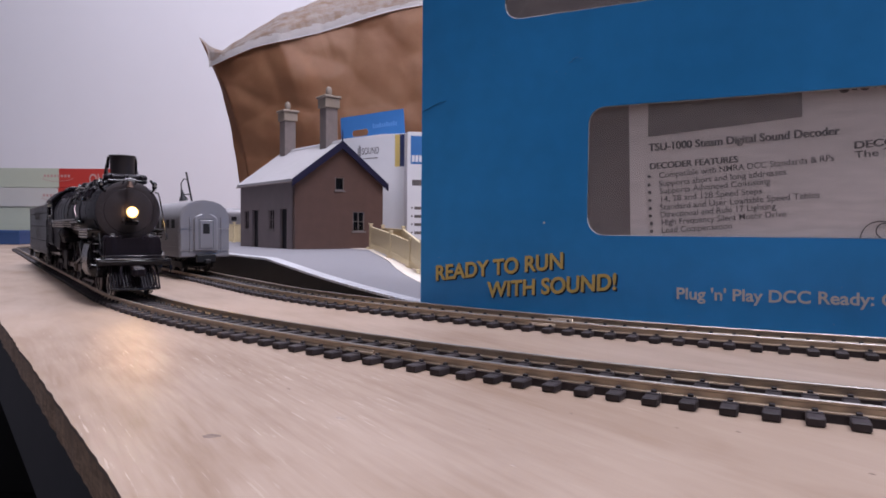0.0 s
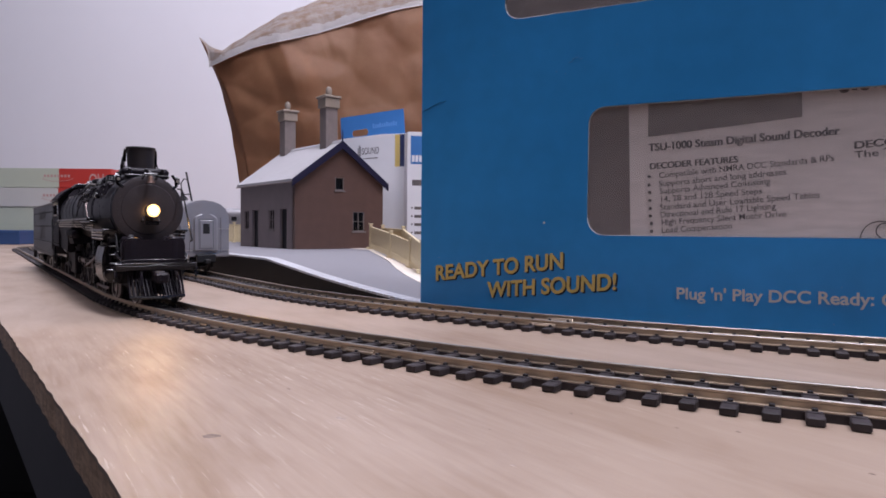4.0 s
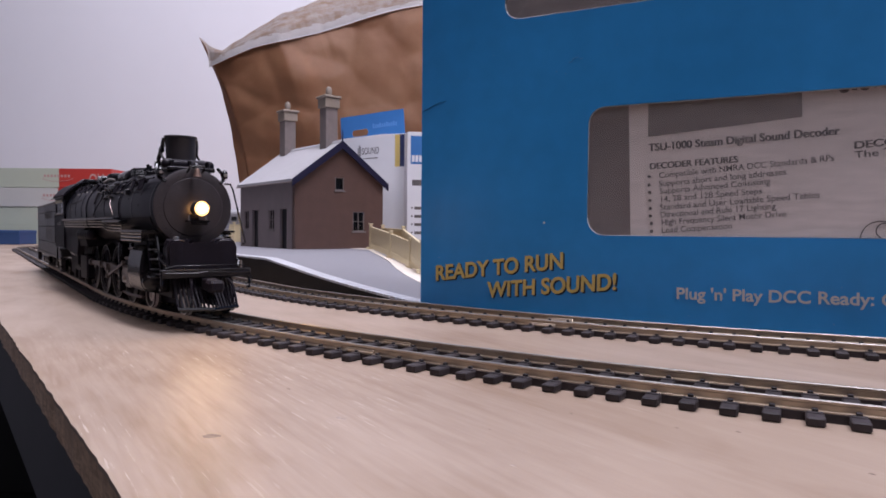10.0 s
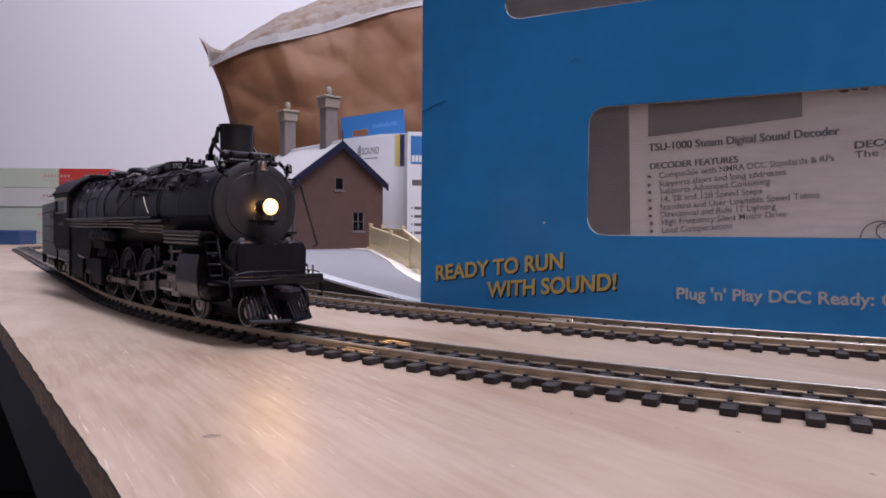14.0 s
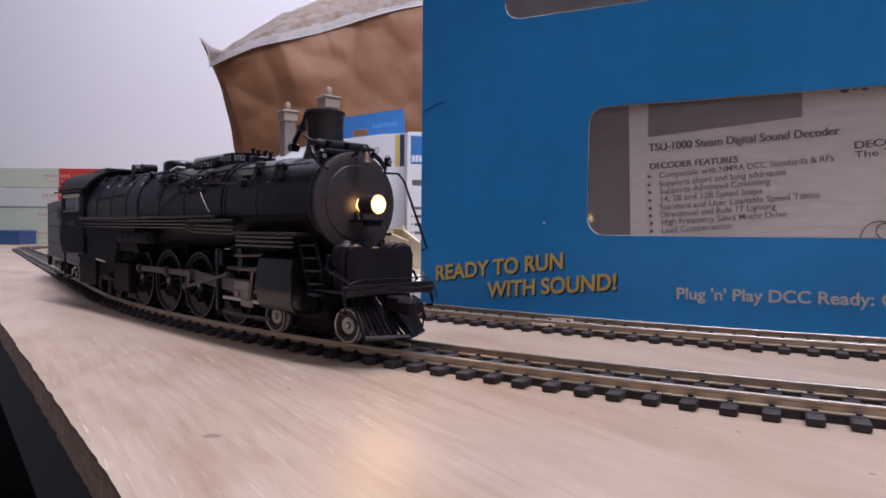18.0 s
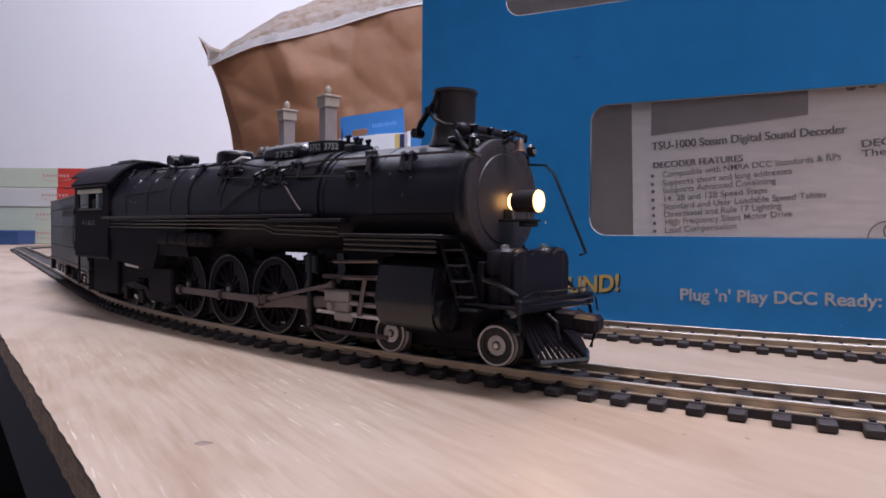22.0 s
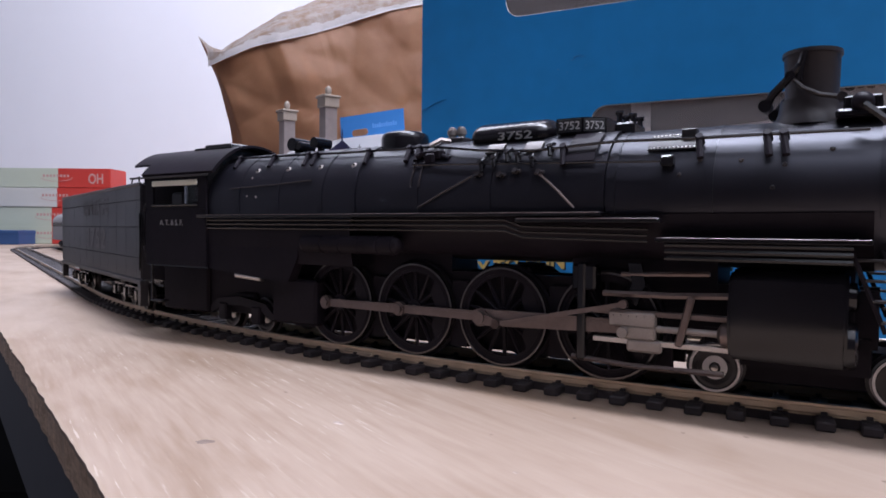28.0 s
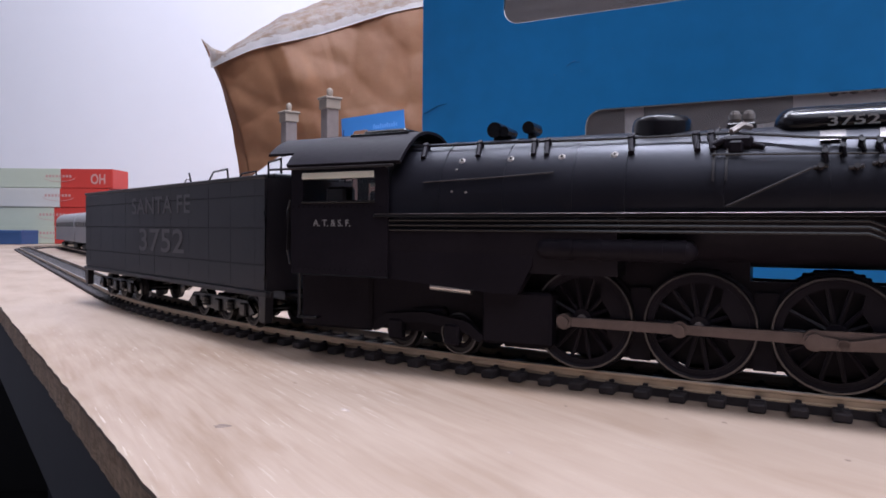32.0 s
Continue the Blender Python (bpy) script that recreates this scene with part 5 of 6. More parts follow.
        for p, q in zip(rows, rows[1:]):
            for i in range(4):
                j = (i + 1) % 4
                bm.faces.new((p[i], p[j], q[j], q[i]))
        bm.faces.new(rows[0])
        bm.faces.new(rows[-1][::-1])
        bmesh.ops.recalc_face_normals(bm, faces=bm.faces[:])
        return bm

    for sgn in (-1, 1):
        for x0, x1 in ((11.2, 16.0), (22.0, 26.6)):
            # black plates coloured as metal to put the lamp's sheen on them
            part("sand_hatch", strap(x0, x1, sgn * 36, sgn * 48, 16.3, 0.5), M["rim_dim"], sand, "black valve cover plate, its sheen put in as metal")
        for x, a in ((15.2, 58), (18.6, 54), (21.6, 56), (25.8, 60), (12.0, 62), (29.6, 50)):
            p, q = hull(sgn * (a - 9), 16.6, x), hull(sgn * (a + 7), 17.2, x + 0.4)
            bm = pipe(B(), [p, hull(sgn * a, 18.0, x), q], 0.5, 7)
            rod(bm, hull(sgn * a, 16.4, x), hull(sgn * a, 18.6, x), 0.7, 0.6, 8)
            part("sand_valve", bm, M["black"], sand)
        for x, a in ((11.3, 71), (17.7, 72), (21.8, 69), (28.0, 71)):
            bm = rod(B(), hull(sgn * a, 16.1, x - 1.3), hull(sgn * a, 17.0, x + 1.3), 0.42, seg=8)
            rod(bm, hull(sgn * a, 16.0, x), hull(sgn * a, 17.6, x), 0.6, seg=8)
            part("sand_union", bm, M["soot"], sand, "small grey pipe union")
    bm = B()
    prism(bm, [(28.2, -6.9), (35.0, -6.9), (39.8, -3.6), (39.8, 3.6), (35.0, 6.9), (28.2, 6.9)], 58.4, 62.1, "xy")
    boards = part("number_board_box", bm, M["black"], e, "black number board box")
    part("board_stand", block(B(), 29.0, 40.0, -6.2, 6.2, 56.0, 58.35, 0.4), M["black"], boards)
    for y in (-1, 1):
        part("steam_pipe_cover", strap(33.8, 41.0, y * 26, y * 62, 16.2, 0.45), M["pit"], boards, "dull black pipe cover on the boiler")
        for x, rz, w in ((28.6, 0, 6.1), (35.25, 34.5, 5.2)):
            base = pose(x * MM, -0.00692 + (0.0002 if rz else 0), 0.0587, 0, 0, rz)
            base = base if y < 0 else Matrix.Diagonal((1, -1, 1, 1)) @ base
            part("board_panel", block(B(), 0, w, -0.14, 0.06, 0, 3.1, 0.04), M["dark"], boards, at=base)
            if y < 0:
                o = lettering("board_number", "3752", 1.9, M["white"], boards, base @ pose(0.0003, -0.00017, 0.0006) @ turn, 0.03, bold=0.03, label="white numerals")
                o.matrix_basis = o.matrix_basis @ Matrix.Diagonal(((w - 0.6) / (max(v.co.x for v in o.data.vertices) * 1000), 1, 1, 1))
    bm = B()
    block(bm, 42.0, 46.8, -4.5, 4.5, 57.5, 60.6, 0.6)
    for x, y, h in ((42.8, -3, 63.0), (42.8, 2, 62.6), (45.9, -2.6, 62.2), (46.0, 2.4, 62.0)):
        rod(bm, (x, y, 60), (x, y, h), 0.75, 0.6, 8)
        rod(bm, (x - 0.9, y, h), (x + 0.9, y, h), 0.55, seg=8)
    part("steam_turret", bm, M["black"], e, "black turret with small valves")
    for x, r, h in ((-67, 2.2, 62.2), (-64.2, 1.4, 61.6), (-57.2, 1.7, 62.3)):
        bm = B()
        rod(bm, (x, -3.5, h), (x, 3.5, h), r, seg=16)
        rod(bm, (x, 0, 58.5), (x, 0, h + 0.4), r * 0.7, seg=12)
        part("safety_valve", bm, M["black"], e)
    part("valve_seat", block(B(), -8.0, -1.6, -2.6, 2.6, 58.6, 60.4, 0.3), M["soot"], e)
    for x in (-6.3, -3.3):
        part("relief_valve", lathe(B(), [(60.2, 1.1), (61.2, 1.1), (61.3, 1.45), (62.6, 1.45), (62.7, 1.1), (63.3, 1.0), (63.5, 0.4), (63.5, 0)], "z", (x, -0.5, 0), 14), M["pale_metal"], e, "small pale brass valve")
    bm = B()
    pipe(bm, [hull(-26, 17.2, -2.5), hull(-32, 18.6, -4), hull(-40, 18.4, -6.2)], 0.75)
    part("valve_arm", bm, M["pale_metal"], e, "pale valve arm")
    p = hull(-46, 16.6, -4.6)
    bm = B()
    block(bm, -8.0, -1.6, p.y - 1.3, p.y + 1.6, p.z - 1.6, p.z + 1.6, 0.7)
    block(bm, -6.6, -3.6, p.y - 2.2, p.y + 0.6, p.z - 2.6, p.z + 0.4, 0.5)
    rod(bm, (-7.6, p.y - 0.6, p.z + 0.6), (-9.8, p.y - 0.8, p.z - 0.4), 0.8, seg=10)
    rod(bm, (-1.8, p.y - 0.4, p.z - 0.4), (0.6, p.y - 0.6, p.z - 1.2), 0.7, seg=10)
    part("check_valve", bm, M["matte"], e, "black check valve on the boiler side")
    for x in (-9.5, -6.8):
        bm = lathe(B(), [(x - 0.25, 16.25), (x - 0.25, 16.65), (x + 0.25, 16.65), (x + 0.25, 16.25)], "x", (0, 0, BC), 40, radians(10), radians(170))
        part("boiler_band", bm, M["soot"], e)
    # riveted access plate
    for y in (-1,):
        plate = strap(52.6, 63.0, -35.5, -54, 15.85, 0.25)
        pl = part("access_plate", plate, M["soot"], e, "riveted access plate")
        bm = B()
        for k in range(12):
            for a in (-37.5, -52.5):
                p = hull(a, 16.05, 53.2 + k * 0.84)
                rivets(bm, [(p, p - Vector((p.x, 0, BC)))], 0.28)
        part("plate_rivet", bm, M["steel"], pl, "row of bright rivets")
        p = hull(-39, 16.6, 61.2)
        part("plate_block", block(B(), 59.4, 62.6, p.y - 1.2, p.y + 1.2, p.z - 1.0, p.z + 1.0, 0.3), M["soot"], pl)
    # handrail along the crown, with its pillars and clamps
    RAIL_AT = ((-95, 31), (-60, 33), (-40, 36), (-6, 37), (9, 47), (25, 52), (45, 47), (60, 49), (100, 51))

    def rail_angle(x):
        for (x0, a0), (x1, a1) in zip(RAIL_AT, RAIL_AT[1:]):
            if x <= x1:
                return a0 + (a1 - a0) * (x - x0) / (x1 - x0)
        return 51

    for sgn in (-1, 1):
        pts = [hull(sgn * rail_angle(x), 17.5, x) for x in range(-90, 98, 4)]
        part("handrail", pipe(B(), pts, 0.36, 6), M["black"], e, "thin black handrail")
        for x in (-85, -68.5, -53, -49.5, -28.5, -13.8, -10.5, 33, 63.6, 76.6, 79.6):
            a = rail_angle(x) + 5
            bm = pipe(B(), [hull(sgn * (a - 9), 16.6, x - 0.3), hull(sgn * (a - 3), 17.4, x), hull(sgn * (a + 11), 16.8, x + 0.7)], 0.72, 7)
            rod(bm, hull(sgn * (a - 5), 16.0, x), hull(sgn * (a - 5), 18.3, x), 1.0, 0.8, 8)
            part("handrail_clamp", bm, M["matte"], e)
        wire = [hull(sgn * (58 + 0.13 * (x + 10)), 16.9, x) for x in range(-10, 62, 6)]
        part("long_pipe", pipe(B(), wire, 0.28, 6), M["black"], e)
        block_at = hull(sgn * 66, 16.6, 59)
        part("check_box", block(B(), 56.2, 59.0, block_at.y - 1.1, block_at.y + 1.1, block_at.z - 1.2, block_at.z + 1.2, 0.4), M["black"], e)
        # sand pipes down the side
        part("sand_pipe", pipe(B(), [hull(sgn * 72, 16.8, 9.6), hull(sgn * 86, 17.1, 1.5), hull(sgn * 99, 17.2, -6.5)], 0.3, 6), M["soot"], e, "thin grey sand pipe")
        part("sand_pipe", pipe(B(), [hull(sgn * 72, 16.8, 28.0), hull(sgn * 86, 17.1, 33), hull(sgn * 100, 17.2, 37.2)], 0.28, 6), M["rod"] if sgn < 0 else M["soot"], e, "thin bright sand pipe")
        # washout plugs
        for x in (-72.0, -58.2, -44.7, -31.7):
            p = hull(sgn * 53, 16.55, x)
            plug = part("washout_plug", rivets(B(), [(p, p - Vector((p.x, 0, BC)))], 1.15), M["pale_metal"], e, "small pale washout plug")
            part("plug_bolt", rivets(B(), [(p + (p - Vector((p.x, 0, BC))) * 0.012, p - Vector((p.x, 0, BC)))], 0.45), M["black"], plug)
        for x, a in ((-72.9, 63), (-69.4, 85), (-73.5, 84)):
            p = hull(sgn * a, 16.6, x)
            part("firebox_stud", rivets(B(), [(p, p - Vector((p.x, 0, BC)))], 0.4), M["pale_metal"], e)
        part("firebox_pipe", pipe(B(), [hull(sgn * 75, 16.9, -82), hull(sgn * 72, 16.9, -60), hull(sgn * 69, 16.9, -46)], 0.22, 6), M["soot"], e, "thin grey wire pipe")
        for x, a in ((72, 66), (80, 71), (64, 64), (88, 60), (78, 88), (60, 76), (90, 40)):
            p = hull(sgn * a, 15.6, x)
            part("boiler_stud", rivets(B(), [(p, p - Vector((p.x, 0, BC)))], 0.55), M["soot"], e)
        # running boards; a thin pale strip paints the glint along each edge
        for x0, x1, z, w in ((-97, 44, 39.0, 18.2), (23, 57, 37.6, 18.6), (56, 95, 33.5, 18.4)):
            bd = part("running_board", block(B(), x0, x1, *sorted((sgn * 12, sgn * w)), z - 1.0, z, 0.15), M["black"], e, "black running board")
            part("board_edge", block(B(), x0 + 0.5, x1 - 0.5, *sorted((sgn * w, sgn * (w + 0.18))), z - 0.22, z - 0.05, 0.04), M["rod"], bd, "pale metal strip standing in for an edge glint")
        bm = B()
        for z, y in ((37.2, 17.4), (35.9, 17.6), (34.6, 17.4)):
            pipe(bm, [(-92, sgn * y, z), (20, sgn * y, z), (24, sgn * (y - 1), z - 1.5), (54, sgn * (y - 1), z - 2)], 0.34)
        part("pipe_run", bm, M["pipe"], e, "bundle of thin black pipes")
        bm = B()
        for z in (32.0, 30.6, 29.2):
            pipe(bm, [(58, sgn * 17.6, z), (92, sgn * 17.6, z)], 0.5)
        part("pipe_run", bm, M["pipe"], e, "bundle of thin black pipes")
        tank = part("air_reservoir", capsule(B(), -50, -12.2, sgn * 15.8, 30.3, 2.6), M["matte"], e, "black ribbed air reservoir")
        for x in (-41, -34, -27, -20, -15):
            part("reservoir_band", lathe(B(), [(x - 0.5, 2.5), (x - 0.5, 2.8), (x + 0.5, 2.8), (x + 0.5, 2.5)], "x", (0, sgn * 15.8, 30.3), 24), M["matte"], tank)
        # firebox side, ashpan and steps
        bm = B()
        prism(bm, [(-97, 21.5), (-62, 18.5), (-55, 18.5), (-51, 26), (-51, 37.5), (-97, 37.5)], *sorted((sgn * 13.0, sgn * 16.5)))
        part("firebox_side", bm, M["matte"], e)
        part("ashpan", block(B(), -66, -47, *sorted((sgn * 6, sgn * 13)), 5, 19, 0.8), M["matte"], e)
        part("injector", rod(B(), (-80, sgn * 15, 19.5), (-68, sgn * 15, 18.8), 1.1, seg=12), M["steel"] if sgn < 0 else M["black"], e, "small grey injector")
        # cylinder and valve chest
        cyl = B()
        out = [(sgn * y, z) for y, z in ((6, 8.6), (12, 8.4), (16.0, 9.2), (17.6, 11.5), (18.2, 16), (18.0, 21), (17.0, 25.2), (14.5, 27.2), (6, 27.4))]
        prism(cyl, out if sgn > 0 else out[::-1], 70.6, 91.4, "yz")
        bmesh.ops.bevel(cyl, geom=[ed for ed in cyl.edges if abs(ed.verts[0].co.x - ed.verts[1].co.x) < 0.1], offset=0.7, segments=2, affect="EDGES")
        cy = part("cylinder_block", cyl, M["black"], e, "black cylinder casing")
        part("cylinder_head", lathe(B(), [(91.3, 4.6), (92.6, 4.4), (93.0, 3.2), (93.0, 0)], "x", (0, sgn * 13, AXIS_Z), 24), M["black"], cy)
        part("valve_head", lathe(B(), [(91.3, 2.9), (92.6, 2.7), (93.0, 1.5), (93.0, 0)], "x", (0, sgn * 12.2, 22.6), 20), M["black"], cy)
        part("piston_gland", lathe(B(), [(70.7, 2.6), (68.8, 2.4), (68.0, 1.2), (68.0, 0)], "x", (0, sgn * 13, AXIS_Z), 18), M["rod"], cy)
        for z in (16.6, 10.2):
            part("slide_bar", block(B(), 41, 72, *sorted((sgn * 12.0, sgn * 13.8)), z - 0.6, z + 0.6, 0.15), M["rod"] if z > 12 else M["steel"], e, "grey slide bar")
        bm = B()
        block(bm, 37.2, 39.2, *sorted((sgn * 11.8, sgn * 14.6)), 5.0, 27.5, 0.4)
        block(bm, 35.8, 41.5, *sorted((sgn * 10, sgn * 14.2)), 21, 27, 0.5)
        part("guide_yoke", bm, M["black"], e, "black guide yoke")
        part("brake_rod", pipe(B(), [(35.5, sgn * 12.6, 5.3), (50, sgn * 12.6, 4.6), (69, sgn * 11.6, 4.8)], 0.65), M["rod"], e, "grey pull rod")
        part("valve_rod", pipe(B(), [(43, sgn * 12.6, 20.6), (58, sgn * 12.6, 20.8), (71, sgn * 12.4, 21.4)], 0.75), M["rod"], e, "grey valve rod")
        part("combination_lever", block(B(), -0.8, 0.8, *sorted((sgn * 13.9, sgn * 14.7)), -5.5, 5.5, 0.3), M["rod"], e, "grey slanting lever", pose(0.0615, 0, 0.0155, 0, 14, 0))
        part("reach_rod", pipe(B(), [(47, sgn * 12, 25.0), (66, sgn * 12.2, 25.8)], 0.55), M["rod"], e, "grey reach rod")
        part("expansion_link", prism(B(), [(48, 19.5), (50.5, 18), (52.5, 23), (51.5, 27.5), (48.5, 27.5), (49.5, 23)], *sorted((sgn * 11.4, sgn * 12.4))), M["black"], e)
        # ladder beside the cylinder
        lad = part("ladder_stile", pipe(B(), [(91.5, sgn * 15.6, 31.5), (97.2, sgn * 15.2, 16.4)], 0.5), M["matte"], e, "black boarding ladder")
        part("stile", pipe(B(), [(96.2, sgn * 13.2, 31.5), (101.8, sgn * 12.8, 16.4)], 0.5), M["black"], lad)
        for k in range(4):
            u = 0.12 + 0.25 * k
            x0, z0 = 91.5 + 5.7 * u, 31.5 - 15.1 * u
            # black ladder's rungs take a metal colour to paint in their highlights
            part("rung", block(B(), x0, x0 + 4.8, *sorted((sgn * 13.2, sgn * 15.8)), z0 - 0.25, z0 + 0.25, 0.1), M["rim_dim"], lad)
        # air pump under the smokebox front
        pump = B()
        lathe(pump, [(17, 0), (17, 4.0), (22, 4.3), (22.4, 3.7), (23.4, 3.7), (24, 4.4), (28.6, 4.3), (29.6, 3.6), (30.1, 2.0), (30.2, 0)], "z", (106.0, sgn * 8.6, 0), 24)
        pp = part("air_pump", pump, M["pit"], e, "black air pump behind a rounded shield")
        part("pump_shield", lathe(B(), [(17.5, 4.9), (28.2, 5.0), (29.6, 4.7), (30.4, 3.8), (30.4, 3.4), (29.3, 4.4), (28.0, 4.7), (17.5, 4.6)], "z", (106.6, sgn * 8.8, 0), 20, radians(-70), radians(110)), M["pit"], pp)
        part("pump_cap", lathe(B(), [(30, 1.2), (31.0, 1.0), (31.3, 0)], "z", (106, sgn * 8.6, 0), 10), M["steel"], pp, "small bright cap")
        part("pump_pipe", pipe(B(), [(101.5, sgn * 12, 24), (104, sgn * 14.6, 23), (110, sgn * 14.4, 21.5), (113, sgn * 13, 19.5)], 0.5), M["black"], pp)
        part("front_step", block(B(), 99, 104.5, *sorted((sgn * 12.8, sgn * 17.6)), 15.2, 16.0, 0.2), M["black"], e, "small black step")
        part("step_hanger", pipe(B(), [(115, sgn * 16.2, 18), (116.0, sgn * 16.6, 13), (116.0, sgn * 16.6, 11.5), (113.6, sgn * 16.6, 11.5)], 0.5), M["black"], e)
    # ---------------- frame and underside
    bm = B()
    for y in (-5.8, 5.8):
        block(bm, -104, 96, y - 0.9, y + 0.9, 12, 23.5)
        block(bm, -62, 57, y - 0.8, y + 0.8, 3.4, 12.2)
        block(bm, -104, -62, y - 0.8, y + 0.8, 5.5, 12.2)
    block(bm, 74, 92, -9, 9, 14, 29, 1.5)
    block(bm, -46, -30, -6, 6, 12, 25)
    block(bm, 33, 66.5, -6.8, 6.8, 22, 31)
    block(bm, -34, -2, -6.8, 6.8, 22, 31)
    block(bm, 64, 95, -7, 7, 6.5, 14)
    part("frame", bm, M["matte"], e)
    for x in (30, 1.5, -26):
        bm = B()
        block(bm, x - 2.4, x + 2.4, -8.2, -6.5, 3.4, 21)
        block(bm, x - 2.4, x + 2.4, 6.5, 8.2, 3.4, 21)
        part("brake_hanger", bm, M["matte"], e)
    # springs and small gear over the drivers
    for x in AXLES:
        for y in (-6.8, 6.8):
            bm = B()
            block(bm, x - 6.5, x + 6.5, y - 0.7, y + 0.7, 24.2, 25.2, 0.3)
            block(bm, x - 4.2, x + 4.2, y - 0.7, y + 0.7, 25.2, 26.0, 0.3)
            part("leaf_spring", bm, M["matte"], e)
    # ---------------- pilot, beam, coupler
    pilot = part("pilot_deck", block(B(), 99, 116, -15.5, 15.5, 16.3, 17.2, 0.3), M["black"], e, "black front deck")
    part("buffer_beam", block(B(), 114.5, 116.5, -17, 17, 15.6, 19.0, 0.4), M["black"], pilot)
    for k in range(-8, 9):
        y = k * 1.38
        tip = 123.4 - abs(k) * 0.75
        bm = pipe(B(), [(110.6, y * 0.95, 16.6), (113.4 + (tip - 116) * 0.35, y, 10.6), (tip, y, 4.6)], 0.5, 6)
        part("pilot_slat", bm, M["matte"], pilot, "worn black slat")
    bm = B()
    pts = [(123.7 - abs(k) * 0.75, k * 1.38, 4.3) for k in range(-8, 9)]
    pipe(bm, pts, 0.8, 6)
    part("pilot_foot", bm, M["black"], pilot)
    bm = B()
    block(bm, 116, 122, -2.4, 2.4, 11.2, 15.6, 0.6)
    block(bm, 121, 127, -3.0, 3.0, 10.8, 15.2, 1.0)
    block(bm, 124.5, 128, -3.2, -0.6, 11, 15, 0.8)
    part("coupler", bm, M["pit"], pilot, "black knuckle coupler")
    part("rail_bar", pipe(B(), [(116, -15.5, 19.4), (116.6, -12, 20.4), (116.6, 12, 20.4), (116, 15.5, 19.4)], 0.24), M["black"], pilot)
    for y in (-9, -3, 3, 9):
        part("rail_post", pipe(B(), [(116.4, y, 18.4), (116.6, y, 20.4)], 0.24), M["black"], pilot)
    part("lever_bar", pipe(B(), [(117.4, -16, 17.8), (118.4, -6, 17.6), (118.6, 0, 18.2), (118.4, 6, 17.6), (117.4, 16, 17.8), (117.6, 17, 14)], 0.28), M["black"], pilot)
    part("hose", pipe(B(), [(117, 7.5, 15), (120, 8, 13.5), (121.4, 8.2, 9.5), (120.6, 8, 6)], 0.5, 8), M["pit"], pilot)
    part("hose", pipe(B(), [(117, -6.5, 15), (119.6, -7, 13.5), (120.6, -7.2, 9.5), (120, -7, 6)], 0.5, 8), M["pit"], pilot)
    part("flag_rod", rod(B(), (114.8, 13.6, 19), (114.8, 13.6, 22.0), 0.4, seg=8), M["pale_metal"], pilot, "small pale stanchion")
    part("front_handrail", pipe(B(), [(98, 13.2, 52.6), (103.5, 13.4, 52.2), (106.0, 13.6, 49.8), (115.0, 15.2, 28.8), (113.2, 15.0, 28.4)], 0.38), M["black"], e, "bent black wire handrail")
    shroud = [(-13.2, 17.4), (13.2, 17.4), (13.4, 27.0), (12.4, 29.4), (10.6, 30.3), (6.4, 30.4), (4.6, 29.4), (3.6, 28.2), (-3.6, 28.2), (-4.6, 29.4), (-6.4, 30.4), (-10.6, 30.3), (-12.4, 29.4), (-13.4, 27.0)]
    bm = prism(B(), shroud, 108.0, 111.4, "yz")
    bmesh.ops.bevel(bm, geom=[ed for ed in bm.edges if all(v.co.x > 111.3 for v in ed.verts)], offset=0.9, segments=2, affect="EDGES")
    part("pump_shroud", bm, M["pit"], e, "black shield over the air pumps")
    part("front_plate", block(B(), 100.2, 102, -12, 12, 17.2, 27, 0.3), M["pit"], e)
    # ---------------- cab
    cab = part("cab_floor", block(B(), -126, -92.5, -16.9, 16.9, 21, 22.5), M["black"], e, "black cab with open side windows")
    for y in (-11.5, 11.5):
        part("cab_seat", block(B(), -116, -109, y - 3, y + 3, 38, 47, 0.8), M["soot"], cab, "grey driver's seat")
    part("backhead_pipe", pipe(B(), [(-97, -9, 40), (-99, -9, 46), (-98, -5, 49), (-97, 4, 49)], 0.6), M["pale_metal"], cab)
    part("cab_bulkhead", block(B(), -93.2, -92.5, -16.9, 16.9, 38.5, 49.9), M["black"], cab)
    for sgn in (-1, 1):
        side = holed_sheet(B(), 33.5, 32, [[(4.2, 21.1), (29.4, 21.1), (29.4, 28.7), (4.2, 28.7)]], 0, 0.7)
        part("cab_side", side, M["matte"], cab, "black cab side with window opening", pose(-0.126, (-0.0176 if sgn < 0 else 0.0169), 0.0215))
    bm = B()
    n = 20
    arc = [(18.8 * (2 * k / n - 1), 53.3 + 10.0 * (1 - abs(2 * k / n - 1) ** 2.3)) for k in range(n + 1)]
    inner = [(y * 0.965, z - 0.8) for y, z in arc]
    prism(bm, arc + inner[::-1], -127, -88, "yz")
    lap = [(y * 0.995, z - 0.05) for y, z in arc if abs(y) < 16]
    prism(bm, lap + [(y, z - 0.7) for y, z in lap[::-1]], -137, -126.9, "yz")
    part("cab_roof", bm, M["matte"], cab, "curved black cab roof")
    bm = B()
    frontarc = [(16.9, 50)] + [(y * 0.96, z - 0.85) for y, z in reversed(arc)] + [(-16.9, 50)]
    prism(bm, frontarc, -93.2, -92.5, "yz")
    part("cab_front", bm, M["black"], cab)
    part("roof_hatch", block(B(), -108, -93.5, -6.5, 6.5, 62.2, 64.0, 0.5), M["black"], cab)
    part("hatch_rail", block(B(), -112, -92, -7.6, -6.8, 61.8, 62.9, 0.2), M["black"], cab)
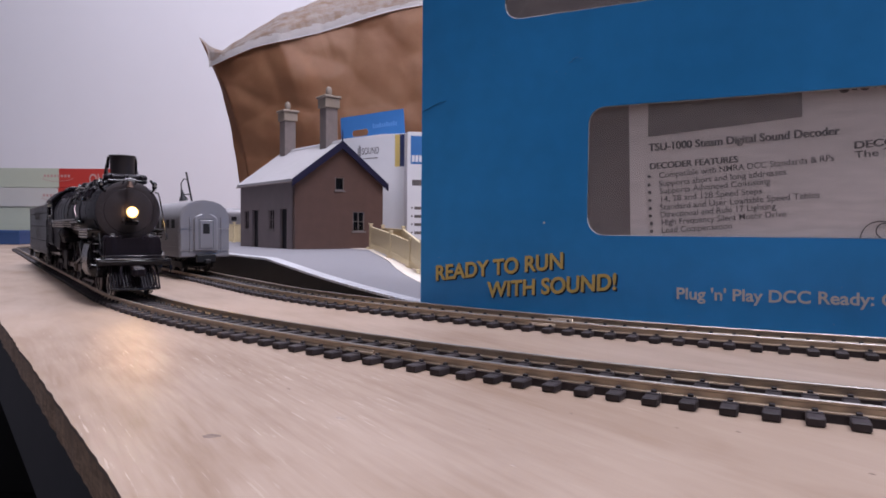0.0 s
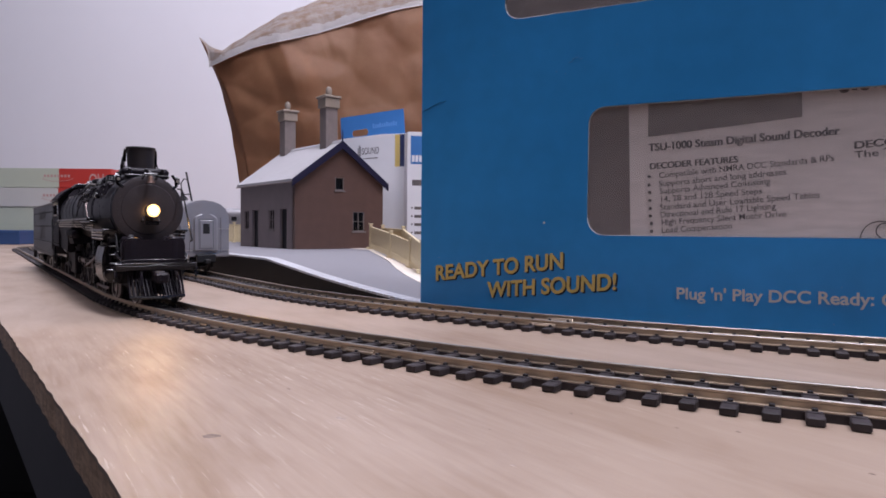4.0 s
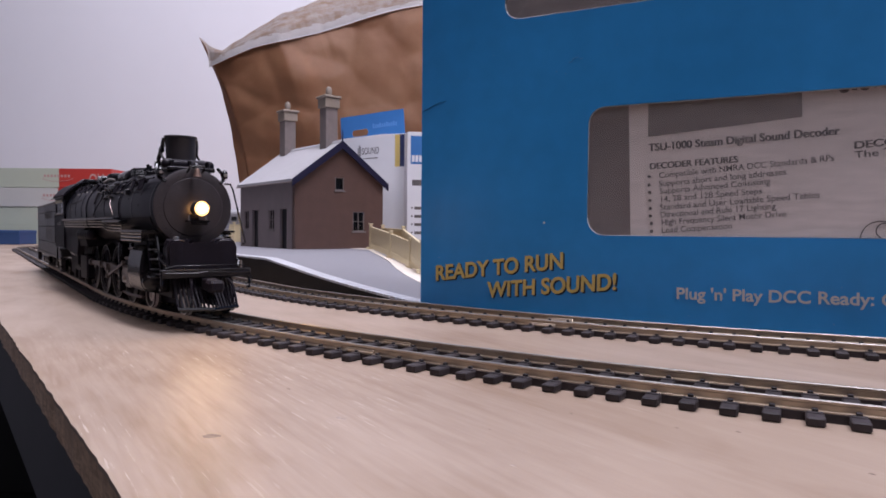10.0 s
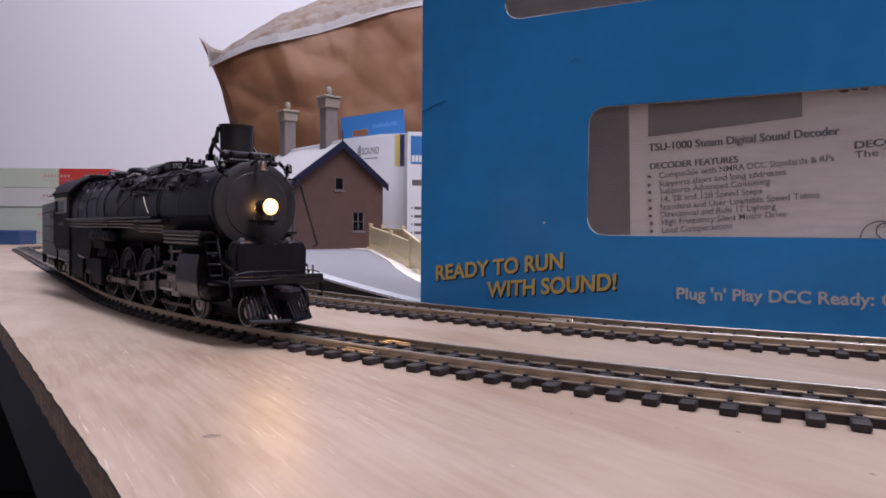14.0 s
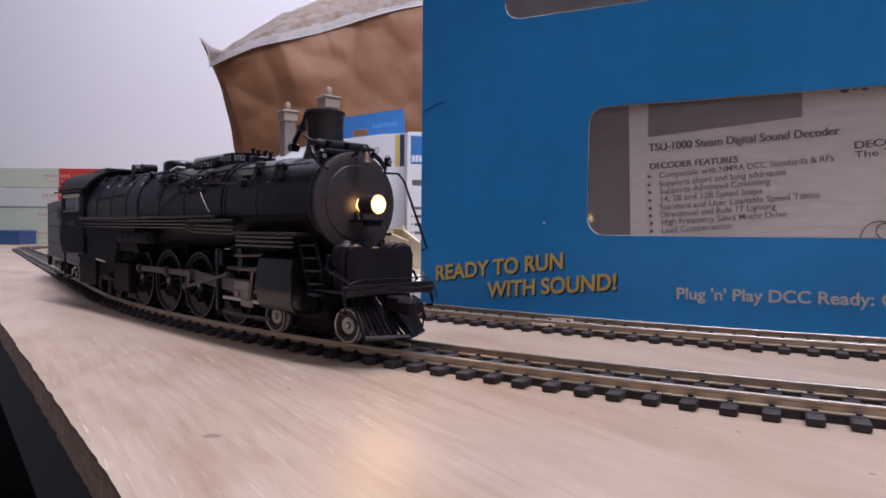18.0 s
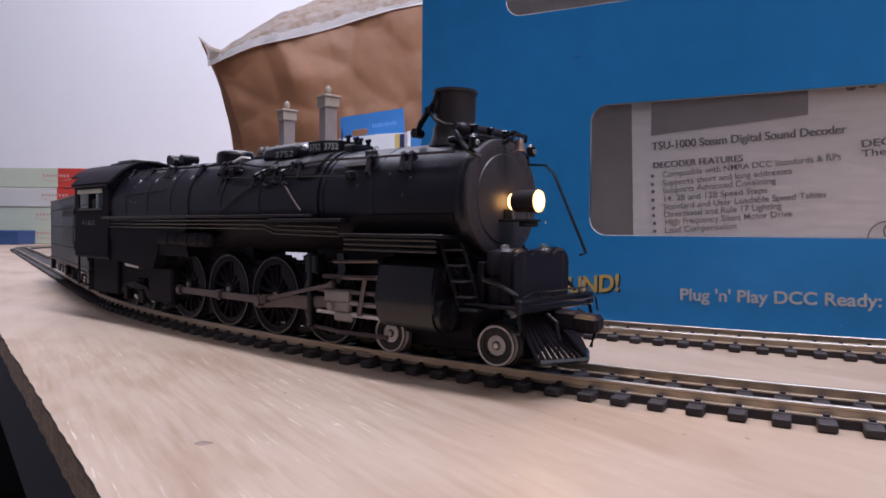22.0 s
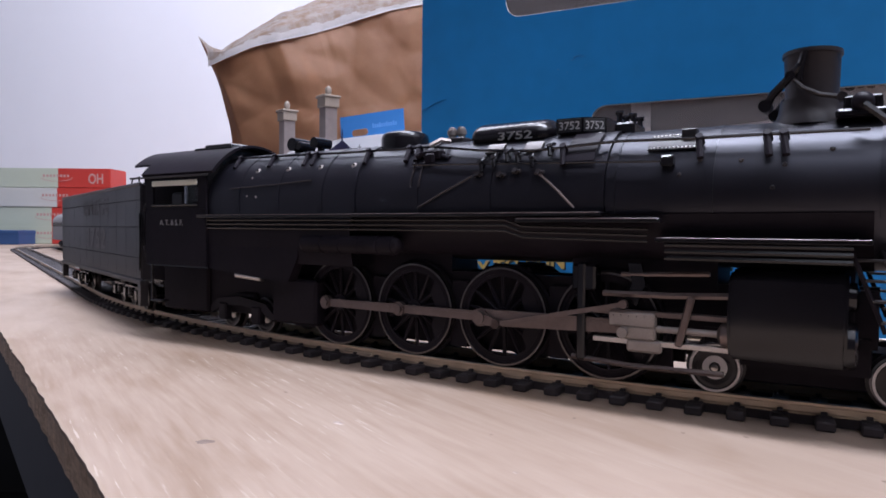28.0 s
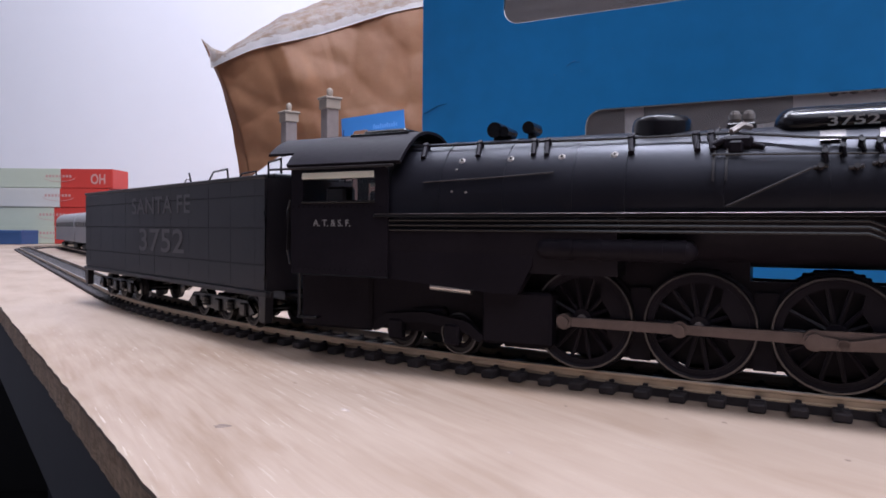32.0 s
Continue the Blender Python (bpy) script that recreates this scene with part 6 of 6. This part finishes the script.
    for sgn in (-1, 1):
        part("sun_blind", block(B(), -121.6, -96.8, *sorted((sgn * 17.65, sgn * 18.3)), 49.0, 50.9, 0.2), M["shade"], cab, "cream window blind")
        pane = part("window_pane", block(B(), -104.5, -96.8, *sorted((sgn * 17.0, sgn * 17.3)), 42.8, 49.8), M["glass"], cab, "sliding glass pane")
        pane.visible_shadow = False
        part("window_rail", block(B(), -122, -96.4, *sorted((sgn * 17.62, sgn * 18.2)), 42.0, 42.7, 0.2), M["black"], cab)
        part("eave_gutter", block(B(), -134, -90, *sorted((sgn * 18.5, sgn * 19.0)), 51.8, 52.5, 0.15), M["soot"], cab)
        part("cab_step", block(B(), -124, -117, *sorted((sgn * 14.5, sgn * 17.5)), 8.2, 9.0, 0.2), M["black"], cab)
        part("step_stile", pipe(B(), [(-123.6, sgn * 16.8, 22), (-123.6, sgn * 16.8, 8.5)], 0.5), M["black"], cab)
        part("cab_handrail", pipe(B(), [(-126.6, sgn * 17.4, 24), (-127.4, sgn * 17.6, 28), (-127.4, sgn * 17.6, 40), (-126.6, sgn * 17.4, 43)], 0.35), M["soot"], cab)
        bm = B()
        for k in range(18):
            rivets(bm, [((-125.3 + k * 1.9, sgn * 17.6, 23), (0, sgn, 0)), ((-125.3 + k * 1.9, sgn * 17.6, 41), (0, sgn, 0))], 0.25)
        part("cab_rivet", bm, M["black"], cab)
        m = pose(-0.1178, -0.01764, 0.0354) @ turn if sgn < 0 else pose(-0.1000, 0.01764, 0.0354) @ Matrix.Rotation(radians(180), 4, "Z") @ turn
        lettering("cab_lettering", "A. T. & S. F.", 1.9, M["dim_white"], cab, m, 0.04, width=1.0, bold=0.03, label="white railway initials")
    part("cab_boiler_back", block(B(), -100, -93.3, -12, 12, 24, 50, 1), M["soot"], cab)
    for x, y, z in ((-112, -9, 37), (-112, 9, 37)):
        part("cab_seat", block(B(), x - 3, x + 3, y - 3, y + 3, 22.5, z - 4, 0.6), M["dark"], cab)
    # ---------------- trailing truck
    bm = B()
    for sgn in (-1, 1):
        prism(bm, [(-104, 6), (-98, 10), (-84, 11.5), (-70, 10), (-64, 6), (-66, 4.6), (-72, 7.4), (-84, 8.6), (-96, 7.4), (-102, 4.6)], *sorted((sgn * 11.4, sgn * 13.2)))
        for x in (-94, -74.5):
            block(bm, x - 2.4, x + 2.4, *sorted((sgn * 11.2, sgn * 14.0)), 3.0, 8.8, 0.5)
    block(bm, -90, -78, -11.4, 11.4, 8, 13, 0.8)
    block(bm, -108, -100, -9, 9, 8, 20, 0.8)
    block(bm, -100, -66, -6, 6, 6, 18, 0.5)
    swivel_frame(part("trailing_truck", bm, M["matte"], e, "black trailing truck frame"), -84.2)
    part("drag_box", block(B(), -130, -104, -8, 8, 4.5, 22, 0.8), M["matte"], e)
    part("drawbar", block(B(), -142, -126, -1.5, 1.5, 12, 13.2, 0.2), M["black"], e)
    # ---------------- wheels and rods
    for k, x in enumerate(AXLES):
        wheelset("driving_wheelset", x, DRIVER, e, 14, "steel", "tall spoked driving wheels")
    for x in (99.2, 65.6):
        wheelset("pilot_wheelset", x, 5.35, e, 0, "steel_white", "small pilot wheels with bright rims", "soot")
    for x in (-74.5, -94.0):
        wheelset("trailing_wheelset", x, 5.9, e, 0, "steel", "small trailing wheels", "black")
    bm = B()
    block(bm, 62, 107, -5.5, 5.5, 8.0, 10.5, 0.6)
    for sgn in (-1, 1):
        block(bm, 64, 105, sgn * 5.5 - 0.8, sgn * 5.5 + 0.8, 2.4, 9.5, 0.5)
    swivel_frame(part("pilot_truck", bm, M["matte"], e), 84.5)
    for sgn in (-1, 1):
        y = sgn * 11.0
        bm = B()
        xs = [x - AXLES[1] for x in AXLES]
        links = []
        for i, (a, b) in enumerate(zip(xs, xs[1:])):
            if i != 1:
                links.append((a, b))
                continue
            prism(bm, [(b + 0.5, -1.1), (a - 0.5, -1.25), (a - 0.5, 1.25), (b + 0.5, 1.1)], y - 0.55, y + 0.55)
            prism(bm, [(b + 3, -0.6), (a - 3, -0.65), (a - 3, 0.65), (b + 3, 0.6)], *sorted((y + sgn * 0.5, y + sgn * 0.72)))
        o = part("side_rod", bm, M["rod"], e, "grey side rod", Matrix.Translation((AXLES[1] * MM, 0, DRIVER * MM)))
        for a, b in links:
            bm = prism(B(), [(b + 0.5, -1.1), (a - 0.5, -1.25), (a - 0.5, 1.25), (b + 0.5, 1.1)], y - 0.55, y + 0.55)
            prism(bm, [(b + 3, -0.6), (a - 3, -0.65), (a - 3, 0.65), (b + 3, 0.6)], *sorted((y + sgn * 0.5, y + sgn * 0.72)))
            part("rod_section", bm, M["rod"], o)
        for x in xs:
            part("rod_boss", rod(B(), (x, y - 0.8, 0), (x, y + 0.8, 0), 1.95, seg=18), M["rod"], o)
            part("crank_pin", rod(B(), (x, y, 0), (x, y + sgn * 1.5, 0), 1.3, seg=14), M["rod"], o)
        MOVERS.append((o, "side", sgn, 0))
        y = sgn * 12.9
        bm = B()
        prism(bm, [(0, -2.1), (MAIN_ROD, -1.5), (MAIN_ROD, 1.5), (0, 2.1)], y - 0.5, y + 0.5)
        prism(bm, [(4, -1.2), (MAIN_ROD - 4, -0.8), (MAIN_ROD - 4, 0.8), (4, 1.2)], *sorted((y + sgn * 0.45, y + sgn * 0.68)))
        rod(bm, (0, y - 0.9, 0), (0, y + 0.9, 0), 2.3, seg=18)
        rod(bm, (0, y, 0), (0, y + sgn * 1.6, 0), 1.2, seg=14)
        rod(bm, (MAIN_ROD, y - 0.8, 0), (MAIN_ROD, y + 0.8, 0), 1.6, seg=16)
        o = part("main_rod", bm, M["rod"], e, "grey main rod", Matrix.Translation((AXLES[1] * MM, 0, AXIS_Z * MM)))
        MOVERS.append((o, "main", sgn, 0))
        bm = B()
        block(bm, -5.4, 5.0, *sorted((sgn * 12.2, sgn * 14.4)), 0.2, 3.4, 0.3)
        block(bm, -2.8, 5.0, *sorted((sgn * 12.2, sgn * 14.3)), -2.6, 0.4, 0.4)
        for k in range(6):
            rivets(bm, [((-4.4 + k * 1.75, sgn * 14.4, 2.5), (0, sgn, 0))], 0.32)
        rod(bm, (5, sgn * 13, 0), (18, sgn * 13, 0), 0.75, seg=10)
        rod(bm, (-2.0, sgn * 14.4, -1.2), (-2.0, sgn * 15.4, -1.2), 1.2, seg=12)
        block(bm, -1.4, 6.4, *sorted((sgn * 13, sgn * 14.2)), -5.4, -2.6, 0.5)
        o = part("crosshead", bm, M["pale_metal"], e, "pale metal crosshead", Matrix.Translation((CROSSHEAD * MM, 0, AXIS_Z * MM)))
        MOVERS.append((o, "cross", sgn, 0))
        bm = B()
        prism(bm, [(0, -0.6), (33, -0.5), (33, 0.5), (0, 0.6)], *sorted((sgn * 14.4, sgn * 15.0)))
        rod(bm, (0, sgn * 14.0, 0), (0, sgn * 15.4, 0), 1.15, seg=12)
        rod(bm, (33, sgn * 14.0, 0), (33, sgn * 15.4, 0), 1.0, seg=12)
        o = part("eccentric_rod", bm, M["rod"], e, "slim grey eccentric rod", Matrix.Translation((AXLES[1] * MM, 0, AXIS_Z * MM)))
        MOVERS.append((o, "ecc", sgn, 0))
        bm = B()
        prism(bm, [(-1.3, -0.6), (1.3, -0.6), (1.0, 5.3), (-1.0, 5.3)], *sorted((sgn * 13.9, sgn * 14.5)))
        rod(bm, (0, sgn * 13.2, 0), (0, sgn * 15.0, 0), 1.7, seg=14)
        rod(bm, (0, sgn * 13.8, 5.3), (0, sgn * 15.4, 5.3), 1.2, seg=12)
        o = part("return_crank", bm, M["rod"], e, "grey return crank", Matrix.Translation((AXLES[1] * MM, 0, AXIS_Z * MM)))
        MOVERS.append((o, "ret", sgn, 0))
    return e


def build_tender():
    t = thing("tender", "long black model tender with pale lettering behind the locomotive", "tender", tender_pose(0))
    x0, x1, w = -176.0, 14.0, 17.2
    body = part("water_tank", block(B(), x0, x1, -w, w, 14.2, 51.0, 0.5, 2), M["tender_black"], t, "slab-sided dark tank")
    for y in (-1, 1):
        part("top_lip", block(B(), x0, x1, *sorted((y * (w - 0.5), y * (w + 0.35))), 50.8, 52.0, 0.2), M["tender_black"], body)
        for z in (45.2, 34.6, 22.6):
            bm = B()
            for k in range(94):
                rivets(bm, [((x0 + 2 + k * 2.0, y * (w - 0.02), z), (0, y, 0))], 0.3)
            part("rivet_row", bm, M["tender_black"], body)
        for k in range(11):
            x = x0 + 8 + k * 17.5
            part("plate_seam", block(B(), x - 0.14, x + 0.14, *sorted((y * (w - 0.1), y * (w + 0.03))), 15, 50.6), M["tender_black"], body)
        turn = Matrix.Rotation(radians(90), 4, "X")
        flip = Matrix.Rotation(radians(180), 4, "Z")
        for words, a, b, z, h in (("SANTA FE", -107, -43.5, 40.4, 7.0), ("3752", -99, -49.5, 24.6, 9.4)):
            m = pose(a * MM, -(w + 0.16) * MM, z * MM) @ turn if y < 0 else pose(b * MM, (w + 0.16) * MM, z * MM) @ flip @ turn
            o = lettering("tank_lettering", words, h, M["letter_dull"], body, m, 0.05, bold=0.12, label="dull pale lettering")
            now = max(v.co.x for v in o.data.vertices) * 1000
            o.matrix_basis = o.matrix_basis @ Matrix.Diagonal(((b - a) / now, 1, 1, 1))
        part("sill", block(B(), x0 - 1, x1 + 1, *sorted((y * (w - 1.5), y * (w + 0.5))), 12.2, 14.1, 0.3), M["tender_black"], t)
        part("rear_step", prism(B(), [(x0 - 0.5, 14), (x0 + 4.5, 14), (x0 + 4.0, 4.6), (x0 + 0.6, 4.6)], *sorted((y * 14.5, y * 17.4))), M["tender_black"], t)
        part("front_step", prism(B(), [(x1 - 4.5, 14), (x1 + 0.5, 14), (x1, 4.0), (x1 - 3.5, 4.0)], *sorted((y * 14.5, y * 17.4))), M["tender_black"], t)
        part("grab_iron", pipe(B(), [(x1 + 0.4, y * 17.6, 18), (x1 + 1.2, y * 17.8, 20), (x1 + 1.2, y * 17.8, 38), (x1 + 0.4, y * 17.6, 40)], 0.35), M["black"], t)
        part("corner_rail", pipe(B(), [(x1 - 2, y * 15, 51), (x1 - 2, y * 15, 56), (x1 + 6, y * 15, 56.6), (x1 + 6, y * 15, 52)], 0.4), M["black"], t, "thin black corner rail")
    part("deck", block(B(), x0 + 1, x1 - 60, -w + 1, w - 1, 50.6, 51.4), M["tender_black"], t)
    part("bunker", block(B(), x1 - 58, x1 - 2, -13, 13, 51.0, 52.6, 0.4), M["dark"], t)
    hatch = part("water_hatch", block(B(), -52, -36, -5, 5, 51.3, 53.2, 0.5), M["tender_black"], t)
    part("hatch_rail", pipe(B(), [(-54, -6, 52), (-48, -6, 56.8), (-36, -6, 57.2), (-35, -6, 52)], 0.4), M["black"], hatch, "thin black hatch rail")
    part("hatch_rail", pipe(B(), [(-54, 6, 52), (-48, 6, 56.8), (-36, 6, 57.2), (-35, 6, 52)], 0.4), M["black"], hatch)
    part("underframe", block(B(), x0 + 3, x1 - 3, -8, 8, 10.2, 14, 0.5), M["black"], t)
    part("rear_coupler", block(B(), x0 - 7, x0, -2, 2, 9, 12, 0.6), M["black"], t)
    for c in (-28.0, -140.0):
        bm = B()
        for y in (-1, 1):
            prism(bm, [(c - 27, 5.5), (c - 22, 9.4), (c + 22, 9.4), (c + 27, 5.5), (c + 24, 4.2), (c + 17, 7), (c + 9, 4.4), (c - 9, 4.4), (c - 17, 7), (c - 24, 4.2)], *sorted((y * 11.6, y * 13.2)))
            for dx in (-20, 0, 20):
                block(bm, c + dx - 2.2, c + dx + 2.2, *sorted((y * 11.4, y * 14.2)), 3.6, 8.4, 0.5)
            for dx in (-10, 10):
                for k in range(3):
                    lathe(bm, [(5.2 + k * 1.2, 1.6), (5.8 + k * 1.2, 1.9), (6.4 + k * 1.2, 1.6)], "z", (c + dx, y * 13.0, 0), 10)
        block(bm, c - 5, c + 5, -11.6, 11.6, 7.0, 10.2, 0.6)
        truck = part("tender_truck", bm, M["black"], t, "black six-wheel truck")
        for dx in (-20, 0, 20):
            ob = wheelset("wheelset", c + dx, 5.6, t, 0, "steel", "", "black")
    return t


M["letter_dull"] = material("aged_silver_lettering", (0.14, 0.132, 0.14), 0.5, vary=0.15, scale=90)
engine = build_engine()
tender = build_tender()

# ------------------------------------------------------------ the tracks
track(OUTER, -2.1, 0.75, "curved black-sleepered model track along the table edge", (-0.105, -0.68), 0.00793)
track(INNER, -1.25, 0.75, "inner curved black-sleepered model track", (-0.06,), 0.00793)


def crank_angle(t):
    return radians(236) + run(t) * 1000 / DRIVER


def mover_pose(kind, a, b, t):
    th = crank_angle(t)
    if kind in ("swivel", "truck"):
        m = engine_pose(t).inverted() @ stand(OUTER, run(t) + a * MM, RAIL * MM)
        return m if kind == "truck" else m @ Matrix.Translation((0, 0, b * MM)) @ Matrix.Rotation(run(t) * 1000 / b, 4, "Y")
    if kind == "roll":
        r = DRIVER if b == DRIVER else b
        return Matrix.Translation((a * MM, 0, r * MM)) @ Matrix.Rotation(th if b == DRIVER else run(t) * 1000 / r, 4, "Y")
    if a > 0:
        th += math.pi / 2
    px, pz = CRANK * math.sin(th), CRANK * math.cos(th)
    if kind == "side":
        return Matrix.Translation(((AXLES[1] + px) * MM, 0, (DRIVER + pz) * MM))
    dz = DRIVER + pz - AXIS_Z
    cx = AXLES[1] + px + math.sqrt(MAIN_ROD ** 2 - dz ** 2)
    if kind == "main":
        return Matrix.Translation(((AXLES[1] + px) * MM, 0, (DRIVER + pz) * MM)) @ Matrix.Rotation(math.asin(dz / MAIN_ROD), 4, "Y")
    if kind == "ret":
        return Matrix.Translation(((AXLES[1] + px) * MM, 0, (DRIVER + pz) * MM)) @ Matrix.Rotation(th - radians(165), 4, "Y")
    if kind == "ecc":
        q = th - radians(165)
        ex, ez = AXLES[1] + px + 5.3 * math.sin(q), DRIVER + pz + 5.3 * math.cos(q)
        dz = ez - 18.5
        return Matrix.Translation((ex * MM, 0, ez * MM)) @ Matrix.Rotation(math.asin(dz / 33), 4, "Y")
    return Matrix.Translation((cx * MM, 0, AXIS_Z * MM))


def motions():
    coarse = [k * 0.5 for k in range(65)]
    fine = [k * 0.25 for k in range(129)]
    walk(engine, [(t, engine_pose(t)) for t in coarse])
    walk(tender, [(t, tender_pose(t)) for t in coarse])
    for ob, kind, a, b in MOVERS:
        walk(ob, [(t, mover_pose(kind, a, b, t)) for t in fine])


motions()
